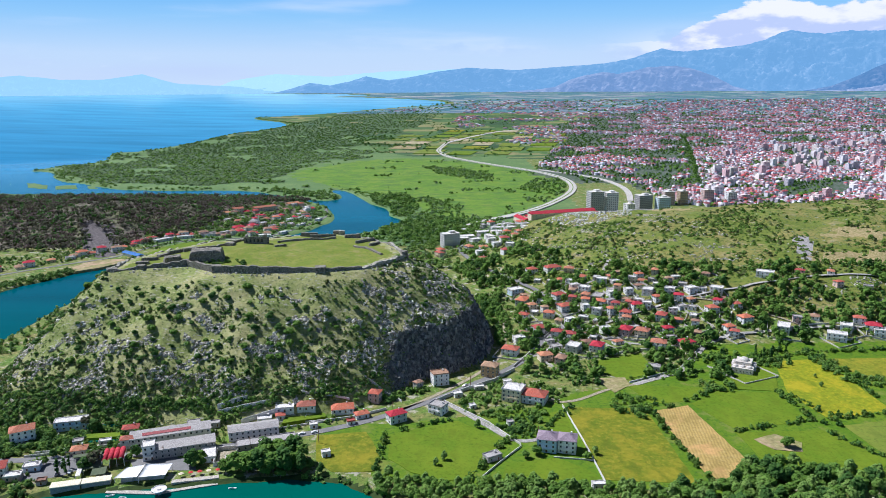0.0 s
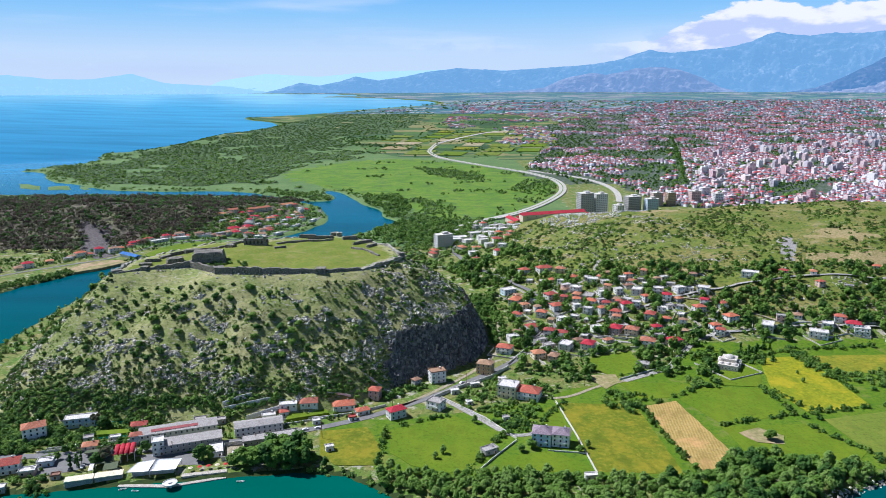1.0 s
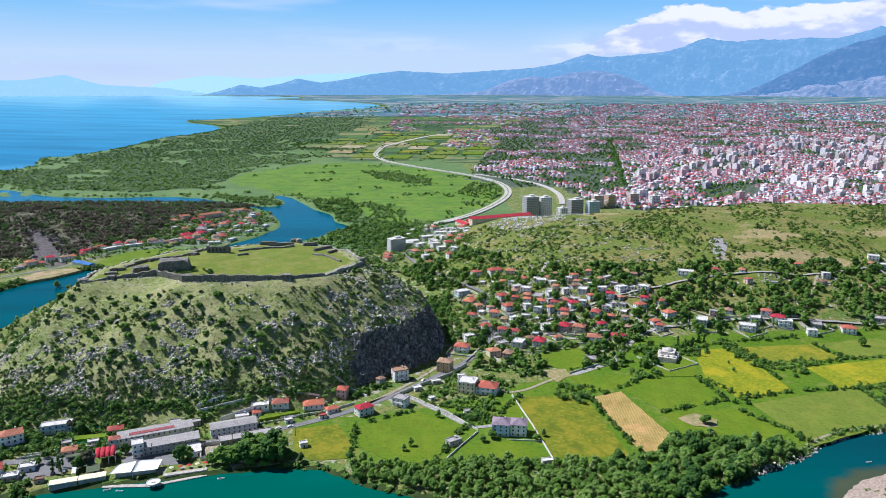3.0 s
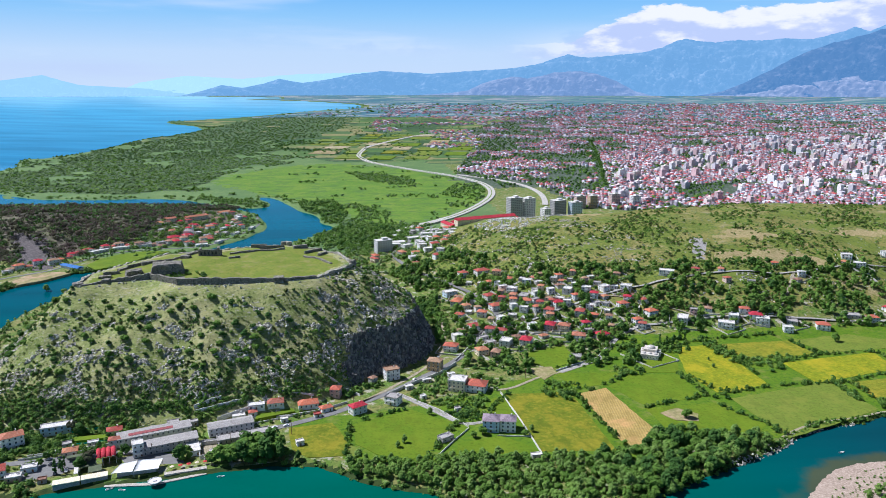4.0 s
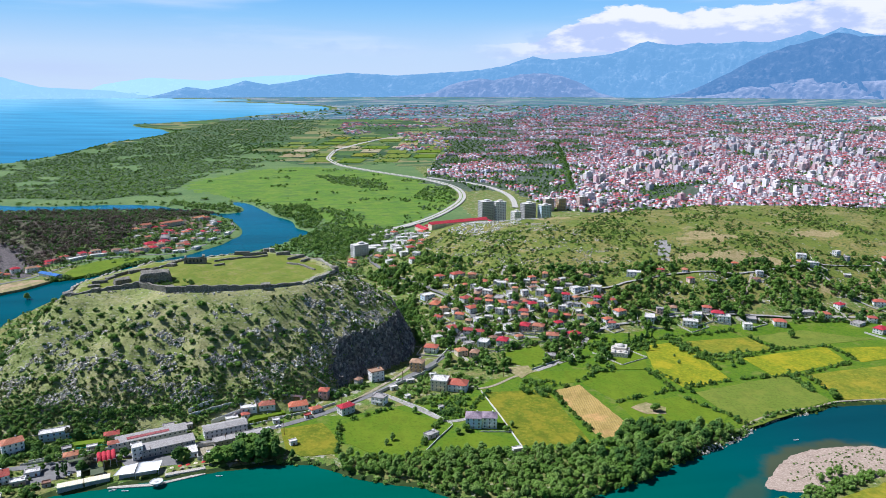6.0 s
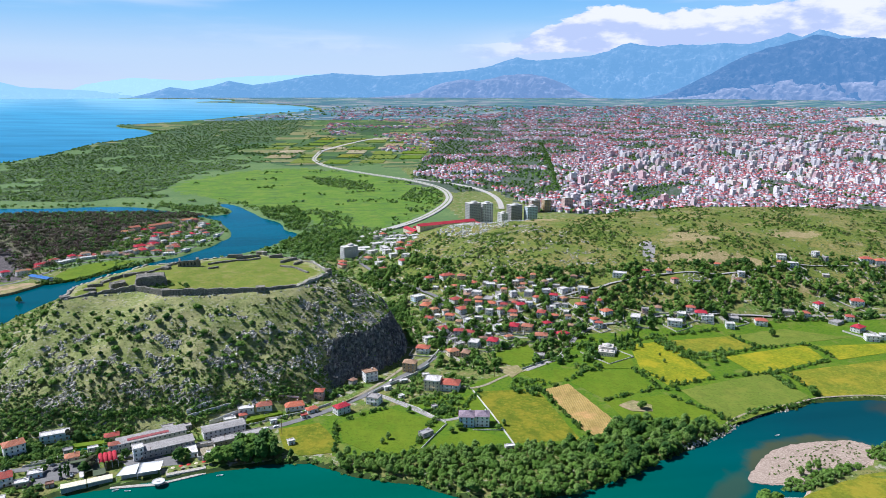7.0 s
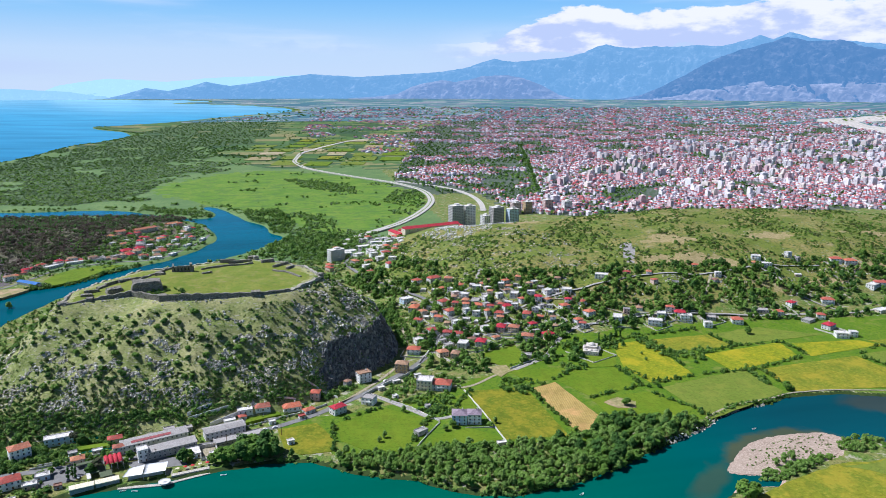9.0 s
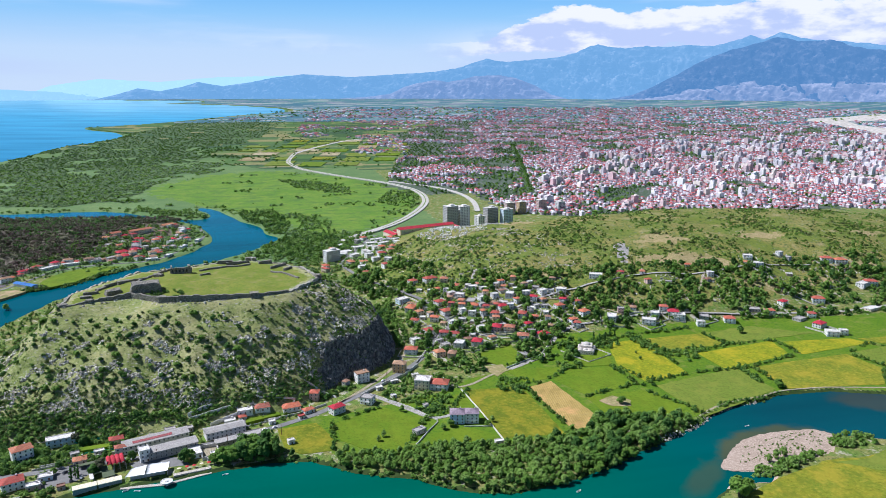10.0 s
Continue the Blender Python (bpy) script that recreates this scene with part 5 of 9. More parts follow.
for k in range(64):
    ax, ay, bx, by = lanes[k % len(lanes)]
    t, side = wide.random(), wide.choice((-1, 1)) * wide.uniform(9, 20)
    ll = math.hypot(bx - ax, by - ay)
    x, y = ax + (bx - ax) * t - (by - ay) / ll * side, ay + (by - ay) * t + (bx - ax) / ll * side
    if all((x - a) ** 2 + (y - b) ** 2 > (c + 5.5) ** 2 for a, b, c in spots) and inside(np.array([x]), np.array([y]), FARM)[0] < -4 and all((x - a) ** 2 + (y - b) ** 2 > (c + 4) ** 2 for a, b, c in TRACKS):
        spots.append((x, y, 6))
for x, y, _ in spots[len(KEEP_OUT):]:
    house(x, y, small_rng.choice((-28, -20, 16, 24, 66)), small_rng.uniform(6.5, 9.5), small_rng.uniform(5.5, 7), small_rng.choice((1, 1, 2)), small_rng.choice(("white", "cream", "grey", "white", "pink")), small_rng.choice(("red", "orange", "brown", "pale", "grey", "brown", "pale", "grey")), floor=2.7)


# ---- walled gardens and terraces of the village ----
FIELD_STONE = mat("pale_garden_wall", (0.46, 0.44, 0.40), (0.36, 0.34, 0.31), (0.56, 0.54, 0.50), big=4, fine=0.6, bump=0.4)


def garden_wall(x, y, turn, w, d, h=1.3):
    """Three sides of a yard, open towards the house."""
    a = radians(turn)
    c, s = math.cos(a), math.sin(a)
    ring = [(x + px_ * c - py_ * s, y + px_ * s + py_ * c) for px_, py_ in ((-w / 2, d / 2), (-w / 2, -d / 2), (w / 2, -d / 2), (w / 2, d / 2))]
    me = mesh_of("garden_wall", *wall_line(ring, h, 0.35, 0.08, 0.2, None, int(x + y)), [FIELD_STONE])
    tagged(new("garden_wall", me), "low pale wall round a village garden", "wall", "garden walls")


wall_rng = random.Random(37)
for hx, hy, hr_ in [k for k in KEEP_OUT if 50 < k[0] < 700 and 530 < k[1] < 760][:110]:
    if wall_rng.random() < 0.7:
        garden_wall(hx + wall_rng.uniform(-3, 3), hy - wall_rng.uniform(2, 6), wall_rng.choice((-28, -22, 14, 20, 24)), hr_ * 2 + wall_rng.uniform(2, 9), hr_ * 2 + wall_rng.uniform(1, 7), wall_rng.uniform(0.9, 1.8))
strip("road", [(60, 560), (84, 575), (100, 600), (92, 618)], 4.0, PALE, "pale lane between the lower village houses")
strip("road", [(110, 690), (140, 712), (165, 735), (180, 770)], 3.2, PALE, "pale lane climbing between gardens")
strip("road", [(175, 650), (190, 628), (215, 606), (224, 590)], 3.2, PALE, "pale steep lane down to the village road")
strip("road", [(230, 668), (262, 660), (292, 640), (323, 612)], 3.0, EARTH, "earth lane along the village edge")
strip("road", [(400, 606), (430, 640), (470, 690)], 3.0, EARTH, "earth track up to the upper lane")
strip("road", [(596, 590), (560, 640), (560, 706)], 3.2, PALE, "pale lane up to the hillside houses")

# ---- the waterfront below the castle ----
def low(x, y, turn, w, d, storeys, wall, tile, kind=None, place="by the river road", **k):
    return house(x, y, turn, w, d, storeys, wall, tile, kind, place, group="riverside houses", **k)


low(-268, 425, 28, 14, 10, 3, "white", "orange", place="among green trees")
low(-246, 443, 14, 20, 8, 2, "blue", "pale", place="below the hill", floor=2.7)
low(-205, 438, 14, 10, 7, 1, "cream", "red")
low(-225, 410, 16, 9, 7, 1, "cream", "orange")
low(-262, 383, 22, 14, 10, 2, "white", "red", place="beside the car park")
low(-243, 390, 14, 9, 6, 1, "blue", "pale")
low(-248, 379, 14, 9, 6, 1, "pink", "pale")
low(-198, 417, 14, 8, 6, 2, "white", "orange")
long_house = low(-174, 426, 19, 48, 9, 2, "white", "grey", "shed", roof_h=1.2, place="along the road")
part("roof_strip", mesh_of("roof_strip", [(-17, -2.6, 6.62), (12, -2.6, 6.62), (12, 0.6, 7.01), (-17, 0.6, 7.01), (-17, -2.6, 6.75), (12, -2.6, 6.75), (12, 0.6, 7.14), (-17, 0.6, 7.14)], [(4, 5, 6, 7), (0, 1, 5, 4), (1, 2, 6, 5), (2, 3, 7, 6), (3, 0, 4, 7)], [mat("faded_crimson_sheet", (0.30, 0.07, 0.08), (0.24, 0.10, 0.10), (0.36, 0.12, 0.12), big=3, fine=0.6)]), long_house, "faded crimson strip of roofing")
low(-160, 410, 19, 36, 9, 2, "grey", "grey", "shed", roof_h=1.0, place="along the road")
low(-179, 403, 19, 7, 8, 3, "white", "pale", place="by the yard")
low(-123, 432, 17, 31, 11, 2, "white", "grey", "gable", roof_h=1.6, place="beside the yard")
low(-112, 419, 17, 36, 9, 1, "grey", "grey", place="with roofless yard")
low(-120, 449, 15, 9, 7, 1, "white", "pale")
low(-110, 452, 15, 6, 5, 1, "white", "red")
low(-143, 403, 17, 8, 13, 1, "white", "pale", place="beside the trees")
low(-108, 458, 8, 12, 8, 1, "white", "pale", place="in a walled garden")
low(-94, 461, 8, 12, 9, 1, "white", "orange", place="in a walled garden")
low(-70, 465, 10, 15, 10, 1, "white", "red", place="in a green garden")
low(-56, 457, 25, 9, 6, 1, "white", "red")
low(-49, 482, -15, 8, 8, 2, "pink", "red", place="above the road bend")
low(-32, 451, 30, 12, 8, 2, "white", "dark", place="in an orchard")
low(-4, 464, -32, 11, 9, 2, "white", "grey", place="at the road junction")
low(-3, 513, 18, 12, 9, 3, "white", "brown", "flat", place="below the cliff")
low(-19, 503, 40, 6, 5, 2, "grey", "brown", place="below the cliff")
low(36, 529, -22, 12, 10, 3, "ochre", "brown", place="beside the walled road", floor=2.9)
low(50, 485, -22, 14, 13, 3, "cream", "pale", place="in a planted garden")
low(65, 481, -22, 16, 13, 2, "white", "red", place="in a planted garden", roof_h=3.4)
low(64, 412, -14, 12, 12, 3, "blue", "mauve", place="in a lawn garden", floor=2.8)
low(76, 410, -14, 11, 11, 3, "white", "mauve", place="in a lawn garden", floor=2.8)
low(29, 399, 30, 10, 6, 1, "grey", "grey", place="at the meadow corner")
low(86, 366, 5, 7, 4, 1, "white", "pale", place="by the river trees")
low(-72, 404, 20, 5, 4, 1, "white", "pale", place="by the river trees", z=0.0)


def plain_thing(name, verts, faces, material, label, category, m=None, group="", smooth=False):
    ob = new(name, mesh_of(name, verts, faces, [material] if not isinstance(material, list) else material, None, smooth))
    if m is not None:
        ob.matrix_basis = m
    return tagged(ob, label, category, group)


# crimson vaulted canopy
canopy = thing("canopy", pose(-198, 398, 0, 0, 0, 17), "crimson four-vaulted canopy over a terrace", "canopy")
for i in range(4):
    n = 8
    v = []
    for yy in (-7, 7):
        v += [(i * 3 - 4.5 + 1.5 * math.cos(math.pi * j / n), yy, 5 + 1.4 * math.sin(math.pi * j / n)) for j in range(n + 1)]
        v += [(i * 3 - 4.5 + 1.4 * math.cos(math.pi * j / n), yy, 4.85 + 1.4 * math.sin(math.pi * j / n)) for j in range(n + 1)]
    a, b, c, d2 = 0, n + 1, 2 * n + 2, 3 * n + 3
    f = [(a + j, a + j + 1, c + j + 1, c + j) for j in range(n)] + [(b + j + 1, b + j, d2 + j, d2 + j + 1) for j in range(n)] + [(a + j + 1, a + j, b + j, b + j + 1) for j in range(n)] + [(c + j, c + j + 1, d2 + j + 1, d2 + j) for j in range(n)]
    part("vault", mesh_of("vault", v, f, [TILES["dark"]], None, True), canopy)
for sx in (-6, -2, 2, 6):
    for sy in (-6.8, 6.8):
        o = part("post", mesh_of("post", *boxes([(0, 0, -1, 0.3, 0.3, 6, 0)]), [WALLS["white"]]), canopy)
        o.location = (sx, sy, 0)

# white fabric roofs over the restaurant
SAIL = mat("white_fabric", (0.86, 0.86, 0.84), (0.8, 0.8, 0.78), None, big=6, bump=0.05)
pav = thing("pavilion", pose(-173, 380, 0, 0, 0, 8) @ Matrix.Scale(0.86, 4), "white folded fabric roofs over a riverside restaurant", "pavilion")


def sail(pts, n=6):
    """A sagging sheet between four corners (x, y, z), with a thin edge."""
    v, f = [], []
    for k in (0, -0.15):
        for i in range(n + 1):
            for j in range(n + 1):
                s, t = i / n, j / n
                p = (Vector(pts[0]) * (1 - s) + Vector(pts[1]) * s) * (1 - t) + (Vector(pts[3]) * (1 - s) + Vector(pts[2]) * s) * t
                v.append((p.x, p.y, p.z + k - 2.0 * s * (1 - s) * t * (1 - t) * 4 * 0.35))
    m = (n + 1) ** 2
    for i in range(n):
        for j in range(n):
            a = i * (n + 1) + j
            f += [(a, a + n + 1, a + n + 2, a + 1), (m + a + 1, m + a + n + 2, m + a + n + 1, m + a)]
    for i in range(n):
        for a, b in ((i * (n + 1), (i + 1) * (n + 1)), ((i + 1) * (n + 1) + n, i * (n + 1) + n), (i + 1, i), (n * (n + 1) + i, n * (n + 1) + i + 1)):
            f.append((a, b, m + b, m + a))
    return v, f


part("sail_roof", mesh_of("sail_roof", *sail([(-2, -7, 4.5), (15, -6, 4.2), (17, 7, 5.2), (0, 7, 6.2)]), [SAIL], None, True), pav)
part("sail_roof", mesh_of("sail_roof", *sail([(-18, -5, 4.0), (-3, -6.5, 4.4), (-1, 7, 5.8), (-13, 7, 4.6)]), [SAIL], None, True), pav)
part("wall", mesh_of("wall", *boxes([(1, 1, -1, 24, 9, 4.4, 0), (-10, 0, -1, 8, 8, 4.2, 0)]), [WALLS["grey"]]), pav)
for px_, py_ in ((-2, -6.8), (14.6, -5.8), (16.6, 6.8), (-17.5, -4.8), (-12.8, 6.8)):
    o = part("post", mesh_of("post", *boxes([(0, 0, -1, 0.25, 0.25, 5.0, 0)]), [FRAME]), pav)
    o.location = (px_, py_, 0)
KEEP_OUT += [(-172, 382, 19), (-198, 398, 10), (-211, 370, 10), (-195, 373, 10), (-160, 372, 14), (-140, 376, 10)]

for x, y in ((-213, 369.5), (-197.6, 373.8)):
    t = thing("boathouse", pose(x, y, 0, 0, 0, 15), "long cream flat-roofed shed on the quay", "shed", "quay sheds")
    part("wall", mesh_of("wall", *boxes([(0, 0, -3, 15.0, 5.6, 5.4, 0)]), [WALLS["grey"]]), t)
    part("roof", mesh_of("roof", *boxes([(0, 0, 2.4, 15.6, 6.6, 0.3, 0), (0, -3.2, 2.7, 15.6, 0.15, 0.15, 0)]), [mat("cream_roof_sheet", (0.72, 0.66, 0.48), (0.66, 0.6, 0.44), (0.76, 0.7, 0.54), big=3, fine=0.6)]), t)

QUAY = mat("pale_quay_concrete", (0.46, 0.42, 0.36), (0.36, 0.33, 0.29), (0.52, 0.48, 0.42), big=4, fine=0.6)
quay_v, quay_f = joined([boxes([(-176, 367.2, -4, 28, 3.2, 2.6, -0.05), (-146, 371.0, -4, 34, 2.6, 2.5, 0.30), (-143, 378, -4, 26, 3.4, 4.2, 0.20)])])
plain_thing("quay", quay_v, quay_f, QUAY, "pale concrete quay and terrace steps on the river", "quay")
v, f = [], []
for r, z in ((0.9, -6), (0.8, 0.2), (3.6, 0.8), (4.2, 1.0), (4.2, 1.5), (3.9, 1.6), (3.8, 1.2), (1.2, 1.2), (1.1, 1.7), (0.05, 1.75)):
    v += [(r * math.cos(a), r * math.sin(a), z) for a in np.linspace(0, math.tau, 20, endpoint=False)]
f = [(k * 20 + i, k * 20 + (i + 1) % 20, k * 20 + 20 + (i + 1) % 20, k * 20 + 20 + i) for k in range(9) for i in range(20)]
plain_thing("jetty", v, f, WALLS["white"], "round white mushroom-shaped jetty platform in the water", "jetty", pose(-159, 365.5, 0))
flat("car_park", [(-252, 398), (-216, 408), (-207, 398), (-222, 382), (-244, 376)], ASPHALT, "grey asphalt car park behind the quay sheds", "car park", 0.1)
flat("yard", [(-190, 400), (-170, 405), (-150, 399), (-146, 388), (-182, 388)], ASPHALT, "grey paved yard behind the restaurant", "yard", 0.1)
KEEP_OUT += [(-230, 392, 15), (-168, 396, 14)]

# turquoise screen fence and walls of gardens
TURQ = mat("turquoise_sheet", (0.05, 0.52, 0.42), (0.04, 0.44, 0.36), None, bump=0.0, rough=0.5)
v, f = wall_line([(-238, 441), (-224, 444), (-209, 446)], 2.0, 0.12)
plain_thing("fence", v, f, TURQ, "turquoise sheet fence along a garden", "fence")
GARDEN = mat("whitewashed_wall", (0.6, 0.58, 0.54), (0.48, 0.46, 0.43), (0.66, 0.64, 0.6), big=4, fine=0.7)
for line, h in (([(83, 472), (88, 420), (91, 371)], 1.6), ([(0, 481), (30, 446), (48, 416)], 1.4), ([(48, 414), (33, 394), (22, 378)], 1.2), ([(-115, 446), (-85, 449), (-62, 455), (-40, 468)], 1.8), ([(-152, 452), (-118, 461)], 2.4), ([(-112, 468), (-88, 470), (-66, 474)], 1.5),
                ([(-57, 492), (-38, 490), (-30, 480)], 1.8), ([(56, 538), (38, 516), (14, 498), (-8, 478)], 2.6), ([(80, 590), (56, 545)], 1.6), ([(66, 400), (90, 396)], 1.0), ([(140, 512), (186, 538), (222, 590)], 1.2), ([(118, 560), (160, 580), (196, 582)], 1.6), ([(165, 610), (200, 604), (222, 596)], 1.4), ([(260, 606), (330, 616), (400, 610)], 1.3), ([(268, 372), (285, 381), (310, 391)], 0.9)):
    v, f = wall_line(line, h, 0.4, 0.05)
    plain_thing("garden_wall", v, f, GARDEN, "pale rendered garden wall following the slope", "wall", group="garden walls")


# garden terraces, roofless yard, pergola and low green roofs of the waterfront
GREEN_FELT = mat("green_roofing_felt", (0.10, 0.13, 0.075), (0.14, 0.16, 0.10), (0.08, 0.10, 0.06), big=4, fine=0.7, bump=0.1)
for x, y, t, w, d, h, tint in ((-207, 389, 17, 10, 9, 3.2, GREEN_FELT), (-200, 382, 17, 8, 9, 3.0, GREEN_FELT), (-211, 381, 17, 2.6, 11, 3.4, TILES["pale"]), (-216, 402, 17, 16, 4, 2.6, GREEN_FELT)):
    sh = thing("shelter", pose(x, y, 0, 0, 0, t), "low flat-roofed shelter beside the car park", "shelter", "waterfront shelters")
    part("roof", mesh_of("roof", *boxes([(0, 0, h, w, d, 0.25, 0), (0, -d / 2 + 0.1, h + 0.25, w, 0.2, 0.2, 0)]), [tint]), sh)
    part("wall", mesh_of("wall", *boxes([(0, d / 2 - 0.2, -0.6, w - 0.4, 0.3, h + 0.6, 0)]), [WALLS["grey"]]), sh)
    for sx in (-0.45, 0.45):
        o = part("post", mesh_of("post", *boxes([(0, 0, -0.6, 0.22, 0.22, h + 0.6, 0)]), [FRAME]), sh)
        o.location = (sx * w, -d * 0.42, 0)
flat("field", [(-229, 424), (-206, 427), (-208, 433), (-231, 430)], C_GREEN, "small green garden lawn between white edgings", "lawn", 2.2, wobble=0.2, foot=-1.0)
flat("field", [(-107, 443), (-79, 453), (-82, 459), (-107, 452)], C_GREEN, "small green garden lawn below white cottages", "lawn", 2.6, wobble=0.2, foot=-1.0)
v, f = wall_line([(-230, 422), (-205, 425)], 1.2, 0.12)
plain_thing("fence", v, f, TURQ, "turquoise sheet fence along a garden", "fence")
for line, h in (([(-137, 392), (-125, 394), (-128, 413), (-140, 411), (-137, 392)], 2.8), ([(-153, 455), (-134, 462)], 3.2), ([(-135, 446), (-113, 455)], 3.4), ([(-252, 408), (-226, 414), (-196, 420)], 1.6), ([(-238, 430), (-236, 412)], 1.2), ([(-250, 434), (-247, 412)], 1.2), ([(-256, 404), (-236, 409), (-212, 412)], 1.4), ([(-108, 440), (-76, 451), (-50, 462)], 1.2), ([(-95, 446), (-93, 455)], 0.5), ([(-100, 446), (-88, 455)], 0.5)):
    v, f = wall_line(line, h, 0.35, 0.05)
    plain_thing("garden_wall", v, f, GARDEN, "weathered rendered wall round a riverside yard", "wall", group="garden walls")
flat("yard", [(-136, 394), (-126, 395), (-129, 411), (-139, 410)], EARTH, "bare earth floor of a roofless yard", "yard", 0.2, wobble=0.2)
perg = thing("pergola", pose(-184, 444, z_at(-184, 444), 0, 0, 16), "green timber pergola in a hillside garden", "pergola")
PERG = mat("green_painted_timber", (0.13, 0.19, 0.09), (0.10, 0.15, 0.07), (0.18, 0.24, 0.12), big=2, fine=0.4, bump=0.1)
for sx in (-5, 0, 5):
    for sy in (-3, 3):
        o = part("post", mesh_of("post", *boxes([(0, 0, -1.5, 0.2, 0.2, 4.2, 0)]), [PERG]), perg)
        o.location = (sx, sy, 0)
for sy in (-3, 3):
    o = part("beam", mesh_of("beam", *boxes([(0, 0, 2.7, 11, 0.25, 0.3, 0)]), [PERG]), perg)
    o.location = (0, sy, 0)
for k in range(7):
    o = part("rafter", mesh_of("rafter", *boxes([(0, 0, 3.0, 0.12, 6.8, 0.14, 0)]), [PERG]), perg)
    o.location = (-5.1 + k * 1.7, 0, 0)
KEEP_OUT += [(-184, 444, 6), (-205, 386, 8), (-132, 402, 9), (-218, 428, 9)]

# parked cars
CAR_PAINT = {n: mat("car_paint_" + n, c, c, None, bump=0.0, rough=0.25, spec=0.5) for n, c in (("white", (0.75, 0.75, 0.75)), ("silver", (0.42, 0.43, 0.45)), ("dark", (0.03, 0.035, 0.045)), ("red", (0.4, 0.03, 0.03)))}
RUBBER = mat("black_rubber", (0.02, 0.02, 0.02), (0.03, 0.03, 0.03), None, bump=0.0)
prof = [(-2.1, 0.35), (-2.15, 0.75), (-1.9, 0.95), (-1.3, 1.0), (-0.9, 1.42), (0.7, 1.45), (1.25, 1.0), (2.0, 0.88), (2.15, 0.6), (2.1, 0.35)]


RIM = mesh_of("rim", [(0.2 * math.cos(q), s * 0.125, 0.33 + 0.2 * math.sin(q)) for s in (-1, 1) for q in np.linspace(0, math.tau, 8, endpoint=False)], [(i, (i + 1) % 8, (i + 1) % 8 + 8, i + 8) for i in range(8)] + [(0, 3, 2, 1), (0, 5, 4, 3), (0, 7, 6, 5), (8, 9, 10, 11), (8, 11, 12, 13), (8, 13, 14, 15)], [CAR_PAINT["silver"]])


def car(x, y, turn, colour):
    t = thing("car", pose(x, y, z_at(x, y) + 0.12, 0, 0, turn), f"{colour} parked car on grey asphalt", "car", "parked cars")
    n = len(prof)
    v = [(px_, s * (0.85 if pz < 1.2 else 0.68), pz) for s in (-1, 1) for px_, pz in prof]
    me = bpy.data.meshes.new("body")
    me.from_pydata(v, [], [tuple(range(n)), tuple(range(2 * n - 1, n - 1, -1))] + [(i, i + n, (i + 1) % n + n, (i + 1) % n) for i in range(n)])
    me.materials.append(CAR_PAINT[colour])
    me.update()
    part("body", me, t)
    part("glass", mesh_of("glass", *boxes([(-0.1, 0, 1.04, 1.75, 1.56, 0.3, 0)]), [PANE]), t)
    for wx_ in (-1.3, 1.3):
        for wy_ in (-0.8, 0.8):
            a = np.linspace(0, math.tau, 10, endpoint=False)
            v = [(0.33 * math.cos(q), s * 0.11, 0.33 + 0.33 * math.sin(q)) for s in (-1, 1) for q in a]
            me = bpy.data.meshes.new("wheel")
            me.from_pydata(v, [], [tuple(range(9, -1, -1)), tuple(range(10, 20))] + [(i, (i + 1) % 10, (i + 1) % 10 + 10, i + 10) for i in range(10)])
            me.materials.append(RUBBER)
            me.update()
            o = part("wheel", me, t)
            o.location = (wx_, wy_, 0)
            part("rim", RIM, o)
    return t


for x, y, a, c in ((-232, 396, 60, "dark"), (-228, 395, 62, "dark"), (-240, 390, 60, "silver"), (-222, 403, 15, "white"), (-216, 401, 15, "white"), (-229, 404, 18, "dark"), (-212, 396, 20, "silver"), (-236, 403, 18, "silver"), (-219, 386, 100, "white"), (-225, 383, 100, "dark"), (-92, 432, 18, "white"), (-84, 434, 18, "white"), (-180, 405, 15, "silver"), (12, 498, 45, "dark"), (16, 508, 48, "white")):
    car(x, y, a, c)

# poles
for x, y, h in ((-79, 420, 13), (-120, 412, 9), (-35, 462, 9), (20, 508, 9), (60, 425, 9), (110, 500, 9), (205, 560, 9), (360, 600, 9), (-170, 402, 9)):
    t = thing("utility_pole", pose(x, y, z_at(x, y) - 0.5, 0, 0, 30), "weathered brown utility pole with a crossarm beside the road", "pole", "utility poles")
    part("post", mesh_of("post", *boxes([(0, 0, 0, 0.28, 0.28, h, 0.2)]), [WOOD]), t)
    part("crossarm", mesh_of("crossarm", *boxes([(0, 0, h - 1.2, 1.8, 0.14, 0.14, 0)]), [WOOD]), t)

# clutter of the waterfront: sheds, awnings, parasols and boats
clutter = random.Random(41)
for x, y, w, d, h, wall, tile in ((-229, 374, 5, 4, 2.4, "grey", "brown"), (-256, 362, 8, 5, 2.6, "grey", "pale"), (-188, 420, 5, 4, 2.6, "white", "orange"), (-231, 421, 6, 5, 2.4, "white", "grey"), (-214, 421, 7, 4, 2.4, "grey", "pale"), (-152, 444, 7, 5, 2.4, "grey", "grey"), (-166, 445, 8, 5, 2.4, "grey", "grey"), (-86, 442, 5, 4, 2.4, "white", "pale"), (-62, 447, 5, 4, 2.4, "white", "red"), (-131, 391, 5, 4, 2.4, "grey", "grey"), (-128, 399, 7, 4, 2.2, "pink", "pale"), (10, 490, 6, 5, 2.6, "white", "pale"), (20, 470, 4, 4, 2.2, "white", "pale"), (44, 444, 4, 4, 2.4, "white", "grey"), (26, 502, 7, 4, 2.4, "grey", "pale"), (48, 512, 6, 4, 2.4, "white", "pale")):
    low(x, y, 16 + clutter.uniform(-5, 5), w, d, 1, wall, tile, "flat", "by the river road", floor=h, category="shed")
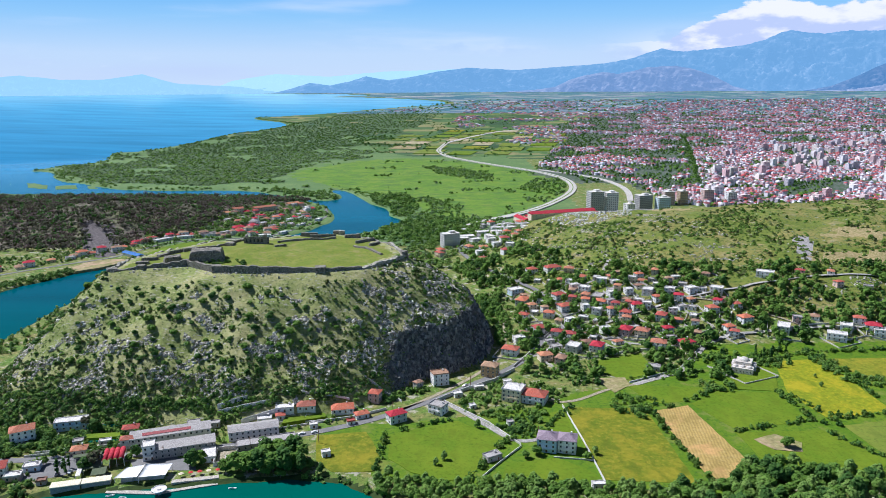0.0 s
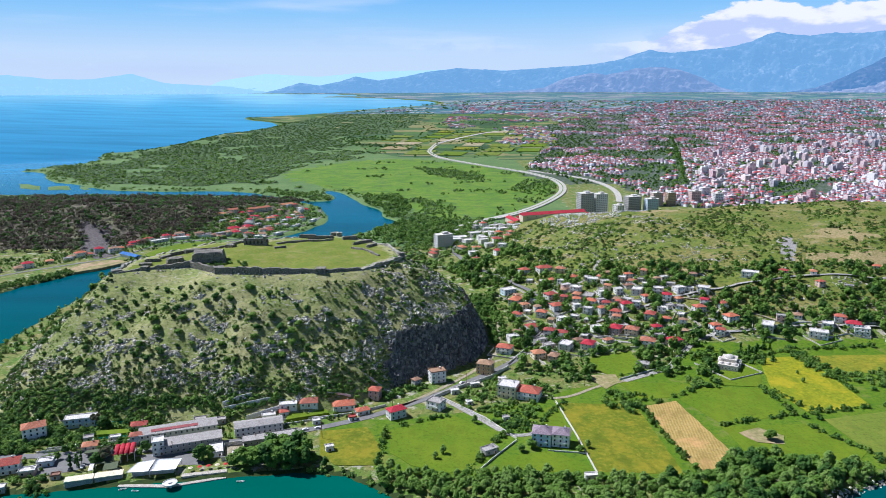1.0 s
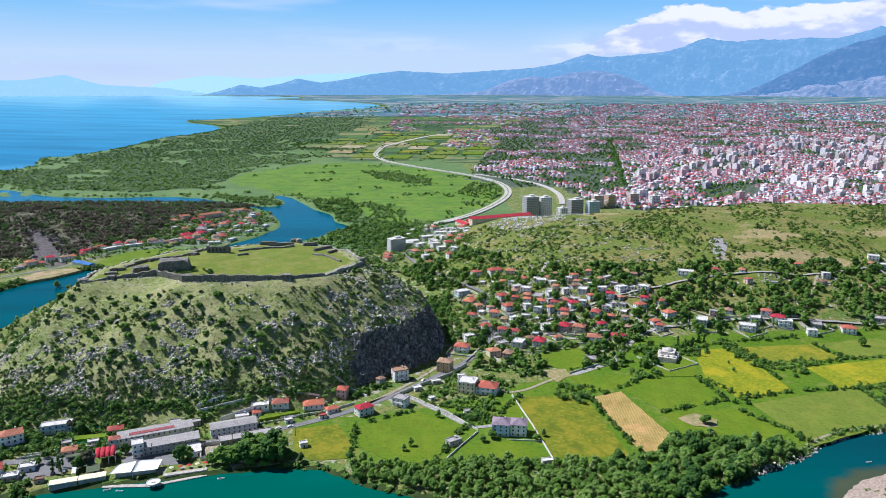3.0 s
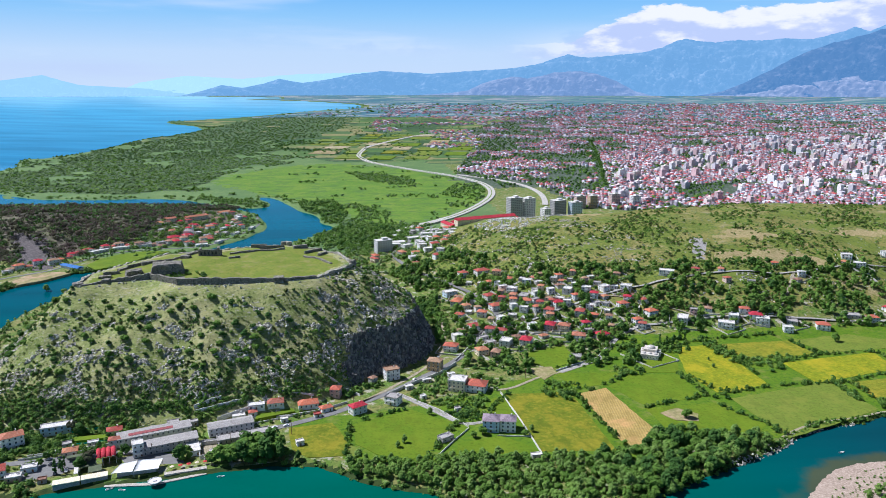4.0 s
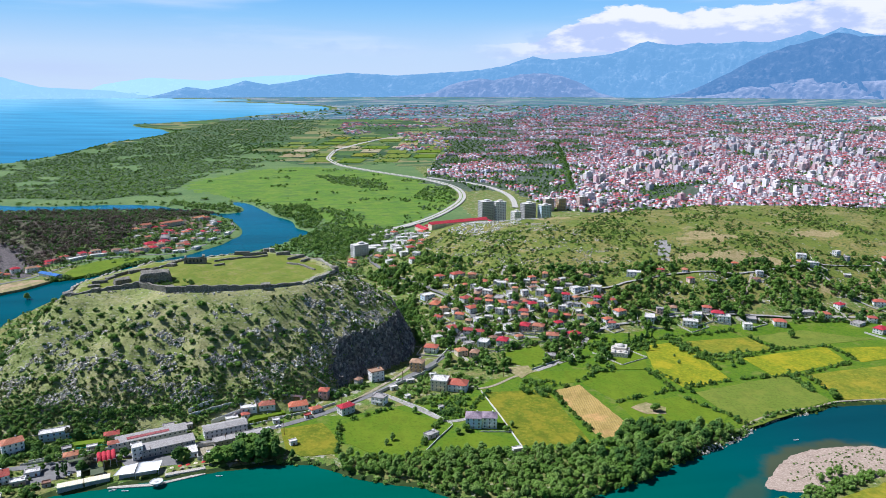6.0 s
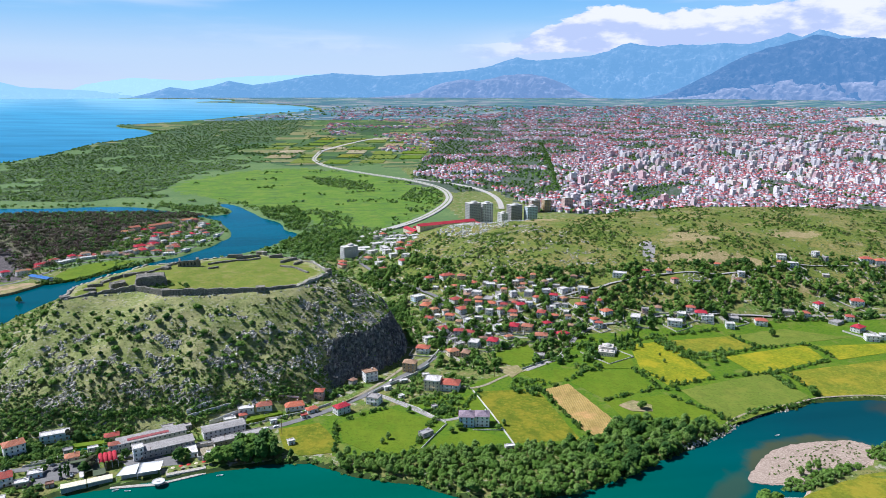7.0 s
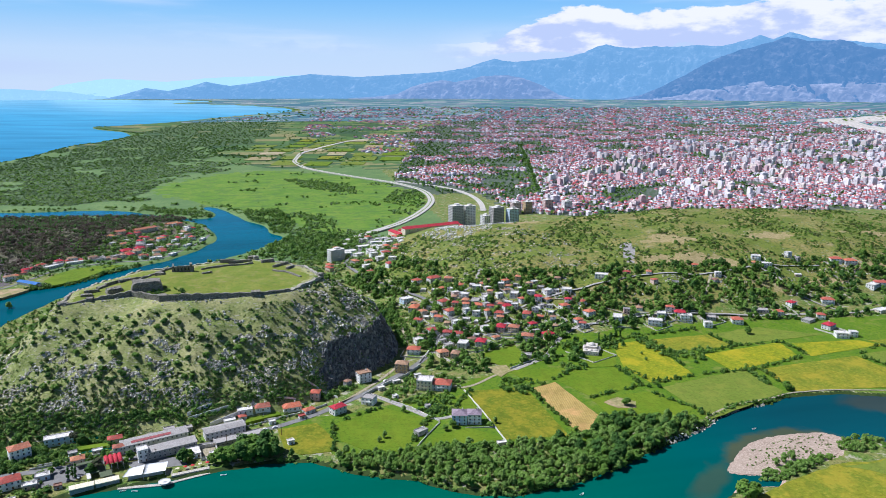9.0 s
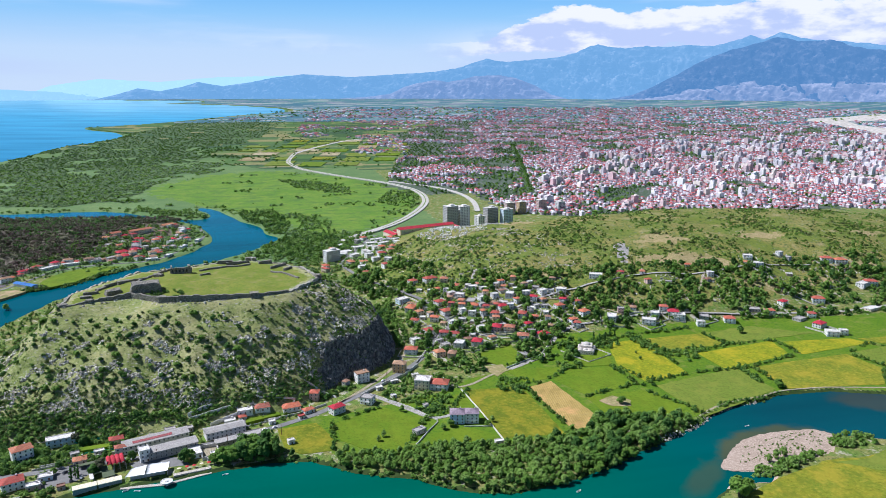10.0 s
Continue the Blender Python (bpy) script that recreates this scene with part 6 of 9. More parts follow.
CLOTHS = {n: mat("parasol_" + n, c, c, None, bump=0.05) for n, c in (("white", (0.78, 0.77, 0.74)), ("red", (0.5, 0.05, 0.05)), ("cream", (0.7, 0.62, 0.45)))}
for i, (x, y) in enumerate(((-152, 380.5), (-147, 382), (-142, 383), (-137, 384), (-132, 385))):
    cloth = ("cream", "red", "red")[i % 3]
    t = thing("parasol", pose(x, y, 0.1), f"{cloth} parasol over a table on the quay terrace", "parasol", "quay parasols")
    part("pole", mesh_of("pole", *boxes([(0, 0, 0, 0.08, 0.08, 2.5, 0)]), [FRAME]), t)
    cv = [(1.5 * math.cos(a), 1.5 * math.sin(a), 2.05) for a in np.linspace(0, math.tau, 8, endpoint=False)] + [(0, 0, 2.6), (0, 0, 2.2)]
    part("canopy", mesh_of("canopy", cv, [(k, (k + 1) % 8, 8) for k in range(8)] + [((k + 1) % 8, k, 9) for k in range(8)], [CLOTHS[cloth]]), t)
for x, y, a in ((-186, 364, 20), (-178, 362, -10), (-120, 371, 5), (120, 292, 30), (296, 352, 12)):
    hull = [(-2.2, -0.7, 0), (1.2, -0.7, 0), (2.6, 0, 0.15), (1.2, 0.7, 0), (-2.2, 0.7, 0)]
    v = [(q[0] * 0.8, q[1] * 0.7, -0.3) for q in hull] + [(q[0], q[1], 0.45 + q[2]) for q in hull] + [(q[0] * 0.9, q[1] * 0.8, 0.4 + q[2]) for q in hull] + [(q[0] * 0.75, q[1] * 0.65, 0.0) for q in hull]
    f = [(k + 5 * r, (k + 1) % 5 + 5 * r, (k + 1) % 5 + 5 * r + 5, k + 5 * r + 5) for r in range(3) for k in range(5)]
    plain_thing("boat", v, f, WALLS["white"], "small white rowing boat on the river", "boat", pose(x, y, -2.0, 0, 0, a), "boats")

# ---- the town on the plain ----
# the cool mauve cast of walls and roofs puts distance haze into their colours
TOWN_WALL = island_mat("town_render", [(0.80, 0.74, 0.79), (0.58, 0.46, 0.50), (0.70, 0.62, 0.67), (0.62, 0.49, 0.52), (0.46, 0.41, 0.47), (0.86, 0.82, 0.86)])
TOWN_ROOF = island_mat("town_roof_tile", [(0.42, 0.11, 0.115), (0.34, 0.085, 0.09), (0.44, 0.20, 0.20), (0.25, 0.08, 0.09), (0.40, 0.27, 0.29), (0.68, 0.65, 0.70), (0.22, 0.20, 0.24), (0.48, 0.09, 0.095), (0.47, 0.14, 0.13), (0.78, 0.76, 0.80)])
BLOCK_WALL = island_mat("apartment_render", [(0.80, 0.75, 0.76), (0.72, 0.57, 0.57), (0.84, 0.80, 0.81), (0.74, 0.67, 0.60), (0.66, 0.46, 0.47), (0.86, 0.82, 0.83), (0.56, 0.52, 0.56), (0.80, 0.70, 0.66)], vary=0.12)


TOWN_PANE = mat("greyish_town_glass", (0.16, 0.15, 0.17), (0.22, 0.21, 0.23), None, rough=0.3, bump=0.0, spec=0.4)


def house_arrays(x, y, z, w, d, h, a, roof, over=0.5):
    """Many small houses at once: walls, and a pyramid or flat roof of its own; triangles, and 0 or 1 for wall or roof."""
    n = len(x)
    c, s = np.cos(a), np.sin(a)
    v = np.zeros((n, 13, 3))
    for k, (sx, sy) in enumerate(((-1, -1), (1, -1), (1, 1), (-1, 1))):
        for o, e, zz in ((k, 0, z - 1.5), (4 + k, 0, z + h), (8 + k, over, z + h)):
            px_, py_ = sx * (w / 2 + e), sy * (d / 2 + e)
            v[:, o] = np.stack((x + px_ * c - py_ * s, y + px_ * s + py_ * c, zz), 1)
    v[:, 12] = np.stack((x, y, z + h + roof), 1)
    tri = []
    for k in range(4):
        j = (k + 1) % 4
        tri += [(k, j, 4 + j), (k, 4 + j, 4 + k), (8 + k, 8 + j, 12)]
    tri = np.array(tri)
    idx = np.tile(np.array([0, 0, 1] * 4), n)
    f = (tri[None] + (np.arange(n) * 13)[:, None, None]).reshape(-1, 3)
    return v.reshape(-1, 3), f, idx


rng = np.random.default_rng(11)


def scatter(poly, spacing, rings=(0, 1e9), jitter=0.38, turn=0.35, grow=2500.0):
    """Points on a turned, jittered grid inside an outline; the grid widens with the distance past grow."""
    out = []
    xs, ys = [p[0] for p in poly], [p[1] for p in poly]
    edges = [max(rings[0], 0)]
    while edges[-1] < min(rings[1], 9500):
        edges.append(max(edges[-1] * 1.12, edges[-1] + 200))
    for r0, r1 in zip(edges[:-1], edges[1:]):
        s = spacing * max(1.0, r0 / grow)
        x0, x1, y0, y1 = max(min(xs), CX - r1), min(max(xs), CX + r1), max(min(ys), CY - r1), min(max(ys), CY + r1)
        if x1 <= x0 or y1 <= y0:
            continue
        g = np.stack(np.meshgrid(np.arange(-1.5 * r1, 1.5 * r1, s), np.arange(-1.5 * r1, 1.5 * r1, s)), -1).reshape(-1, 2)
        c, q = math.cos(turn), math.sin(turn)
        g = np.stack((g[:, 0] * c - g[:, 1] * q + CX, g[:, 0] * q + g[:, 1] * c + CY), 1) + rng.uniform(-jitter, jitter, g.shape) * s
        d = np.hypot(g[:, 0] - CX, g[:, 1] - CY)
        b = np.degrees(np.arctan2(g[:, 0] - CX, g[:, 1] - CY))
        g = g[(d >= r0) & (d < r1) & (b > -38) & (b < 52)]
        g = g[inside(g[:, 0], g[:, 1], poly) > 0] if len(g) else g
        out.append(np.column_stack((g, np.full(len(g), s / spacing))))
    return np.concatenate(out)


def seg_dist(x, y, line):
    best = np.full(np.shape(x), 1e9)
    for (ax, ay), (bx, by) in zip(line[:-1], line[1:]):
        t = np.clip(((x - ax) * (bx - ax) + (y - ay) * (by - ay)) / ((bx - ax) ** 2 + (by - ay) ** 2), 0, 1)
        best = np.minimum(best, np.hypot(x - ax - t * (bx - ax), y - ay - t * (by - ay)))
    return best


AVE = [(558, 1589), (726, 2120), (1018, 3098)]
HIGHWAY = [(100, 1205), (160, 1272), (223, 1389), (270, 1500), (292, 1600), (296, 1718), (247, 1875), (124, 2071), (16, 2276)]
SLIP = [(360, 1380), (385, 1480), (395, 1578), (383, 1699), (343, 1795)]
CENTRE = [(470, 1400), (700, 1310), (1000, 1370), (1800, 1500), (3600, 3300), (1500, 3000), (900, 2300), (600, 1650)]
p = scatter(TOWN, 12.6)
gaps = wave(p[:, 0], p[:, 1], 210, 21) + 0.5 * wave(p[:, 0], p[:, 1], 70, 22)
lim = np.interp(np.hypot(p[:, 0] - CX, p[:, 1] - CY), [1400, 2400, 3200, 4200, 5200, 9000], [0.45, 0.36, 0.12, -0.05, -0.22, -0.4])
lim = lim - np.interp(p[:, 0] - 0.12 * (p[:, 1] - 1500), [300, 560, 800, 1100], [0.62, 0.42, 0.15, 0.0])
keep = (gaps < lim) & (inside(p[:, 0], p[:, 1], bed) < -20) & (seg_dist(p[:, 0], p[:, 1], AVE) > 13) & (seg_dist(p[:, 0], p[:, 1], SLIP) > 34) & (seg_dist(p[:, 0], p[:, 1], HIGHWAY) > 75) & (land_z(p[:, 0], p[:, 1]) > -1)
p = p[keep]
n = len(p)
sz = p[:, 2]
w, d = rng.uniform(4.8, 9.5, n) * sz, rng.uniform(4.5, 7.2, n) * sz
h = rng.choice([3.0, 5.6, 6.0, 8.5], n) * (0.6 + 0.4 * sz)
a = 0.35 + rng.choice([0, math.pi / 2], n) + rng.normal(0, 0.12, n)
z = land_z(p[:, 0], p[:, 1])
v, f, idx = house_arrays(p[:, 0], p[:, 1], z, w, d, h, a, np.where(rng.random(n) < 0.25, 0.3, np.minimum(w, d) * 0.46))
stuff("town_houses", drawn_in(v), f, [TOWN_WALL, TOWN_ROOF], "dense pale town houses with red tiled roofs on the plain", "houses", idx)

# villages strewn over the far plain
far_poly = [(466, 2785), (626, 3983), (1477, 6057), (900, 9000), (300, 7000), (60, 4200), (150, 3300), (330, 2500)]
p = scatter(far_poly, 34.0, (2500, 9400), grow=3000)
p = p[wave(p[:, 0], p[:, 1], 420, 31) > 0.1]
n = len(p)
v, f, idx = house_arrays(p[:, 0], p[:, 1], land_z(p[:, 0], p[:, 1]), rng.uniform(10, 16, n) * p[:, 2], rng.uniform(9, 12, n) * p[:, 2], np.full(n, 6.0), rng.uniform(0, 3, n), np.full(n, 2.5))
stuff("far_houses", drawn_in(v), f, [TOWN_WALL, TOWN_ROOF], "scattered farmhouses on the far plain", "houses", idx)

beyond = [(-600, 5700), (-700, 6500), (300, 9300), (2500, 9300), (6500, 8000), (7000, 6600), (4000, 4600), (3000, 4700)]
p = scatter(beyond, 40.0, (5700, 9400), grow=3600)
near_edge = np.interp(inside(p[:, 0], p[:, 1], beyond), [0, 900], [0.9, 0.05])
p = p[(wave(p[:, 0], p[:, 1], 500, 33) + 0.5 * wave(p[:, 0], p[:, 1], 160, 34) > near_edge) & (inside(p[:, 0], p[:, 1], LAKE) < -300) & (inside(p[:, 0], p[:, 1], bed) < -30)]
n = len(p)
v, f, idx = house_arrays(p[:, 0], p[:, 1], np.full(n, 1.5), rng.uniform(8, 12, n) * p[:, 2], rng.uniform(6, 9, n) * p[:, 2], np.full(n, 7.0), rng.uniform(0, 3, n), np.full(n, 3.5))
stuff("far_villages", drawn_in(v), f, [TOWN_WALL, TOWN_ROOF], "tiny pale houses of villages under the mountains", "houses", idx)


def block_windows(x, y, z, w, d, h, a, floor=3.0, gap=3.2):
    """Windows of one tall block on the sides that look south and west, proud of the wall."""
    v, f = [], []
    c, s = math.cos(a), math.sin(a)
    for length, off, ang in ((w, d / 2, 0.0), (d, w / 2, -math.pi / 2), (d, w / 2, math.pi / 2)):
        k = max(2, int(length / gap))
        for st in range(int(h / floor)):
            for i in range(k):
                u0 = (i + 0.3) / k * length - length / 2
                u1 = (i + 0.72) / k * length - length / 2
                q = len(v)
                for u, zz in ((u0, st * floor + 1.0), (u1, st * floor + 1.0), (u1, st * floor + 2.2), (u0, st * floor + 2.2)):
                    lx, ly = u * math.cos(ang) + (off + 0.12) * math.sin(ang), u * math.sin(ang) - (off + 0.12) * math.cos(ang)
                    v.append((x + lx * c - ly * s, y + lx * s + ly * c, z + zz))
                f.append((q, q + 1, q + 2, q + 3))
    return v, f


blocks_v, blocks_f, win_v, win_f = [], [], [], []
p = scatter(CENTRE, 36.0, (1400, 5200), 0.48, 0.3, 2600)
p = p[(rng.random(len(p)) < 0.26 + 0.62 * wave(p[:, 0], p[:, 1], 200, 35)) & (seg_dist(p[:, 0], p[:, 1], AVE) > 22)]
for x, y, sc in p:
    w, d, h = rng.uniform(9, 21) * sc, rng.uniform(9, 13) * sc, 3.0 * rng.integers(3, 9) * (0.75 + 0.25 * sc)
    a = 0.3 + (math.pi / 2 if rng.random() < 0.4 else 0) + rng.normal(0, 0.08)
    z = z_at(x, y)
    k = len(blocks_v)
    b, q = boxes([(x, y, z - 1, w, d, h + 1, a)])
    b2, q2 = boxes([(x + 2 * math.cos(a), y + 2 * math.sin(a), z + h, w * 0.3, d * 0.5, 2.6, a)])
    blocks_v += b + b2
    blocks_f += [tuple(i + k for i in t) for t in q] + [tuple(i + k + 8 for i in t) for t in q2]
    if math.hypot(x, y) < 3600:
        wv, wf = block_windows(x, y, z, w, d, h, a)
        k = len(win_v)
        win_v += wv
        win_f += [tuple(i + k for i in t) for t in wf]
nb = len(blocks_f)
allv = np.array(blocks_v + win_v)
allf = np.array(blocks_f + [tuple(i + len(blocks_v) for i in t) for t in win_f])
stuff("apartment_blocks", drawn_in(allv), allf, [BLOCK_WALL, TOWN_PANE], "pale apartment blocks rising above the town roofs", "buildings", [0] * nb + [1] * len(win_f))


def apartment(x, y, turn, w, d, storeys, wall, label, gap=3.6):
    t = thing("apartment_block", pose(x, y, z_at(x, y), 0, 0, turn), label, "building", "apartment blocks")
    h = storeys * 3.1
    part("wall", mesh_of("wall", *boxes([(0, 0, -2, w, d, h + 2, 0)]), [WALLS[wall]]), t)
    part("roof", mesh_of("roof", *boxes([(0, 0, h, w + 0.6, d + 0.6, 0.5, 0), (w * 0.1, 0, h + 0.5, w * 0.35, d * 0.5, 2.6, 0)]), [TILES["pale"]]), t)
    big = mesh_of("window", *boxes([(0, 0, 0, 2.0, 0.14, 1.6, 0), (0, -0.35, -0.5, 2.4, 0.7, 0.16, 0)]), [TOWN_PANE, FRAME], [0] * 6 + [1] * 6)
    for length, off, ang in ((w, d / 2, 0), (d, w / 2, -90), (d, w / 2, 90)):
        k = max(2, int(length / gap))
        b = radians(ang)
        for st in range(storeys):
            for i in range(k):
                u = (i + 0.5) / k * length - length / 2
                o = part("window", big, t)
                o.matrix_basis = pose(u * math.cos(b) + off * math.sin(b), u * math.sin(b) - off * math.cos(b), st * 3.1 + 1.1, 0, 0, ang)
    KEEP_OUT.append((x, y, max(w, d) * 0.7))
    return t


apartment(10, 992, 25, 24, 13, 6, "white", "white six-storey hotel block among trees")
apartment(258, 1216, 15, 24, 18, 14, "grey", "dark glazed twelve-storey tower beside the highway")
apartment(286, 1226, 15, 22, 16, 13, "white", "white eleven-storey tower beside the highway")
apartment(312, 1200, 20, 14, 14, 8, "white", "white eight-storey block below the cemetery hill")
apartment(345, 1235, 20, 26, 16, 11, "grey", "grey nine-storey block beside the slip road")
apartment(376, 1228, 15, 22, 14, 10, "blue", "pale blue nine-storey block beside the slip road")
apartment(420, 1340, 10, 20, 14, 8, "pink", "pink eight-storey block at the town's edge")
apartment(448, 1345, 10, 16, 14, 8, "ochre", "ochre eight-storey block at the town's edge")
apartment(500, 1360, 10, 20, 14, 8, "pink", "rose-coloured eight-storey block at the town's edge")
apartment(540, 1350, 12, 18, 14, 7, "white", "white seven-storey block at the town's edge")

# red sheds and low halls by the highway
for x, y, t, w, d in ((178, 1070, 17, 105, 14), (150, 1100, 17, 48, 12), (120, 1078, 107, 40, 12), (205, 1112, 17, 70, 12), (238, 1098, 107, 36, 12)):
    low(x, y, t, w, d, 1, "cream", "dark", "gable", "by the highway", z=z_at(x, y) + 1, floor=4.0, gap=14)
for x, y, t, w, d in ((35, 1035, 20, 22, 14), (62, 1050, 20, 26, 12), (28, 1010, 10, 16, 12), (80, 1040, 0, 18, 12), (45, 985, 30, 14, 10), (65, 960, 20, 12, 9), (95, 1075, 20, 22, 14), (70, 925, 15, 11, 9), (85, 900, -20, 11, 9), (48, 905, 15, 12, 9), (95, 1010, 30, 16, 9)):
    house(x, y, t, w, d, 2 if w < 20 else 1, "white", "pale", place="north of the castle", group="roadside halls", gap=5)

NORTH = [(-20, 940), (30, 880), (80, 870), (105, 960), (130, 1060), (90, 1120), (20, 1090)]
north_rng = random.Random(29)
q = scatter(NORTH, 19.0, (800, 1300), 0.42, 0.4, 9000)
for x, y, _ in q:
    if all((x - k[0]) ** 2 + (y - k[1]) ** 2 > (k[2] + 6) ** 2 for k in KEEP_OUT) and seg_dist(np.array([x]), np.array([y]), [(110, 690), (80, 760), (40, 860), (20, 960), (100, 1140)])[0] > 9:
        house(float(x), float(y), north_rng.choice((20, -60, 30, 12)), north_rng.uniform(8, 14), north_rng.uniform(7, 10), north_rng.choice((1, 2, 2)), north_rng.choice(("white", "cream", "grey")), north_rng.choice(("pale", "pale", "grey", "orange", "red")), place="north of the castle", group="roadside halls", gap=5)

# gravestones on the hill's shoulder
GRAVES = [(140, 975), (175, 915), (250, 935), (300, 975), (300, 1040), (200, 1045)]
q = scatter(GRAVES, 3.1, (600, 1300), 0.4, 0.2, 9000)
q = q[(rng.random(len(q)) < 0.62) & (wave(q[:, 0], q[:, 1], 14, 61) > -0.35)]
zz = land_z(q[:, 0], q[:, 1])
gv, gf = boxes([(x, y, z - 0.3, rng.uniform(1.0, 1.9), rng.uniform(1.6, 2.5), rng.uniform(0.7, 1.9), rng.uniform(0, 0.5)) for (x, y, _), z in zip(q, zz)])
stuff("gravestones", gv, gf, [island_mat("white_marble", [(0.58, 0.57, 0.54), (0.46, 0.45, 0.43), (0.30, 0.30, 0.29), (0.66, 0.65, 0.62)])], "crowded white gravestones on the hill's shoulder", "gravestones")

# the shore town across the channel
rng2 = np.random.default_rng(5)
SHORE_TOWN = [(-350, 1030), (-331, 1090), (-360, 1180), (-330, 1300), (-260, 1330), (-212, 1270), (-222, 1170), (-252, 1085), (-300, 1050)]
q = scatter(SHORE_TOWN, 19.0, (800, 1600), 0.4, 0.5, 9000)
q = q[rng2.random(len(q)) < 0.62]
ROW = [(-560, 840), (-500, 900), (-462, 940), (-432, 990), (-415, 1030), (-380, 1048), (-335, 1064), (-300, 1064)]
row = [(ax + (bx - ax) * k / 4 + rng2.uniform(-12, 4), ay + (by - ay) * k / 4 + rng2.uniform(2, 16), 1) for (ax, ay), (bx, by) in zip(ROW[:-1], ROW[1:]) for k in range(4)]
for i, (x, y, _) in enumerate(list(map(tuple, q)) + row):
    tile = ("orange", "brown", "grey", "pale", "red", "dark", "brown")[int(rng2.integers(7))]
    house(float(x), float(y), float(rng2.choice((35, -50, 28, 45))), float(rng2.uniform(8, 14)), float(rng2.uniform(7, 10)), int(rng2.integers(1, 3)), ("white", "white", "cream", "pink")[int(rng2.integers(4))], tile, place="on the far shore", group="far shore houses", gap=4.5)
house(-318, 1112, 40, 20, 13, 1, "pink", "dark", place="on the far shore", group="far shore houses")
house(-300, 1128, 40, 16, 12, 1, "pink", "dark", place="on the far shore", group="far shore houses")
strip("road", [(-580, 790), (-520, 860), (-470, 905), (-438, 930), (-412, 985), (-398, 1018), (-371, 1034), (-325, 1050), (-282, 1052), (-252, 1074), (-228, 1130), (-206, 1190), (-200, 1240), (-214, 1310)], 5.0, ASPHALT, "grey shore road along the channel")

LAWN_STRIP = [(-398, 955), (-392, 990), (-374, 1018), (-335, 1036), (-306, 1030), (-330, 990), (-352, 950), (-378, 926)]
flat("field", LAWN_STRIP, C_GREEN, "green lawn between the shore road and the channel", "field", 1.0, wobble=1.0, foot=-2.0)
SPORT = [(-470, 880), (-446, 918), (-420, 922), (-404, 912), (-424, 880), (-448, 858)]
flat("court", SPORT, C_BARE, "bare brown sports ground beside the channel", "ground", 1.0, wobble=0.6, foot=-2.0)
FIELDS += [LAWN_STRIP, SPORT]
hall = thing("hall", pose(-412, 940, 0.5, 0, 0, -38), "low open hall with a blue sheet roof beside the channel", "hall")
part("wall", mesh_of("wall", *boxes([(0, 0, -2, 38, 9, 5.5, 0)]), [WALLS["white"]]), hall)
o = part("roof", roof_mesh(38, 9, "gable", 1.6, 0.8, mat("blue_roof_sheet", (0.05, 0.16, 0.42), (0.04, 0.12, 0.34), (0.09, 0.22, 0.48), big=5, fine=0.8, bump=0.1)), hall)
o.location.z = 3.5
for x, y, t, w in ((-312, 1254, 38, 40), (-272, 1304, 40, 22), (-345, 1208, 35, 18)):
    house(x, y, t, w, 10, 2, "cream", "orange", "gable", place="on the far shore", group="far shore houses", gap=4.5)
for x, y, t, w, d in ((-405, 1032, 52, 30, 9), (-380, 1050, 25, 22, 8), (-350, 1062, 18, 20, 8), (-266, 1064, 12, 18, 9), (-244, 1086, 60, 14, 8), (-228, 1148, 66, 18, 7), (-208, 1196, 74, 16, 7)):
    house(x, y, t, w, d, 1, "white", "pale", place="on the far shore", group="far shore houses", gap=4.5)

# ---- trees and scrub ----
LEAF = {"leaf": mat("green_leaves", (0.122, 0.237, 0.035), (0.192, 0.324, 0.050), (0.073, 0.159, 0.024), big=5, fine=0.7, bump=0.0, rough=0.7, vary=0.0),
        "bright": mat("fresh_green_leaves", (0.175, 0.303, 0.053), (0.239, 0.362, 0.070), (0.117, 0.228, 0.040), big=6, fine=0.8, bump=0.0, rough=0.7),
        "willow": mat("grey_green_leaves", (0.182, 0.303, 0.064), (0.248, 0.370, 0.086), (0.122, 0.221, 0.044), big=6, fine=0.8, bump=0.0, rough=0.7),
        "marsh": mat("silvery_willow_leaves", (0.19, 0.285, 0.115), (0.24, 0.34, 0.15), (0.14, 0.225, 0.085), big=90, fine=5.0, bump=0.0, rough=0.75),
        "dark": mat("dark_leaves", (0.061, 0.147, 0.029), (0.099, 0.196, 0.040), (0.042, 0.108, 0.021), big=5, fine=0.7, bump=0.0, rough=0.75),
        "pine": mat("pine_needles", (0.070, 0.092, 0.045), (0.105, 0.12, 0.055), (0.10, 0.082, 0.062), big=40, fine=3.0, bump=0.0, rough=0.8),
        "rust": mat("browned_pine_needles", (0.12, 0.085, 0.075), (0.085, 0.085, 0.05), (0.14, 0.10, 0.09), big=60, fine=3.0, bump=0.0, rough=0.8),
        "heath": mat("grey_olive_scrub", (0.112, 0.151, 0.047), (0.174, 0.202, 0.067), (0.069, 0.101, 0.031), big=10, fine=1.2, bump=0.0, rough=0.85),
        "olive": mat("olive_scrub", (0.116, 0.198, 0.035), (0.195, 0.268, 0.056), (0.078, 0.149, 0.022), big=12, fine=1.5, bump=0.0, rough=0.8)}
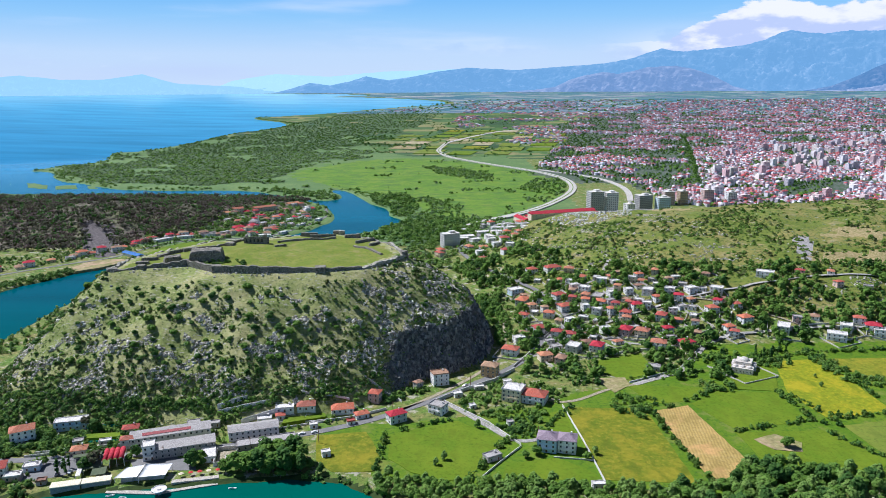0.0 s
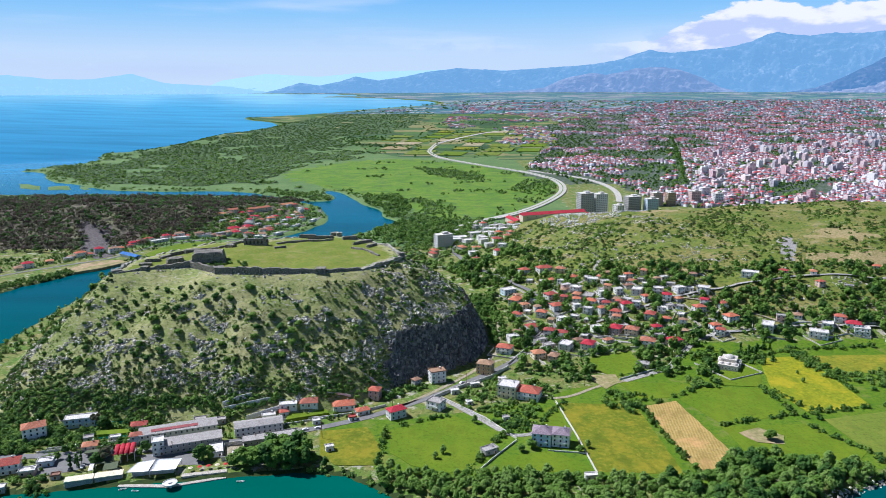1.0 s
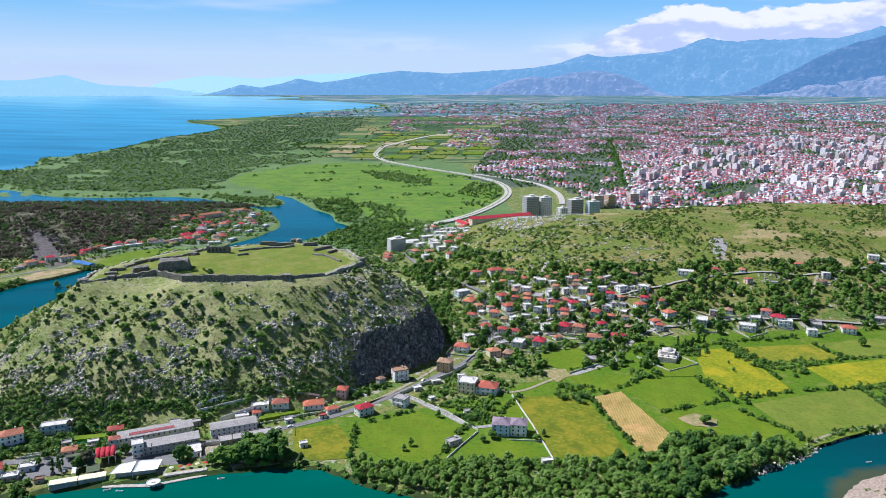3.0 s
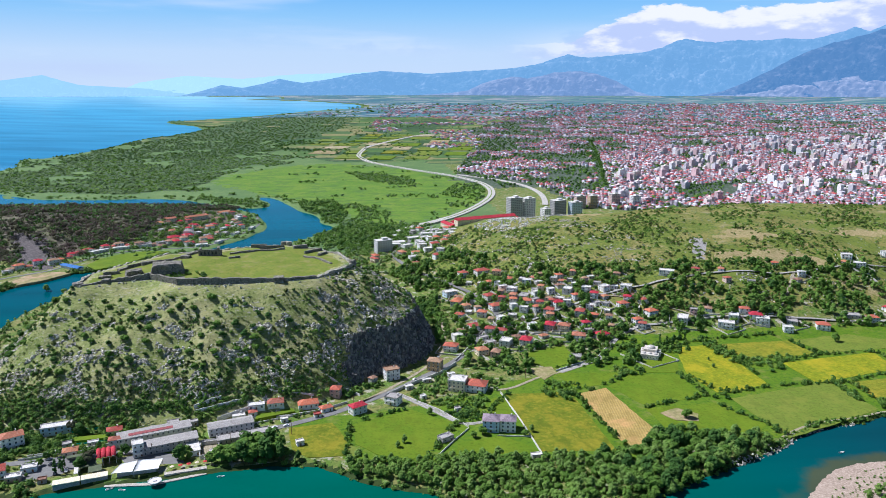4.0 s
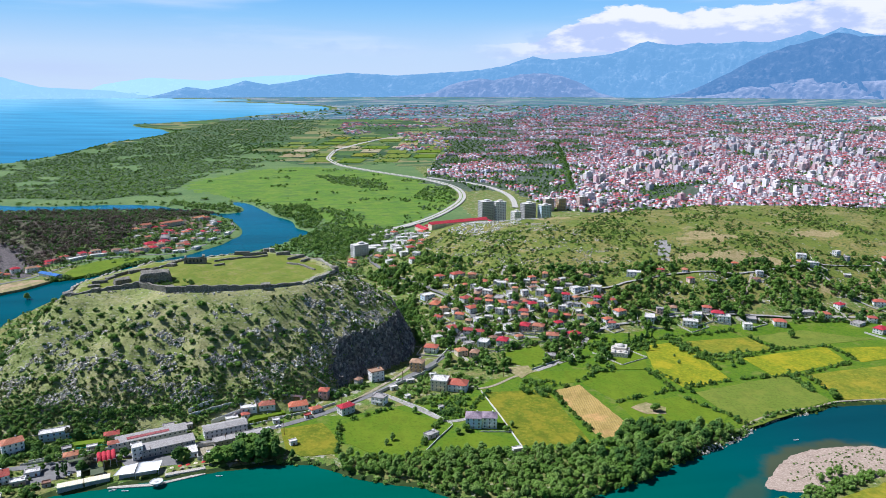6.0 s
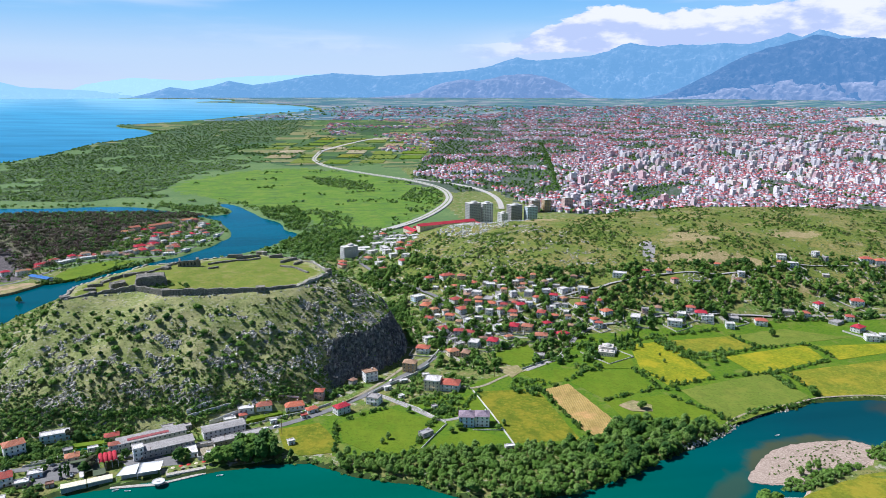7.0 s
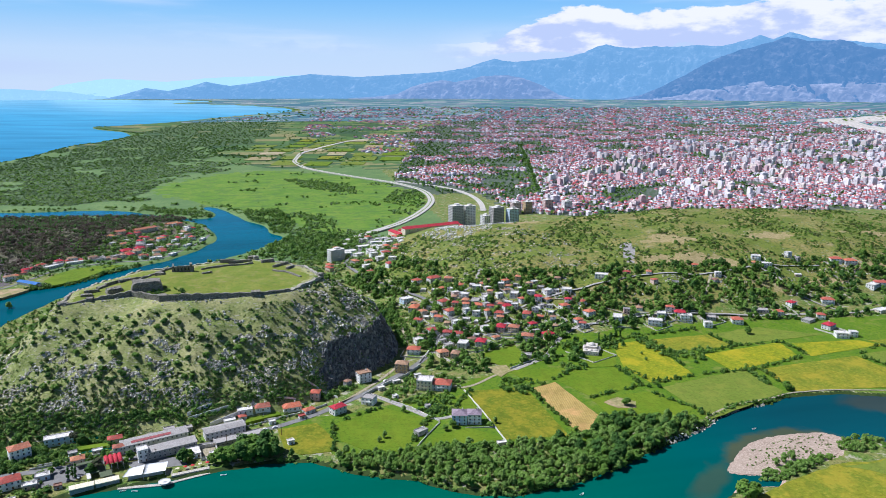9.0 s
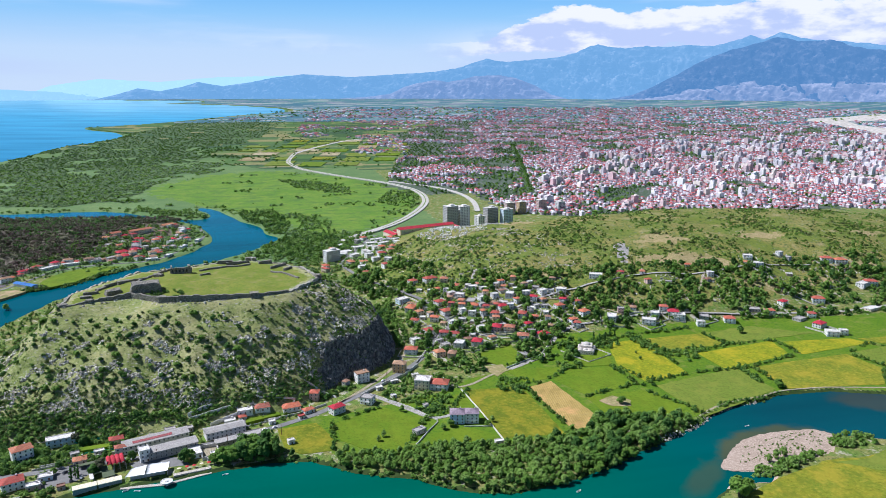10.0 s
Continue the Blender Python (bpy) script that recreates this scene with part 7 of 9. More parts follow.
for leaf_mat in LEAF.values():
    ln_, ll_ = leaf_mat.node_tree.nodes, leaf_mat.node_tree.links
    bsdf = ln_["Principled BSDF"]
    glass = ln_.new("ShaderNodeBsdfTranslucent")
    ll_.new(bsdf.inputs["Base Color"].links[0].from_socket, glass.inputs["Color"])
    both = ln_.new("ShaderNodeMixShader")
    both.inputs[0].default_value = 0.27
    ll_.new(bsdf.outputs[0], both.inputs[1])
    ll_.new(glass.outputs[0], both.inputs[2])
    ll_.new(both.outputs[0], ln_["Material Output"].inputs["Surface"])
BARK = mat("brown_bark", (0.11, 0.085, 0.06), (0.08, 0.06, 0.045), (0.15, 0.12, 0.09), big=0.8, fine=0.15, bump=0.5, step=0.05)


def tufts(seed, n, rx, ry, rz, size, zc, lobes=5, hollow=0.55, flat_under=0.35, up=0.85):
    """A crown: n bent leaf tufts on a lumpy shell, as quads."""
    r = np.random.default_rng(seed)
    k = lobes + 3
    cen = r.normal(size=(k, 3))
    cen /= np.linalg.norm(cen, axis=1)[:, None]
    cen[:, 2] = np.where(cen[:, 2] < -flat_under, -flat_under * 0.8, cen[:, 2])
    cen *= r.uniform(0.35, 0.68, (k, 1))
    rad = r.uniform(0.34, 0.52, k)
    w = r.integers(0, k, n)
    d = r.normal(size=(n, 3)) + cen[w] * 0.9 + (0, 0, 0.25)
    d /= np.linalg.norm(d, axis=1)[:, None]
    c = (cen[w] + d * (rad[w] * (hollow + (1 - hollow) * r.random(n) ** 0.4))[:, None]) * (rx, ry, rz)
    c[:, 2] += zc
    nrm = d + (0, 0, up) + r.normal(size=(n, 3)) * 0.35
    nrm /= np.linalg.norm(nrm, axis=1)[:, None]
    t = np.cross(nrm, r.normal(size=(n, 3)))
    t /= np.linalg.norm(t, axis=1)[:, None]
    b = np.cross(nrm, t)
    s = size * r.uniform(0.6, 1.35, n)[:, None]
    v = np.stack((c - t * s - b * s * 0.7, c + t * s - b * s * 0.7 - nrm * s * 0.4, c + t * s * 0.8 + b * s * 0.8, c - t * s * 0.8 + b * s * 0.8 - nrm * s * 0.4), 1).reshape(-1, 3)
    f = np.arange(n * 4).reshape(n, 4)
    return v, f


def trunk_arrays(h, r, seed, limbs=3):
    v, f = [], []
    rnd = random.Random(seed)

    def limb(p0, p1, r0, r1, k=6):
        b = len(v)
        ax = (Vector(p1) - Vector(p0)).normalized()
        u = ax.orthogonal().normalized()
        w = ax.cross(u)
        for p, q in ((p0, r0), (p1, r1)):
            for i in range(k):
                a = i / k * math.tau
                v.append(tuple(Vector(p) + (u * math.cos(a) + w * math.sin(a)) * q))
        for i in range(k):
            f.append((b + i, b + (i + 1) % k, b + k + (i + 1) % k, b + k + i))
    top = (rnd.uniform(-.2, .2), rnd.uniform(-.2, .2), h)
    limb((0, 0, -0.6), top, r, r * 0.55)
    for i in range(limbs):
        a = i / limbs * math.tau + rnd.uniform(-.4, .4)
        limb(top, (math.cos(a) * h * 0.5, math.sin(a) * h * 0.5, h * 1.55), r * 0.45, r * 0.18)
    return v, f


def tree_proto(name, kind, seed, h, wid, leaf, label, n=260, group="trees"):
    t = thing(name, pose(0, 0, -500), label, "tree" if "bush" not in name else "bush", group)
    if kind == "round":
        part("trunk", mesh_of("trunk", *trunk_arrays(h * 0.28, 0.035 * h, seed), [BARK]), t)
        v, f = tufts(seed, int(n * 1.7), wid / 2, wid / 2, h * 0.47, wid * 0.072, h * 0.52, 11, 0.5, 0.7)
    elif kind == "column":
        part("trunk", mesh_of("trunk", *trunk_arrays(h * 0.15, 0.02 * h, seed, 2), [BARK]), t)
        v, f = tufts(seed, n, wid / 2, wid / 2, h * 0.47, wid * 0.13, h * 0.52, 3, 0.5, 0.9)
    elif kind == "pine":
        part("trunk", mesh_of("trunk", *trunk_arrays(h * 0.5, 0.025 * h, seed), [BARK]), t)
        v, f = tufts(seed, n, wid / 2, wid / 2, h * 0.28, wid * 0.09, h * 0.72, 6)
    else:
        part("trunk", mesh_of("trunk", *trunk_arrays(h * 0.2, 0.03 * h, seed), [BARK]), t)
        v, f = tufts(seed, n, wid / 2, wid / 2, h * 0.55, wid * 0.082, h * 0.45, 7, 0.7)
    part("crown", mesh_of("crown", v, f, [LEAF[leaf]]), t)
    return t


P_BROAD = [tree_proto("tree", "round", 1, 10, 9, "leaf", "full green broadleaf tree", 300), tree_proto("tree", "round", 2, 11, 9, "willow", "grey-green willow by the river", 300), tree_proto("tree", "round", 3, 12, 10, "dark", "dark green broadleaf tree", 320), tree_proto("tree", "round", 4, 8, 7, "bright", "fresh green fruit tree", 220)]
P_COLUMN = tree_proto("tree", "column", 6, 12, 3.2, "dark", "tall dark narrow cypress", 200)
P_PINE = tree_proto("tree", "pine", 7, 11, 8, "pine", "dark green pine with a broad crown", 240)
P_BUSH = [tree_proto("bush", "bush", 8, 3.1, 5.2, "leaf", "round green bush on the rocky slope", 200, "bushes"), tree_proto("bush", "bush", 9, 2.8, 4.8, "dark", "dark green bush on the rocky slope", 200, "bushes")]


def plant(proto, x, y, s=1.0, turn=None, z=None):
    rr = random.Random(int(x * 13 + y * 7))
    zz = z_at(x, y) if z is None else z
    return copy_thing(proto, Matrix.LocRotScale((x, y, zz), Euler((0, 0, rr.uniform(0, 6.28) if turn is None else turn)), (s * rr.uniform(.9, 1.1), s * rr.uniform(.9, 1.1), s * rr.uniform(.85, 1.15))))


KO = np.array(KEEP_OUT + TRACKS)


def free(x, y, margin=0.0, fields=True):
    x, y = np.asarray(x, float), np.asarray(y, float)
    ok = np.ones(x.shape, bool)
    for i in range(0, len(KO), 400):
        k = KO[i:i + 400]
        ok &= ((x[:, None] - k[None, :, 0]) ** 2 + (y[:, None] - k[None, :, 1]) ** 2 > (k[None, :, 2] + margin) ** 2).all(1)
    if fields:
        for q in FIELDS:
            ok &= inside(x, y, q) < 1.0 + margin
    return ok


def spread_in(poly, count, seed, apart=0.0):
    r = np.random.default_rng(seed)
    xs, ys = [q[0] for q in poly], [q[1] for q in poly]
    got = np.zeros((0, 2))
    while len(got) < count:
        c = np.stack((r.uniform(min(xs), max(xs), count * 2), r.uniform(min(ys), max(ys), count * 2)), 1)
        got = np.concatenate((got, c[inside(c[:, 0], c[:, 1], poly) > 0]))
    return got[:count]


def thicket(name, pts, proto_args, scale, leafs, label, category="trees", seed=1, sink=0.3):
    """One joined mass of crowns: a few shapes, turned and scaled at random, each leaf kind of its own material."""
    r = np.random.default_rng(seed)
    shapes = [tufts(100 + seed * 10 + k, *proto_args) for k in range(4)]
    n = len(pts)
    z = land_z(pts[:, 0], pts[:, 1])
    which, mi = r.integers(0, 4, n), r.integers(0, len(leafs), n)
    s = r.uniform(*scale, n)
    a = r.uniform(0, math.tau, n)
    vs, fs, ix, base = [], [], [], 0
    for k in range(4):
        sel = np.where(which == k)[0]
        if not len(sel):
            continue
        v, f = shapes[k]
        c, q = np.cos(a[sel])[:, None], np.sin(a[sel])[:, None]
        st = r.uniform(0.85, 1.2, (len(sel), 1))
        X = (v[None, :, 0] * c - v[None, :, 1] * q) * s[sel][:, None] + pts[sel, 0][:, None]
        Y = (v[None, :, 0] * q + v[None, :, 1] * c) * s[sel][:, None] + pts[sel, 1][:, None]
        Z = v[None, :, 2] * s[sel][:, None] * st + z[sel][:, None] - sink
        vs.append(np.stack((X, Y, Z), -1).reshape(-1, 3))
        fs.append((f[None] + (np.arange(len(sel)) * len(v))[:, None, None] + base).reshape(-1, 4))
        ix.append(np.repeat(mi[sel], len(f)))
        base += len(sel) * len(v)
    return stuff(name, drawn_in(np.concatenate(vs)), np.concatenate(fs), [LEAF[l] for l in leafs], label, category, np.concatenate(ix))


# the wood along the river
WOOD_POLY = [(-40, 362), (-36, 380), (4, 370), (49, 374), (93, 366), (150, 360), (162, 368), (180, 388), (240, 377), (258, 366), (216, 347), (161, 316), (112, 302), (80, 304), (52, 308), (14, 337), (-22, 354)]
pts = spread_in(WOOD_POLY, 1100, 3)
pts = pts[free(pts[:, 0], pts[:, 1])]
kept = []
for q in pts:
    if all((q[0] - k[0]) ** 2 + (q[1] - k[1]) ** 2 > 17 for k in kept):
        kept.append(q)
for i, q in enumerate(kept[:230]):
    east = q[0] > 120
    plant(P_BROAD[(1, 0, 1, 3, 0)[i % 5] if not east else (2, 0, 1, 0)[i % 4]], q[0], q[1], (0.75 if not east else 0.95) * (1 if i % 3 else 0.8))
rest = np.array(kept[230:])
thicket("river_wood", rest, (210, 3.4, 3.4, 3.0, 0.46, 4.6, 9), (0.8, 1.3), ["willow", "leaf", "bright"], "green willows and poplars along the river", "trees", 19)
low_pts = spread_in(WOOD_POLY, 420, 4)
thicket("undergrowth", low_pts, (46, 1.6, 1.6, 1.5, 0.38, 1.2), (0.7, 1.5), ["leaf", "willow", "olive"], "low green undergrowth along the river bank", "undergrowth", 2)
for x, y, s in ((-112, 394, 1.2), (-104, 391, 1.5), (-97, 396, 1.6), (-92, 390, 1.4), (-100, 401, 1.4), (-90, 399, 1.35), (-108, 401, 1.2), (-119, 392, 1.1), (-115, 385, 1.2), (-86, 394, 1.3), (-108, 386, 1.3), (-100, 385, 1.35), (-93, 385, 1.3), (-122, 387, 1.2), (-128, 386, 0.9), (-104, 382, 0.8), (-95, 381, 0.7), (-84, 386, 0.9), (-80, 390, 0.7), (-150, 393, 0.9), (-146, 398, 0.8), (-72, 384, 0.5)):
    plant(P_BROAD[0 if int(x) % 3 else 2], x, y, s)
bank = []
br = np.random.default_rng(83)
for (ax, ay), (bx, by) in zip(RIVER[3:20], RIVER[4:21]):
    ll = math.hypot(bx - ax, by - ay)
    k = int(ll / 1.6)
    t, side = br.random(k), br.uniform(-0.5, 5.5, k)
    bank.append(np.stack((ax + (bx - ax) * t - (by - ay) / ll * side, ay + (by - ay) * t + (bx - ax) / ll * side), 1))
bank = np.concatenate(bank)
bank = bank[(bank[:, 0] > -84) & (wave(bank[:, 0], bank[:, 1], 18, 60) > -0.35)]
thicket("bank_bushes", bank, (40, 1.5, 1.5, 1.4, 0.4, 1.0), (0.4, 1.5), ["leaf", "willow", "dark", "bright"], "green bushes overhanging the river bank", "bushes", 25)
for x, y, s in ((-206, 390, 0.9), (-208, 393, 1.1), (-211, 388, 0.8), (-234, 438, 0.9), (-228, 437, 0.8), (-180, 408, 0.6), (-238, 404, 0.5), (-188, 405, 0.6)):
    plant(P_PINE if s > 0.85 else P_BROAD[2], x, y, s)
for x, y, s in ((212, 411, 0.85), (371, 410, 0.85), (430, 552, 0.9), (222, 258, 1.8), (232, 262, 1.1), (280, 503, 0.35), (284, 520, 0.3), (-5, 392, 0.45), (0, 398, 0.5), (22, 440, 0.55), (86, 398, 0.6), (92, 404, 0.5), (56, 404, 0.7), (49, 400, 0.6)):
    plant(P_BROAD[0 if s > 0.55 else 1], x, y, s)
bar_bush = np.concatenate((spread_in([(246, 284), (262, 290), (290, 294), (318, 300), (330, 298), (300, 287), (266, 277)], 80, 66), spread_in([(336, 304), (348, 318), (362, 322), (384, 314), (376, 300), (350, 296)], 60, 67)))
herbs = spread_in([(252, 300), (272, 322), (300, 334), (346, 330), (338, 312), (300, 300)], 150, 68)
thicket("bar_herbs", herbs, (14, 0.8, 0.8, 0.6, 0.3, 0.3), (0.5, 1.3), ["olive", "leaf"], "sparse grass tufts on the gravel bar", "grass", 21, -0.3)
for x, y, s in ((284, 300, 0.75), (292, 302, 0.7), (275, 297, 0.6)):
    plant(P_BROAD[1], x, y, s)
thicket("bar_willows", bar_bush, (70, 2.6, 2.6, 2.2, 0.5, 2.0), (0.6, 1.4), ["willow", "leaf"], "grey-green willow bushes on the gravel bar", "bushes", 20)
plant(P_BROAD[1], -405, 838, 0.9, z=-2.4)
for x, y, s in ((262, 560, 1.0), (266, 558, 0.9), (270, 563, 1.05), (258, 566, 1.1), (276, 546, 0.7), (268, 541, 0.7), (280, 572, 1.1), (285, 570, 0.9), (95, 520, 0.6), (60, 505, 0.5), (42, 500, 0.45)):
    plant(P_COLUMN, x, y, s)
for i, (x, y) in enumerate(spread_in([(640, 960), (820, 930), (860, 1010), (700, 1040)], 20, 9)):
    plant(P_COLUMN if i % 2 else P_PINE, x, y, 0.9)

# village trees: the nearest as trees, the rest as one mass
VILLAGE = [(64, 540), (70, 560), (60, 640), (30, 720), (10, 840), (50, 900), (110, 880), (160, 760), (300, 720), (560, 715), (800, 720), (800, 590), (600, 575), (400, 592), (300, 588), (262, 575), (235, 520), (140, 514), (100, 506), (66, 530), (52, 512)]
pts = spread_in(VILLAGE, 5600, 6)
pts = pts[free(pts[:, 0], pts[:, 1], -0.6) & (wave(pts[:, 0], pts[:, 1], 40, 41) > -0.25)]
for i, q in enumerate(pts[:60]):
    plant(P_BROAD[(0, 2, 3, 0, 1)[i % 5]], q[0], q[1], 0.42 + 0.4 * random.Random(i).random())
under = spread_in([(46, 590), (62, 604), (60, 680), (44, 730), (28, 705), (46, 640)], 150, 87)
under = under[free(under[:, 0], under[:, 1], 0.5)]
thicket("cliff_foot_trees", under, (60, 2.1, 2.1, 2.1, 0.46, 2.0), (0.7, 1.9), ["leaf", "dark", "leaf"], "dark green trees at the foot of the cliff", "trees", 26)
thicket("village_trees", pts[60:900], (90, 2.3, 2.3, 2.3, 0.5, 2.2), (1.3, 2.4), ["leaf", "dark", "bright", "leaf"], "tall green trees between the village houses", "trees", 22)
thicket("village_shrubs", pts[900:], (24, 2.0, 2.0, 1.9, 0.68, 1.6, 5, 0.6, 0.35, 0.7), (0.4, 1.5), ["leaf", "bright", "leaf", "willow", "dark"], "green garden trees between the village houses", "trees", 3)
GARDEN_POLY = [(8, 470), (22, 500), (50, 520), (90, 500), (86, 480), (66, 470), (80, 440), (50, 422), (30, 450)]
pts = spread_in(GARDEN_POLY, 420, 16)
pts = pts[free(pts[:, 0], pts[:, 1], 0.3)]
thicket("orchard", pts, (54, 1.2, 1.2, 1.3, 0.30, 1.0), (0.5, 2.0), ["leaf", "bright", "dark", "bright"], "planted garden shrubs and small trees", "shrubs", 12)
WATERFRONT = [(-258, 372), (-262, 430), (-240, 436), (-196, 446), (-150, 452), (-118, 446), (-60, 462), (-52, 452), (-110, 436), (-140, 420), (-196, 412), (-212, 402), (-225, 378)]
pts = spread_in(WATERFRONT, 620, 18)
pts = pts[free(pts[:, 0], pts[:, 1], 0.2)]
thicket("garden_shrubs", pts, (40, 1.1, 1.1, 1.2, 0.28, 0.9), (0.4, 1.6), ["leaf", "bright", "dark", "olive"], "clipped shrubs and small trees in riverside gardens", "shrubs", 29)
for x, y, s_ in ((-223, 387, 0.9), (-225, 383, 1.0), (-220, 384, 0.8), (-222, 391, 0.9)):
    plant(P_COLUMN, x, y, s_)
for x, y, s_ in ((-239, 396, 0.5), (-190, 400, 0.5), (-148, 391, 0.85), (-144, 394, 0.7), (-252, 429, 0.6), (-239, 431, 0.55), (-251, 416, 0.5), (-243, 420, 0.45)):
    plant(P_BROAD[3 if s_ > 0.65 else 0], x, y, s_)
FOOT = [(-300, 410), (-270, 400), (-255, 412), (-215, 405), (-200, 410), (-190, 436), (-150, 446), (-90, 468), (-40, 478), (-10, 498), (-5, 510), (-60, 482), (-130, 462), (-220, 460), (-310, 470)]
pts = spread_in(FOOT, 1500, 17)
pts = pts[free(pts[:, 0], pts[:, 1], -0.5)]
pts = np.concatenate((pts, spread_in([(-275, 352), (-228, 358), (-224, 366), (-238, 376), (-272, 374)], 60, 75), spread_in([(-275, 402), (-258, 408), (-255, 440), (-290, 450), (-300, 420)], 160, 76), spread_in([(40, 416), (52, 424), (60, 440), (44, 452), (34, 440)], 40, 77)))
pts = pts[free(pts[:, 0], pts[:, 1], -1.0)]
thicket("garden_trees", pts, (44, 1.9, 1.9, 1.8, 0.48, 1.7), (0.5, 1.4), ["leaf", "dark", "bright", "dark"], "dark green garden trees at the hill's foot", "trees", 13)

# bushes and scrub on the castle hill
def crag(q):
    """Where the ground is too steep for plants."""
    e = 2.0
    gx_ = (land_z(q[:, 0] + e, q[:, 1]) - land_z(q[:, 0] - e, q[:, 1])) / (2 * e)
    gy_ = (land_z(q[:, 0], q[:, 1] + e) - land_z(q[:, 0], q[:, 1] - e)) / (2 * e)
    return np.hypot(gx_, gy_) > 1.25


SLOPE = [(-340, 480), (-290, 450), (-200, 452), (-90, 462), (-20, 508), (25, 560), (38, 610), (20, 680), (-30, 640), (-60, 560), (-110, 545), (-180, 550), (-262, 555), (-330, 620)]
pts = spread_in(SLOPE, 12000, 21)
zz = land_z(pts[:, 0], pts[:, 1])
dense = np.interp(zz, [3, 16, 26, 42, 70], [1.1, 0.8, 0.26, 0.05, 0.02]) + np.where(pts[:, 0] > -85, 0.13, 0) + 0.28 * wave(pts[:, 0], pts[:, 1], 30, 43)
pts = pts[(np.random.default_rng(8).random(len(pts)) < dense) & free(pts[:, 0], pts[:, 1]) & ~crag(pts)]
lone_rng = random.Random(24)
lone = []
cand = spread_in(SLOPE, 2600, 24)
cand = cand[(land_z(cand[:, 0], cand[:, 1]) > 27) & ~crag(cand)]
for q in cand:
    gap_ = lone_rng.uniform(6.0, 15.0) if q[0] < -75 else lone_rng.uniform(4.5, 9.0)
    if len(lone) < 230 and all((q[0] - k[0]) ** 2 + (q[1] - k[1]) ** 2 > gap_ ** 2 for k in lone):
        lone.append(q)
for i, q in enumerate(lone):
    plant(P_BUSH[i % 2], q[0], q[1], (0.75 + 0.95 * random.Random(i * 3).random() ** 1.6) * (1.0 if q[0] < -75 else 0.7))
thicket("scrub", pts, (34, 1.6, 1.6, 1.4, 0.43, 0.9, 5, 0.6, 0.35, 0.6), (0.4, 1.35), ["heath", "dark", "heath", "dark", "leaf"], "dark green scrub on the rocky castle slope", "scrub", 5)
grass_pts = spread_in(SLOPE, 7500, 22)
grass_pts = grass_pts[wave(grass_pts[:, 0], grass_pts[:, 1], 14, 44) > -0.25]
thicket("grass_tufts", grass_pts, (6, 0.8, 0.8, 0.45, 0.38, 0.2), (0.5, 1.3), ["bright", "olive", "olive", "leaf"], "olive grass tufts and low herbs on the slope", "grass", 6, 0.1)
pts = spread_in([(-215, 590), (-190, 575), (-160, 570), (-150, 582), (-175, 600), (-190, 605)], 46, 23)
thicket("castle_scrub", pts, (60, 1.7, 1.7, 1.6, 0.42, 1.2), (0.6, 1.3), ["bright", "leaf", "dark"], "green shrubs inside the castle wall", "shrubs", 7)

# scrub of the dry hill
HILL_R = [(30, 860), (60, 770), (120, 720), (200, 690), (330, 700), (560, 690), (900, 700), (1100, 850), (1000, 1000), (700, 1060), (430, 1050), (300, 1040), (180, 1000), (90, 960)]
pts = spread_in(HILL_R, 20000, 31)
w1 = wave(pts[:, 0], pts[:, 1], 75, 45) + 0.5 * wave(pts[:, 0], pts[:, 1], 20, 46)
dens = 0.42 + 0.85 * w1 + np.interp(pts[:, 1], [690, 740, 900], [0.35, 0.1, -0.05]) + np.interp(pts[:, 0], [100, 250, 400], [0.25, 0.1, -0.08])
pts = pts[(np.random.default_rng(9).random(len(pts)) < dens) & free(pts[:, 0], pts[:, 1])]
bald = np.zeros(len(pts), bool)
for bx_, by_, ba, bb in BARE_SPOTS:
    bald |= (((pts[:, 0] - bx_) / ba) ** 2 + ((pts[:, 1] - by_) / bb) ** 2 < 1) & (np.arange(len(pts)) % 5 > 0)
pts = pts[~bald & (inside(pts[:, 0], pts[:, 1], GRAVES) < 2 + 6 * (np.arange(len(pts)) % 3 == 0))]
thicket("hill_scrub", pts, (13, 2.0, 2.0, 1.2, 0.85, 0.7, 5, 0.55, 0.35, 1.0), (0.35, 1.5), ["olive", "heath", "olive", "leaf"], "olive green scrub over the dry hill", "scrub", 8)

# pines of the hill across the channel
PINES = [(-900, 1010), (-560, 960), (-480, 965), (-420, 1010), (-370, 1080), (-350, 1200), (-300, 1330), (-240, 1400), (-300, 1430), (-420, 1470), (-700, 1490), (-950, 1480)]
pts = spread_in(PINES, 9000, 33)
pts = pts[free(pts[:, 0], pts[:, 1], 0, False) & (wave(pts[:, 0], pts[:, 1], 60, 47) > -0.8) & (inside(pts[:, 0], pts[:, 1], ROCK_FACE) + 14 * wave(pts[:, 0], pts[:, 1], 20, 63) < 11)]
thicket("pine_wood", pts, (16, 3.0, 3.0, 2.0, 0.85, 3.6, 5, 0.55, 0.35, 0.9), (0.8, 1.8), ["pine", "pine", "dark", "rust"], "dark thinned pine wood on the hill across the channel", "trees", 9)

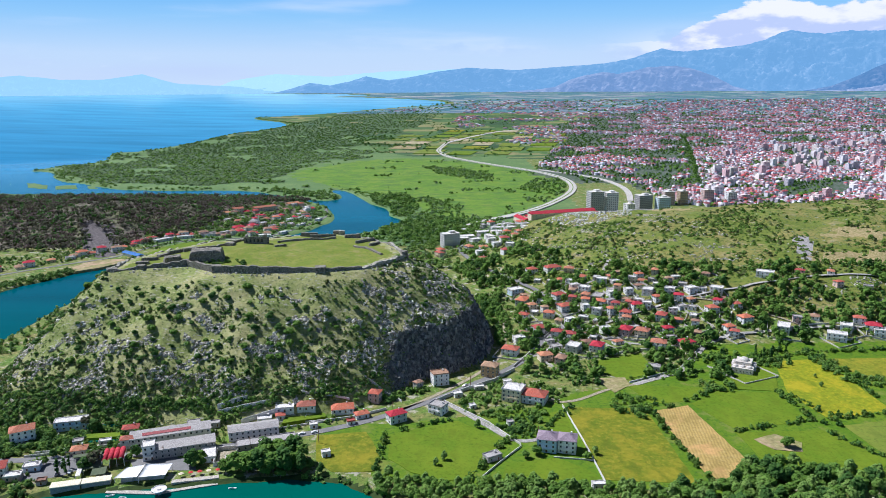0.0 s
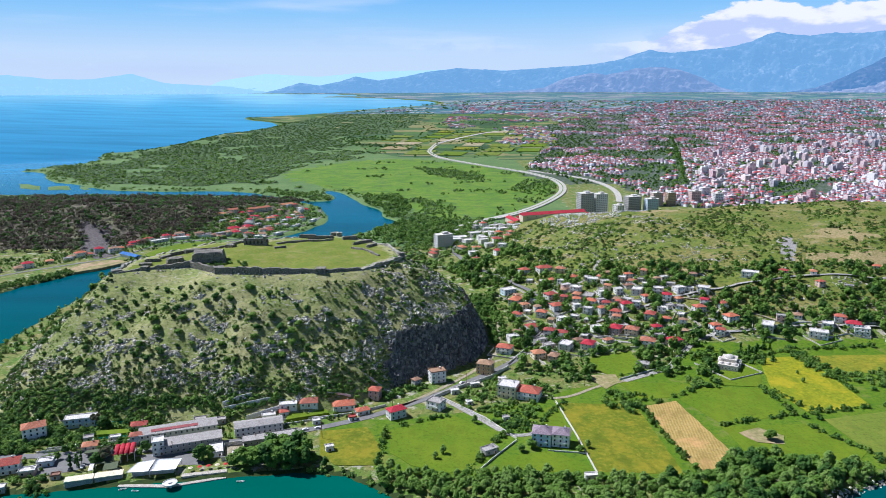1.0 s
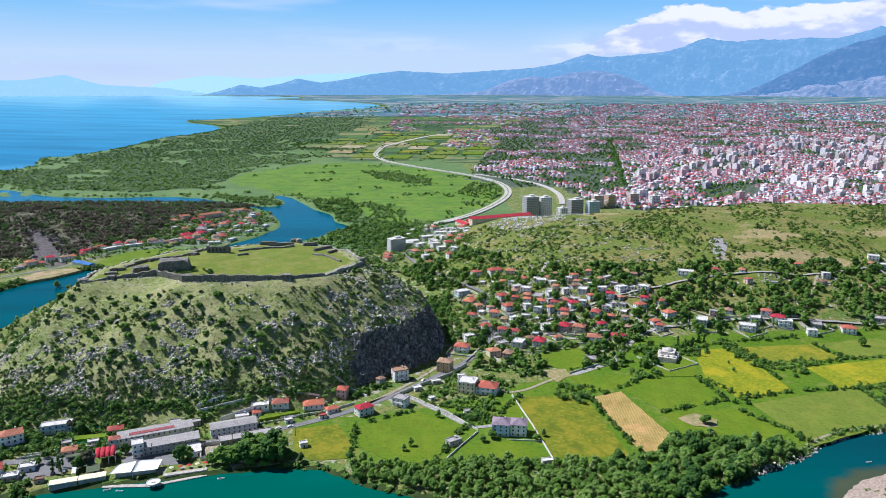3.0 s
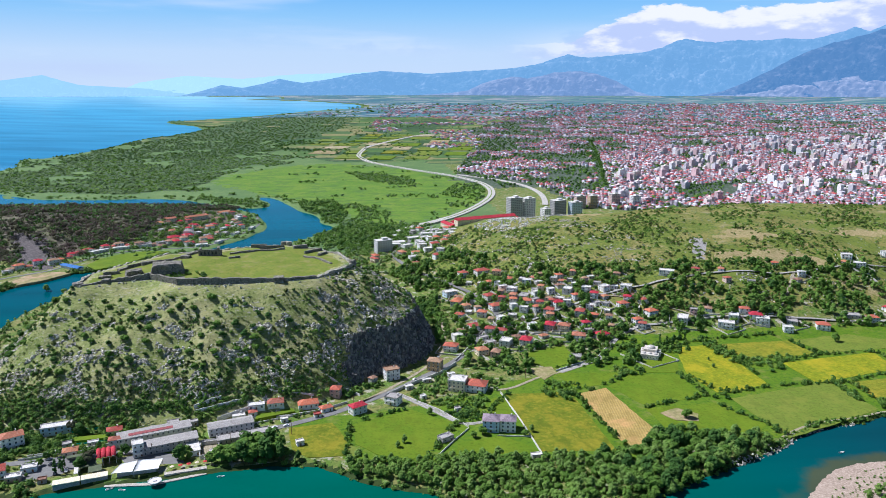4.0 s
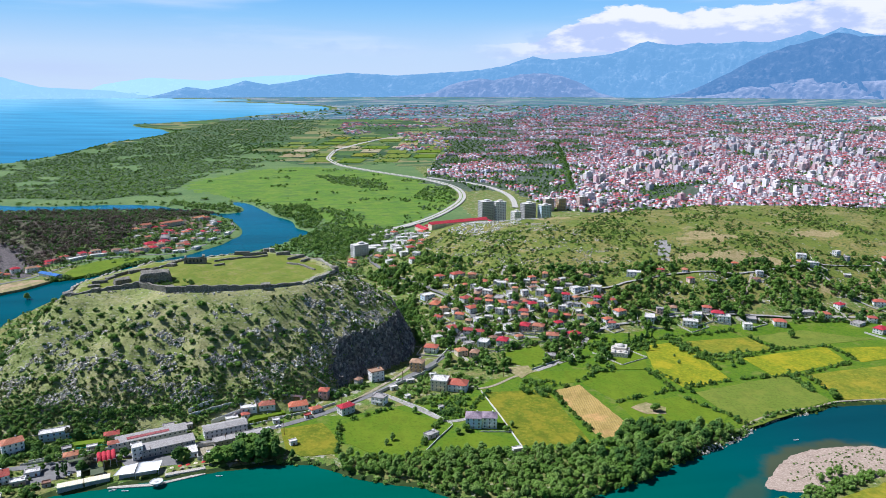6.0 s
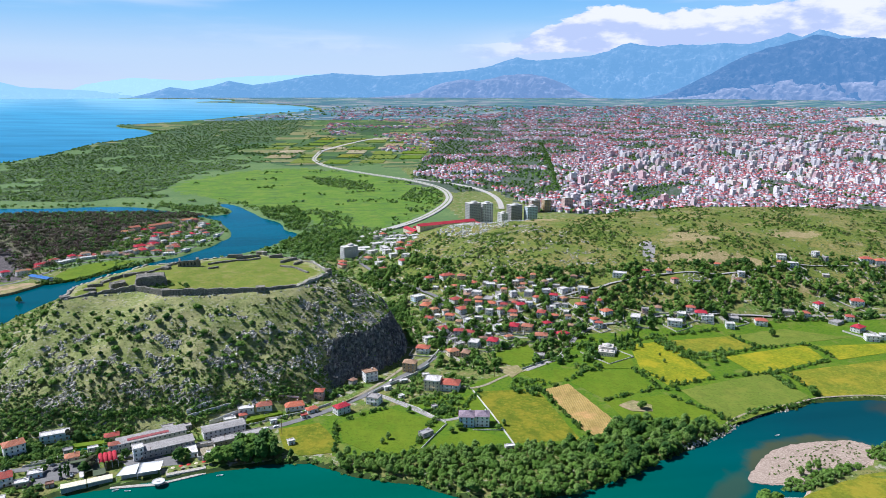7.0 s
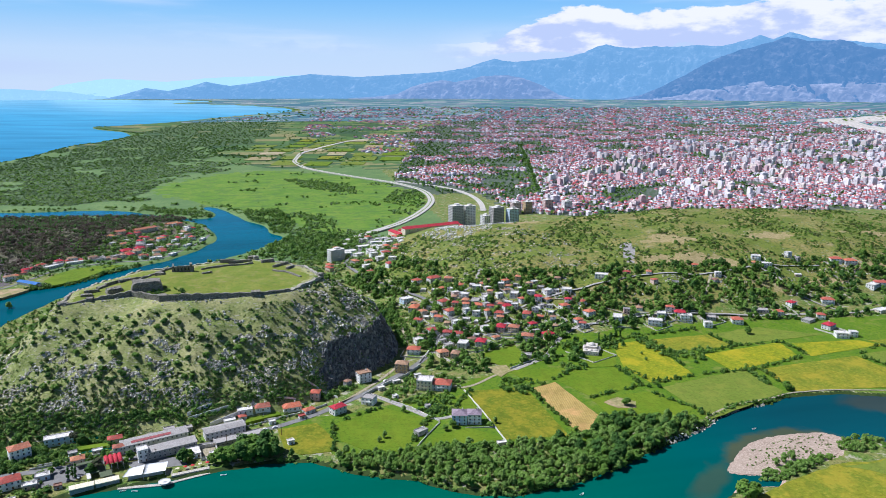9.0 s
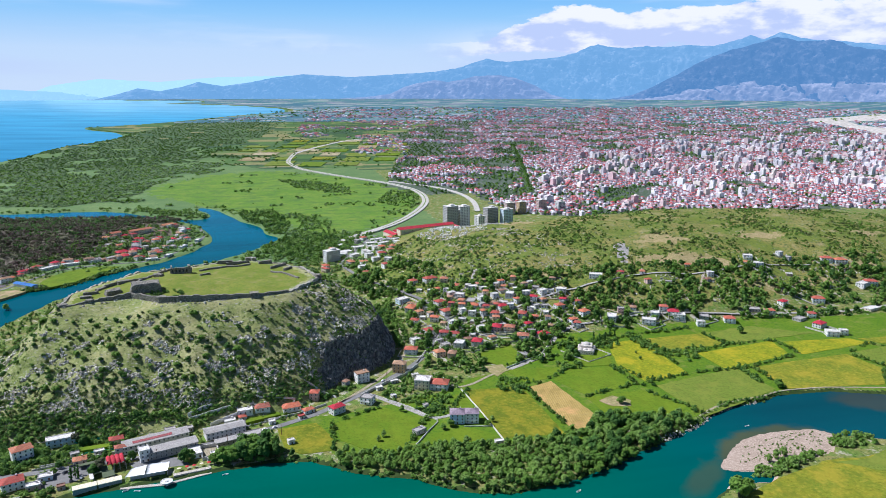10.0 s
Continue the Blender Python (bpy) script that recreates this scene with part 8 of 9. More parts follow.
# marsh woods, meadow clumps and shores
q = scatter(MARSH, 10.5, (1300, 6500), 0.5, 0.2, 1700)
q = q[inside(q[:, 0], q[:, 1], MARSH) + 45 * wave(q[:, 0], q[:, 1], 130, 64) > 25]
reeds = np.interp(-inside(q[:, 0], q[:, 1], LAKE), [0, 60, 260], [0.9, 0.6, 0.0]) * (q[:, 1] > 2100) * (q[:, 1] < 4300)
q = q[wave(q[:, 0], q[:, 1], 160, 48) + 0.5 * wave(q[:, 0], q[:, 1], 50, 49) > reeds - 0.6]
pts = q[:, :2]
thicket("marsh_wood", pts, (13, 4.4, 4.4, 2.2, 1.65, 1.5, 6, 0.6, 0.35, 1.2), (0.55, 1.55), ["marsh", "marsh", "willow", "leaf"], "green marsh woodland along the lake", "trees", 10)
MEADOW_WOOD = [(-60, 2020), (60, 1940), (128, 1810), (112, 1720), (40, 1760), (-10, 1830)]
BELT_NORTH = [(-152, 1500), (-75, 1500), (-45, 1320), (-56, 1212), (-92, 1250), (-96, 1312), (-132, 1380)]
BELT_SOUTH = [(-104, 1105), (-52, 1190), (8, 1215), (66, 1120), (52, 1050), (-4, 990), (-40, 1020), (-90, 1040)]
q = spread_in(MEADOW, 1800, 35)
q = q[(wave(q[:, 0], q[:, 1], 85, 50) > np.interp(q[:, 0], [-300, 60, 200], [0.62, 0.4, 0.2]))]
q2 = spread_in([(-30, 1080), (-60, 1200), (-20, 1320), (-60, 1420), (-150, 1440), (-30, 1440), (40, 1330), (30, 1240), (110, 1190), (60, 1110), (0, 1040)], 520, 36)
q3 = spread_in([(-130, 1040), (-80, 1130), (0, 1120), (10, 1020), (-20, 900), (0, 830), (-60, 800), (-160, 815), (-220, 960)], 420, 37)
q4 = np.concatenate((spread_in(MEADOW_WOOD, 420, 95), spread_in([(-372, 1560), (-290, 1470), (-214, 1436), (-206, 1448), (-225, 1480), (-290, 1540), (-370, 1600)], 260, 96), spread_in([(300, 1640), (300, 1560), (250, 1430), (220, 1450), (160, 1560), (210, 1700), (270, 1740)], 300, 38)))
q5 = np.concatenate((spread_in(SHORE_TOWN, 620, 71), spread_in([(-420, 1010), (-345, 1040), (-330, 1090), (-360, 1180), (-400, 1150), (-440, 1060)], 260, 79)))
q6 = spread_in([(-20, 830), (-60, 900), (-40, 1040), (20, 1110), (100, 1120), (130, 1040), (90, 880), (40, 860)], 420, 72)
belt = np.concatenate((spread_in(BELT_NORTH, 260, 91), spread_in(BELT_SOUTH, 420, 92)))
belt = belt[(land_z(belt[:, 0], belt[:, 1]) > -0.6) & free(belt[:, 0], belt[:, 1], 0, False)]
thicket("channel_trees", belt, (46, 4.0, 4.0, 3.6, 0.85, 3.2, 8, 0.6, 0.35, 0.8), (0.6, 1.45), ["leaf", "dark", "willow", "leaf"], "tall rounded green trees on the channel bank", "trees", 27)
pts = np.concatenate((q, q2, q3, q4, q5, q6))
pts = pts[free(pts[:, 0], pts[:, 1], -1.0, False) & (land_z(pts[:, 0], pts[:, 1]) > -0.4) & (seg_dist(pts[:, 0], pts[:, 1], HIGHWAY) > 16)]
thicket("meadow_clumps", pts, (26, 2.8, 2.8, 2.2, 0.8, 2.0, 6, 0.6, 0.35, 0.9), (0.6, 1.7), ["leaf", "marsh", "willow", "willow"], "clumps of green trees over the wet meadow", "trees", 11)
pts = np.concatenate((spread_in([(-440, 880), (-400, 918), (-350, 930), (-300, 990), (-310, 1010), (-380, 950), (-450, 900)], 200, 39), spread_in([(-530, 770), (-497, 826), (-462, 868), (-428, 898), (-392, 928), (-362, 946), (-326, 992), (-288, 1034), (-284, 1024), (-326, 982), (-360, 934), (-405, 913), (-442, 878), (-464, 828), (-500, 780)], 500, 73), spread_in([(-640, 800), (-520, 880), (-440, 950), (-360, 1010), (-345, 1035), (-420, 1010), (-520, 960), (-640, 900)], 500, 74), spread_in([(-395, 600), (-392, 740), (-372, 805), (-330, 890), (-240, 1005), (-240, 980), (-330, 820), (-350, 700), (-370, 560)], 420, 40)))
pts = pts[free(pts[:, 0], pts[:, 1], -1.5)]
thicket("bank_trees", pts, (20, 1.9, 1.9, 1.8, 0.65, 1.6), (0.5, 1.4), ["leaf", "dark", "willow"], "green bushes along the channel bank", "bushes", 14)

# willows lining the channel and the lake shore
edge_pts = []
er = np.random.default_rng(81)
for ring in (CHANNEL_EAST[6:], LAKE_SHORE[:12], CHANNEL_WEST[1:14]):
    for (ax, ay), (bx, by) in zip(ring[:-1], ring[1:]):
        ll = math.hypot(bx - ax, by - ay)
        k = int(min(ll, 900) / 6)
        t = er.random(k)
        side = er.uniform(-34, 4, k)
        edge_pts.append(np.stack((ax + (bx - ax) * t + (by - ay) / ll * side * -1, ay + (by - ay) * t - (bx - ax) / ll * side * -1), 1))
pts = np.concatenate(edge_pts)
pts = np.concatenate((pts, pts + er.normal(0, 14, pts.shape)))
pts = pts[(land_z(pts[:, 0], pts[:, 1]) > -0.9) & (wave(pts[:, 0], pts[:, 1], 60, 59) > -0.3) & (pts[:, 1] > 980)]
thicket("shore_willows", pts, (14, 3.0, 3.0, 2.2, 1.1, 1.6, 5, 0.6, 0.35, 0.9), (0.6, 1.6), ["willow", "leaf", "willow"], "grey-green willows lining the channel and lake shore", "trees", 24)

# town trees and the far plain's hedges
q = scatter(TOWN, 16.0, (1350, 9000), 0.5, 0.8, 2300)
q = q[(wave(q[:, 0], q[:, 1], 180, 51) + np.where(q[:, 0] - 0.12 * (q[:, 1] - 1500) < 760, 0.38, 0.0) + np.interp(np.hypot(q[:, 0], q[:, 1]), [3000, 6000], [0, .5]) > -0.2)]
thicket("plain_trees", np.concatenate([spread_in([(-600, 5800), (-500, 6600), (400, 9300), (2500, 9300), (6500, 8000), (7000, 6400), (4000, 4600), (2600, 4900)], 1100, 78)]), (8, 14, 10, 5.0, 5.0, 3.0), (0.6, 1.8), ["willow", "leaf"], "dark copses strewn over the far plain", "trees", 23)
q = q[(seg_dist(q[:, 0], q[:, 1], HIGHWAY) > 30) & (seg_dist(q[:, 0], q[:, 1], SLIP) > 20)]
q = q[inside(q[:, 0], q[:, 1], bed) < -15]
thicket("town_trees", q[:, :2], (5, 3.0, 3.0, 2.4, 1.9, 2.3, 5, 0.55, 0.35, 0.9), (0.8, 1.8), ["leaf", "dark"], "green trees between the town houses", "trees", 15)
q = spread_in([(x, y) for x, y in AVE] + [(1026, 3096), (734, 2116), (565, 1588)], 420, 52)
thicket("avenue_trees", q, (12, 3.0, 3.0, 2.6, 1.3, 3.6), (0.6, 1.1), ["dark", "leaf"], "dark trees lining the long avenue", "trees", 16)
PLAIN = [(-381, 3239), (-91, 3333), (-50, 4200), (100, 6800), (800, 8800), (2500, 8500), (1400, 6000), (560, 3900), (440, 2800), (330, 2350), (70, 2270), (-91, 2310), (-225, 2502)]
q = scatter(PLAIN, 26.0, (2200, 9000), 0.5, 0.1, 2300)
q = q[(np.abs(wave(q[:, 0], q[:, 1], 130, 53)) < 0.13) | (wave(q[:, 0], q[:, 1], 240, 54) > 0.45)]
edge_wood = spread_in([(-400, 3150), (-200, 3300), (-60, 3200), (-40, 2700), (-160, 2480), (-90, 2290), (-200, 2300), (-260, 2520)], 900, 93)
edge_wood = edge_wood[wave(edge_wood[:, 0], edge_wood[:, 1], 150, 65) > 0.12]
thicket("edge_wood", edge_wood, (13, 4.4, 4.4, 2.6, 1.6, 1.8, 6, 0.6, 0.35, 1.0), (0.6, 1.5), ["leaf", "dark", "marsh"], "dark woods between the marsh and the first fields", "trees", 28)
thicket("plain_hedges", q[:, :2], (10, 4.0, 4.0, 2.4, 1.7, 1.8), (0.7, 1.6), ["leaf", "dark"], "dark hedges and copses between far fields", "hedges", 17)

# copses and thick shrubs at the field corners
COPSES = [[(125, 491), (143, 482), (142, 452), (125, 450), (117, 468)],
          [(187, 514), (218, 512), (212, 494), (183, 496)],
          [(301, 576), (316, 562), (316, 531), (332, 518), (372, 527), (365, 513), (325, 500), (303, 511), (294, 549)],
          [(262, 578), (291, 574), (280, 544), (245, 531)],
          [(330, 504), (347, 504), (338, 485), (321, 487)],
          [(368, 461), (367, 437), (366, 425), (358, 424), (360, 450)]]
copse = np.concatenate([spread_in(poly, n_, 100 + k) for k, (poly, n_) in enumerate(zip(COPSES, (46, 30, 110, 60, 12, 24)))])
copse = copse[free(copse[:, 0], copse[:, 1], 0.5, False)]
thicket("copse", copse, (80, 2.2, 2.2, 2.0, 0.42, 1.7, 8), (0.6, 1.35), ["leaf", "dark", "willow", "leaf"], "dense green shrubs and small trees at the field corners", "shrubs", 30)

# hedges between the near fields
HEDGES = [[(143, 458), (148, 400), (152, 364)], [(145, 474), (160, 468), (150, 480), (138, 488)], [(190, 433), (243, 447), (262, 440)], [(243, 495), (246, 450)], [(246, 434), (268, 392), (270, 372)], [(258, 448), (310, 460), (348, 459), (380, 461), (440, 479)], [(262, 441), (250, 490)], [(308, 462), (312, 520), (308, 560), (300, 575)], [(364, 464), (378, 458), (376, 405)], [(345, 508), (392, 522), (448, 522)], [(392, 523), (386, 562)]]
HEDGES_EAST = [[(448, 522), (452, 478)], [(500, 470), (545, 490), (556, 480)], [(262, 552), (300, 572), (380, 575)], [(-38, 434), (-38, 404), (-40, 384)], [(-36, 432), (-10, 446), (10, 452)], [(40, 424), (28, 402), (15, 376)], [(200, 500), (172, 477)], [(280, 380), (310, 392), (340, 393), (364, 401)], [(66, 438), (88, 470)], [(504, 425), (474, 394)], [(498, 471), (510, 430)]]
hp = []
hr = np.random.default_rng(77)
for line in HEDGES + HEDGES_EAST:
    for (ax, ay), (bx, by) in zip(line[:-1], line[1:]):
        k = int(math.hypot(bx - ax, by - ay) / 1.5)
        t = hr.random(k)
        hp.append(np.stack((ax + (bx - ax) * t, ay + (by - ay) * t), 1) + hr.normal(0, 1.2, (k, 2)))
pts = np.concatenate(hp)
pts = pts[(wave(pts[:, 0], pts[:, 1], 22, 55) > -0.5)]
thicket("hedges", pts, (34, 1.4, 1.4, 1.4, 0.4, 1.1, 5, 0.6, 0.35, 0.5), (0.45, 1.75), ["leaf", "leaf", "dark", "olive"], "uneven green hedges between the fields", "hedges", 18)

# ---- limestone on the castle slope ----
CUBE = np.array([(-1, -1, -1), (1, -1, -1), (1, 1, -1), (-1, 1, -1), (-.7, -.8, .8), (.75, -.6, 1), (.6, .7, .7), (-.8, .6, .9)], float)
CUBE_F = np.array([(4, 5, 6, 7), (0, 1, 5, 4), (1, 2, 6, 5), (2, 3, 7, 6), (3, 0, 4, 7)])
LIMESTONE = island_mat("grey_limestone", [(0.50, 0.465, 0.39), (0.40, 0.375, 0.32), (0.60, 0.565, 0.49), (0.28, 0.265, 0.23)], dirt=0.9, vary=0.4)

# darker copy of the limestone: the cliff's shade is in the stone colour
SHADED_STONE = island_mat("shaded_cliff_stone", [(0.13, 0.13, 0.13), (0.085, 0.085, 0.09), (0.18, 0.178, 0.17), (0.11, 0.108, 0.105), (0.24, 0.235, 0.225)], dirt=2.0, vary=0.4)


def rocks(pts, seed, size, label, flatness=0.7, jag=0.16, lift=0.1, long=(0.6, 1.7), stone=None):
    """Angular blocks, each of its own size, turn and lean, bedded in the ground."""
    r = np.random.default_rng(seed)
    n = len(pts)
    k = r.uniform(*size, (n, 1, 1))
    v = (CUBE[None] + r.normal(0, jag, (n, 8, 3))) * k * r.uniform(*long, (n, 1, 3)) * (1, 1, flatness)
    v[:, :, 2] += v[:, :, 0] * r.normal(0, 0.25, (n, 1)) + v[:, :, 1] * r.normal(0, 0.25, (n, 1))
    a = r.normal(0.35, 0.6, n)
    c, s = np.cos(a)[:, None], np.sin(a)[:, None]
    x, y = v[:, :, 0] * c - v[:, :, 1] * s, v[:, :, 0] * s + v[:, :, 1] * c
    z = v[:, :, 2] + land_z(pts[:, 0], pts[:, 1])[:, None] + lift
    f = (CUBE_F[None] + (np.arange(n) * 8)[:, None, None]).reshape(-1, 4)
    return stuff("rocks", np.stack((x + pts[:, 0][:, None], y + pts[:, 1][:, None], z), -1).reshape(-1, 3), f, [stone or LIMESTONE], label, "rocks")


pts = spread_in(SLOPE, 36000, 62)
ledge = wave(pts[:, 0] + 0.5 * pts[:, 1], 2.6 * pts[:, 1] - 0.7 * pts[:, 0], 34, 56) + 0.7 * wave(pts[:, 0], pts[:, 1], 9, 57)
pts = pts[(ledge + np.interp(land_z(pts[:, 0], pts[:, 1]), [6, 22, 38, 55, 72], [-0.05, 0.28, 0.12, -0.12, -0.25]) + np.where(pts[:, 0] > -75, 0.1, 0) > 0.45) & ~crag(pts)]
rocks(pts, 61, (0.2, 0.78), "grey limestone rocks strewn over the castle slope", long=(0.6, 2.0))
# stones of the dry hill's flank and of the terraces above the village road
flank = np.concatenate((spread_in([(60, 880), (100, 790), (180, 725), (330, 715), (340, 800), (280, 930), (180, 960), (110, 950)], 5200, 97), spread_in([(300, 640), (420, 630), (600, 625), (720, 660), (640, 700), (470, 685), (320, 690)], 1800, 98)))
flank = flank[(wave(flank[:, 0] + 0.6 * flank[:, 1], 2.0 * flank[:, 1], 40, 66) + 0.7 * wave(flank[:, 0], flank[:, 1], 13, 67) > 0.30) & free(flank[:, 0], flank[:, 1], 0.5)]
rocks(flank, 99, (0.25, 0.85), "pale limestone outcrops on the dry hill's flank", long=(0.6, 2.0))
# crags of the cliff and of the crest above it
pts = spread_in([(-60, 480), (-20, 505), (12, 528), (40, 575), (46, 620), (36, 680), (0, 700), (-40, 640), (-30, 600), (-45, 560), (-60, 520)], 9000, 64)
steep = crag(pts)
rocks(pts[steep], 65, (0.4, 1.3), "limestone crags jutting from the cliff, coloured as in shade", 1.2, 0.22, -0.1, (0.5, 1.6), SHADED_STONE)
crest = pts[~steep]
crest = crest[(land_z(crest[:, 0], crest[:, 1]) > 22) & (wave(crest[:, 0], crest[:, 1], 16, 58) > 0.1)][:550]
rocks(crest, 66, (0.4, 1.3), "weathered grey outcrops along the cliff's crest", 0.9, 0.2, 0.0)
# rubble below the castle walls
line = np.array(front + [(-50, 594), (-34, 620), (-48, 664)], float)
t = np.random.default_rng(84).uniform(0, len(line) - 1.001, 420)
i = t.astype(int)
rubble = line[i] + (line[i + 1] - line[i]) * (t - i)[:, None] + np.random.default_rng(85).normal(0, 2.6, (420, 2)) + (0, -1.0)
rocks(rubble, 86, (0.2, 0.75), "fallen stones along the castle walls", 0.8)
# broken stones of the embankment
line = [(212, 344), (229, 351), (249, 357), (266, 365), (284, 380), (304, 384), (334, 390)]
t = np.random.default_rng(67).uniform(0, len(line) - 1.001, 170)
ends = np.array(line, float)
i = t.astype(int)
bank = ends[i] + (ends[i + 1] - ends[i]) * (t - i)[:, None] + np.random.default_rng(68).normal(0, 1.6, (170, 2))
rocks(bank, 69, (0.25, 0.7), "pale broken stones along the river embankment", 0.7, 0.16, 0.8)

# the tree patterns themselves stand out of sight under the ground: take them away
for t in (*P_BROAD, P_COLUMN, P_PINE, *P_BUSH):
    for o in (*t.children, t):
        bpy.data.objects.remove(o)

# ---- mountains on the horizon ----


def mountain(name, ridge, dist, depth, a, b, label, bumpy=0.35, seed=3, glow=None, base=-1.15, pale=None):
    """A range seen from afar: ridge holds bearing and angle above the level, in degrees."""
    az = np.arange(ridge[0][0], ridge[-1][0], 0.07)
    el = np.interp(az, [p[0] for p in ridge], [p[1] for p in ridge])
    rows = 48
    vs = []
    tall = np.clip((el - base) / 3.0, 0.25, 1.3)
    for j in range(rows):
        s = j / (rows - 1)
        d = dist - depth * (1 - s)
        up = 2.2 * s * (el - base)
        spur = 1 - 2.0 * np.abs(wave(az + 0.5 * up, up * 0.7, 1.5, seed, 2))
        gully = 1 - 2.0 * np.abs(wave(az - 0.4 * up, up * 0.8, 0.55, seed + 2, 3))
        fall = np.interp(s, [0, .2, .5, .8, 1], [0, .12, .42, .8, 1])
        e = base + (el - base) * np.clip(fall + (bumpy * 0.5 * spur + 0.08 * gully) * s * (1 - s) * 2.0, 0, 1.0) + 0.05 * tall * wave(az, az * 0, 0.5, seed + 1, 4) * s
        r = np.radians(az)
        # spurs and gullies also step forward and back
        d = d - depth * 0.25 * (0.6 * spur + 0.4 * gully) * s * (1 - s) * 2
        vs.append(np.stack((CX + d * np.sin(r), CY + d * np.cos(r), CZ + d * np.tan(np.radians(e))), 1))
    n = len(az)
    g = np.arange(rows * n).reshape(rows, n)
    q = np.stack((g[:-1, :-1], g[:-1, 1:], g[1:, 1:], g[1:, :-1]), -1).reshape(-1, 4)
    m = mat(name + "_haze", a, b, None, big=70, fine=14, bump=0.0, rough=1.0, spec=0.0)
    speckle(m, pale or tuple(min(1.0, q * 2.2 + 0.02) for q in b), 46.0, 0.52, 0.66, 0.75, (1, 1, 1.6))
    # distance haze, painted on as an even bluish emission of the slopes
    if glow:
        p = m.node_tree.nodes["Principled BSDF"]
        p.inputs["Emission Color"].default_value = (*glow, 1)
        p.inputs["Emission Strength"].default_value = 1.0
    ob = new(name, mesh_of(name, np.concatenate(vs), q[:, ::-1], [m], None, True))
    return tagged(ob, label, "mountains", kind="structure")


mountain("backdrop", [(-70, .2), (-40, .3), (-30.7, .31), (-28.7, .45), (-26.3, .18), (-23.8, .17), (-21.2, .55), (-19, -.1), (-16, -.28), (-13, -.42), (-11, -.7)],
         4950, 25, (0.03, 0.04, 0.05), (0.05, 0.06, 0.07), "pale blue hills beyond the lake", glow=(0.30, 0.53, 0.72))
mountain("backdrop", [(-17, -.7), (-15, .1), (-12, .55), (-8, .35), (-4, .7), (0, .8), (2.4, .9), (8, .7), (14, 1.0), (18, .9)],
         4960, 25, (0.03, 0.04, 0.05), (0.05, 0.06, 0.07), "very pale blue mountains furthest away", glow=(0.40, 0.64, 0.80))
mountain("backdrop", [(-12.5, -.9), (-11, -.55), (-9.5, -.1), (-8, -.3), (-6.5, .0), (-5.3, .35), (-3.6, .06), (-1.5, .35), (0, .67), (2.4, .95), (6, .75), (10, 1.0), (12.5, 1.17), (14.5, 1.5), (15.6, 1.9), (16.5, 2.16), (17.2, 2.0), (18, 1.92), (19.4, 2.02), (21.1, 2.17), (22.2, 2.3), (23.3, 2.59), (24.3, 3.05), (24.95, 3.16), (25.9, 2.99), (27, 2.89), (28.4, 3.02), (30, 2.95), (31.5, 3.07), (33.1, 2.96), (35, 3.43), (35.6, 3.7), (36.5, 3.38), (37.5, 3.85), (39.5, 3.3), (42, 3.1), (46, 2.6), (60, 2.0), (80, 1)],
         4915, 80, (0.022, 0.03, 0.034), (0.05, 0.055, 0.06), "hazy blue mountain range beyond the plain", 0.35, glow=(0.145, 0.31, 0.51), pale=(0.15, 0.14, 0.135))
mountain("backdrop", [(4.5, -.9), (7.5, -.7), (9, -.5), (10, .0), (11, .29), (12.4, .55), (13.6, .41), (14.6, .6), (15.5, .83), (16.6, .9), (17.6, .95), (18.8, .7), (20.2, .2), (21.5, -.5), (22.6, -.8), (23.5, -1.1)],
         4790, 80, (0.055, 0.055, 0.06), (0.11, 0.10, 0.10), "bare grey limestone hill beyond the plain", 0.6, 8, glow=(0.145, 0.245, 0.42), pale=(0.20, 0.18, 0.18))
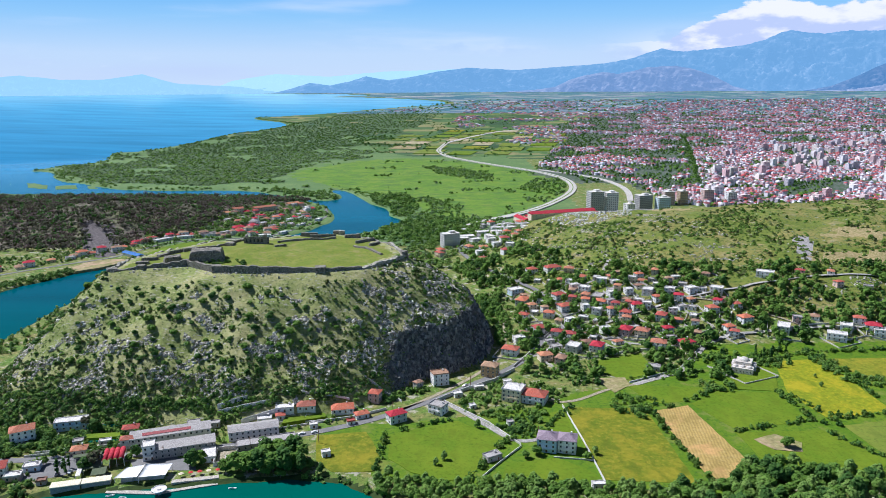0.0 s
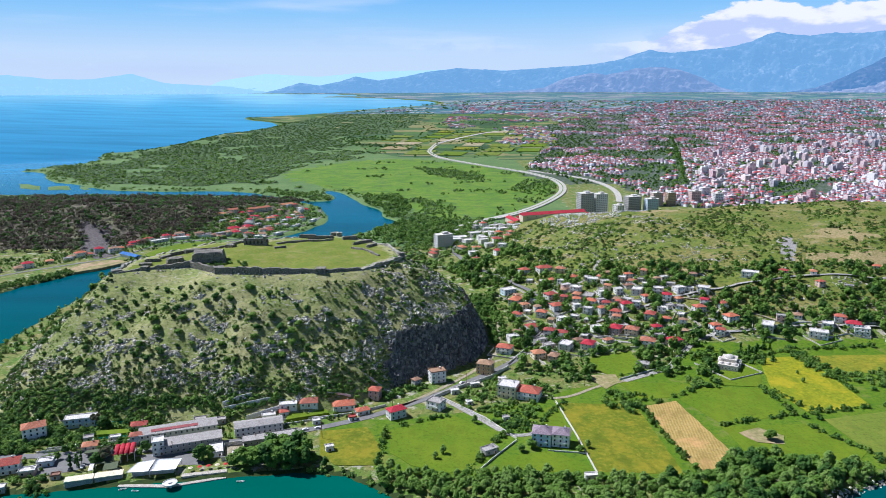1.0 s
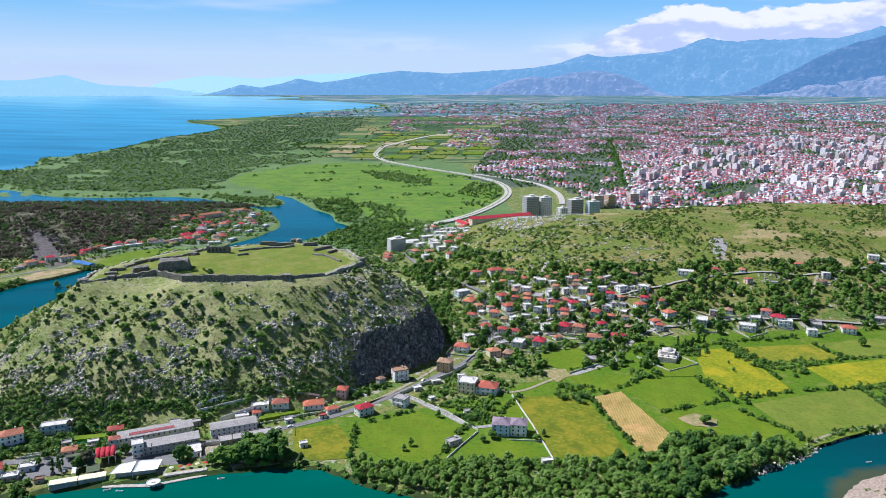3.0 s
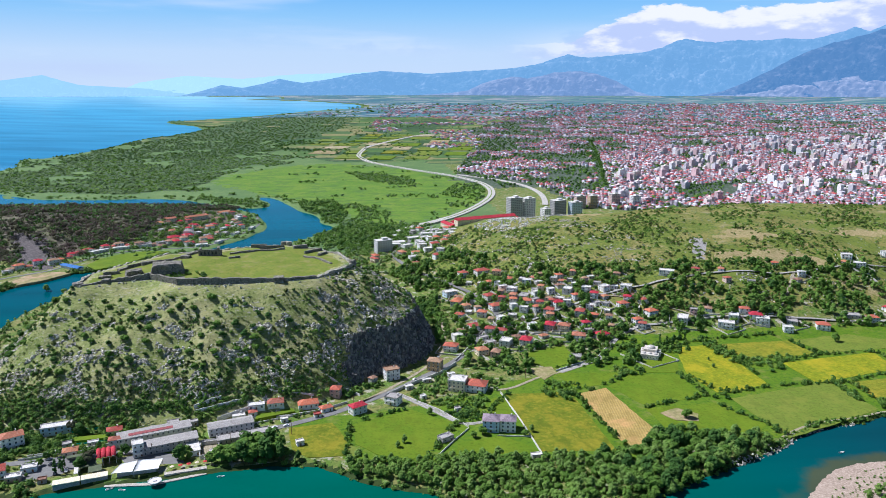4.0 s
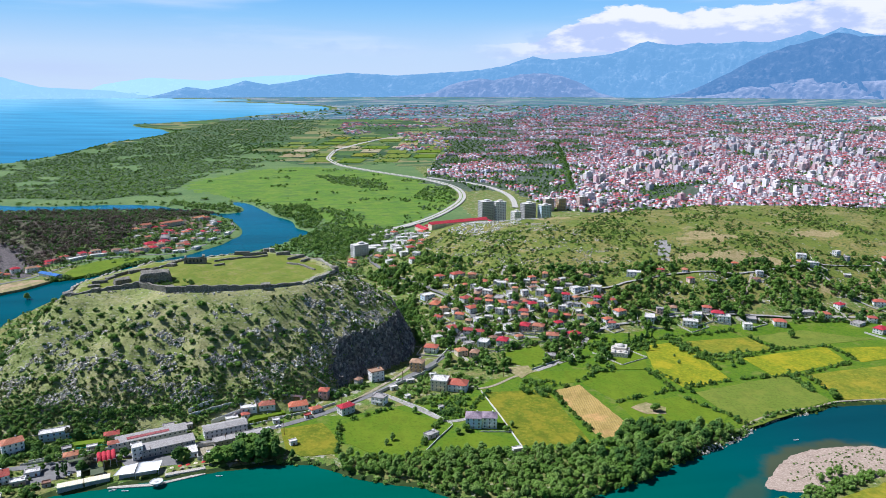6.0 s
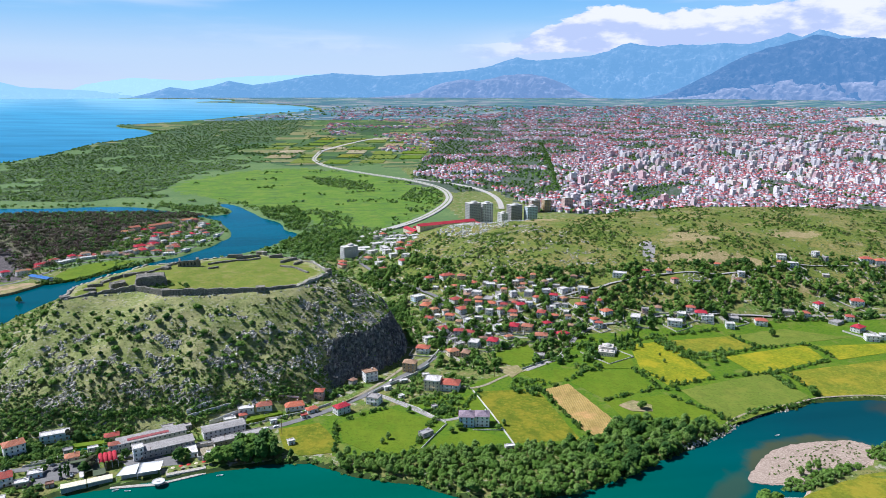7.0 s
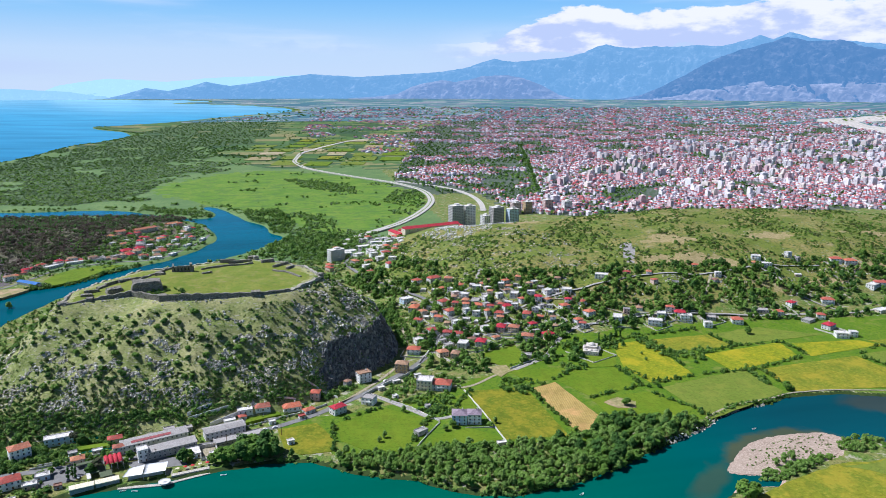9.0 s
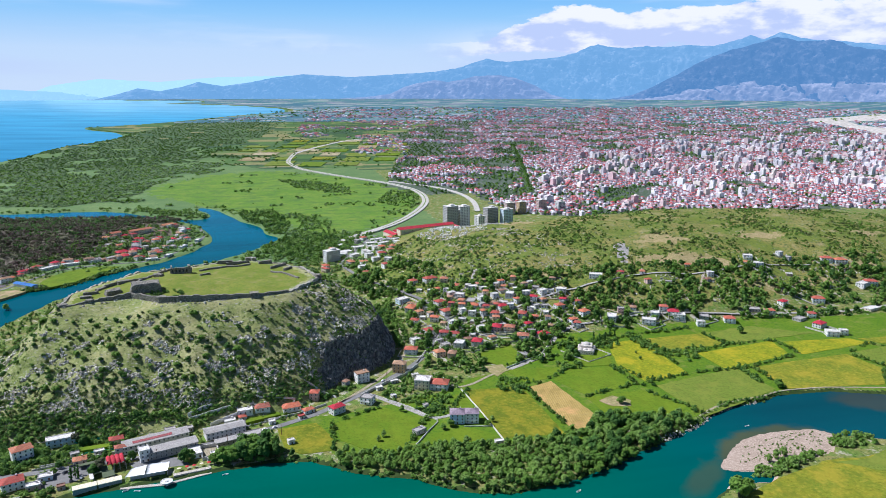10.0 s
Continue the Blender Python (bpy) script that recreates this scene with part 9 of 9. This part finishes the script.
mountain("backdrop", [(24, -1.1), (26.2, -.8), (27.6, -.55), (29, .04), (30.7, .93), (32.2, 1.8), (33.5, 2.4), (34.5, 2.72), (36.5, 3.25), (37.4, 3.56), (38.8, 3.2), (40.9, 3.25), (42.4, 2.75), (45, 2.4), (52, 2.4), (62, 1.2), (75, -.5)],
         4830, 100, (0.012, 0.016, 0.018), (0.035, 0.034, 0.036), "deep blue forested mountain beyond the town", 0.4, 14, glow=(0.082, 0.195, 0.375), pale=(0.11, 0.10, 0.10))
mountain("backdrop", [(22, -1.1), (25, -.9), (28, -.8), (30, -.6), (31.6, -.1), (34.2, .2), (36.3, .6), (37.5, .5), (39.1, .3), (41.9, .5), (44, .4), (52, .5), (66, -.2), (75, -.5)],
         4770, 60, (0.06, 0.06, 0.062), (0.15, 0.135, 0.13), "rosy bare foothills under the mountain", 0.55, 21, glow=(0.125, 0.215, 0.385), pale=(0.26, 0.23, 0.225))

# the hazy plain at the mountains' foot, its haze painted as bluish colour and emission
far_r = np.geomspace(5600, 15800, 40)
far_a = np.radians(np.arange(-55, 70, 0.4))
fa_, fr_ = np.meshgrid(far_a, far_r)
fxx, fyy = CX + fr_ * np.sin(fa_), CY + fr_ * np.cos(fa_)
fv = drawn_in(np.stack((fxx.ravel(), fyy.ravel(), np.full(fxx.size, 1.5)), 1))
land = (inside(fxx, fyy, LAKE) < -60).ravel()
gidx = np.arange(fxx.size).reshape(fxx.shape)
fq = np.stack((gidx[:-1, :-1], gidx[:-1, 1:], gidx[1:, 1:], gidx[1:, :-1]), -1).reshape(-1, 4)[:, ::-1]
fq = fq[land[fq].all(1)]
HAZY = parcels("hazy_plain", [(0.04, 0.095, 0.075), (0.12, 0.17, 0.10), (0.025, 0.065, 0.07), (0.27, 0.25, 0.20), (0.06, 0.12, 0.075), (0.15, 0.13, 0.13), (0.03, 0.075, 0.06), (0.05, 0.10, 0.075)], 150.0, 7.0)
hp_ = HAZY.node_tree.nodes["Principled BSDF"]
hp_.inputs["Emission Color"].default_value, hp_.inputs["Emission Strength"].default_value = (0.035, 0.085, 0.14, 1), 1.0
distant_plain = tagged(new("backdrop", mesh_of("distant_plain", fv, fq, [HAZY])), "hazy blue-grey plain at the foot of the mountains", "plain", kind="structure")
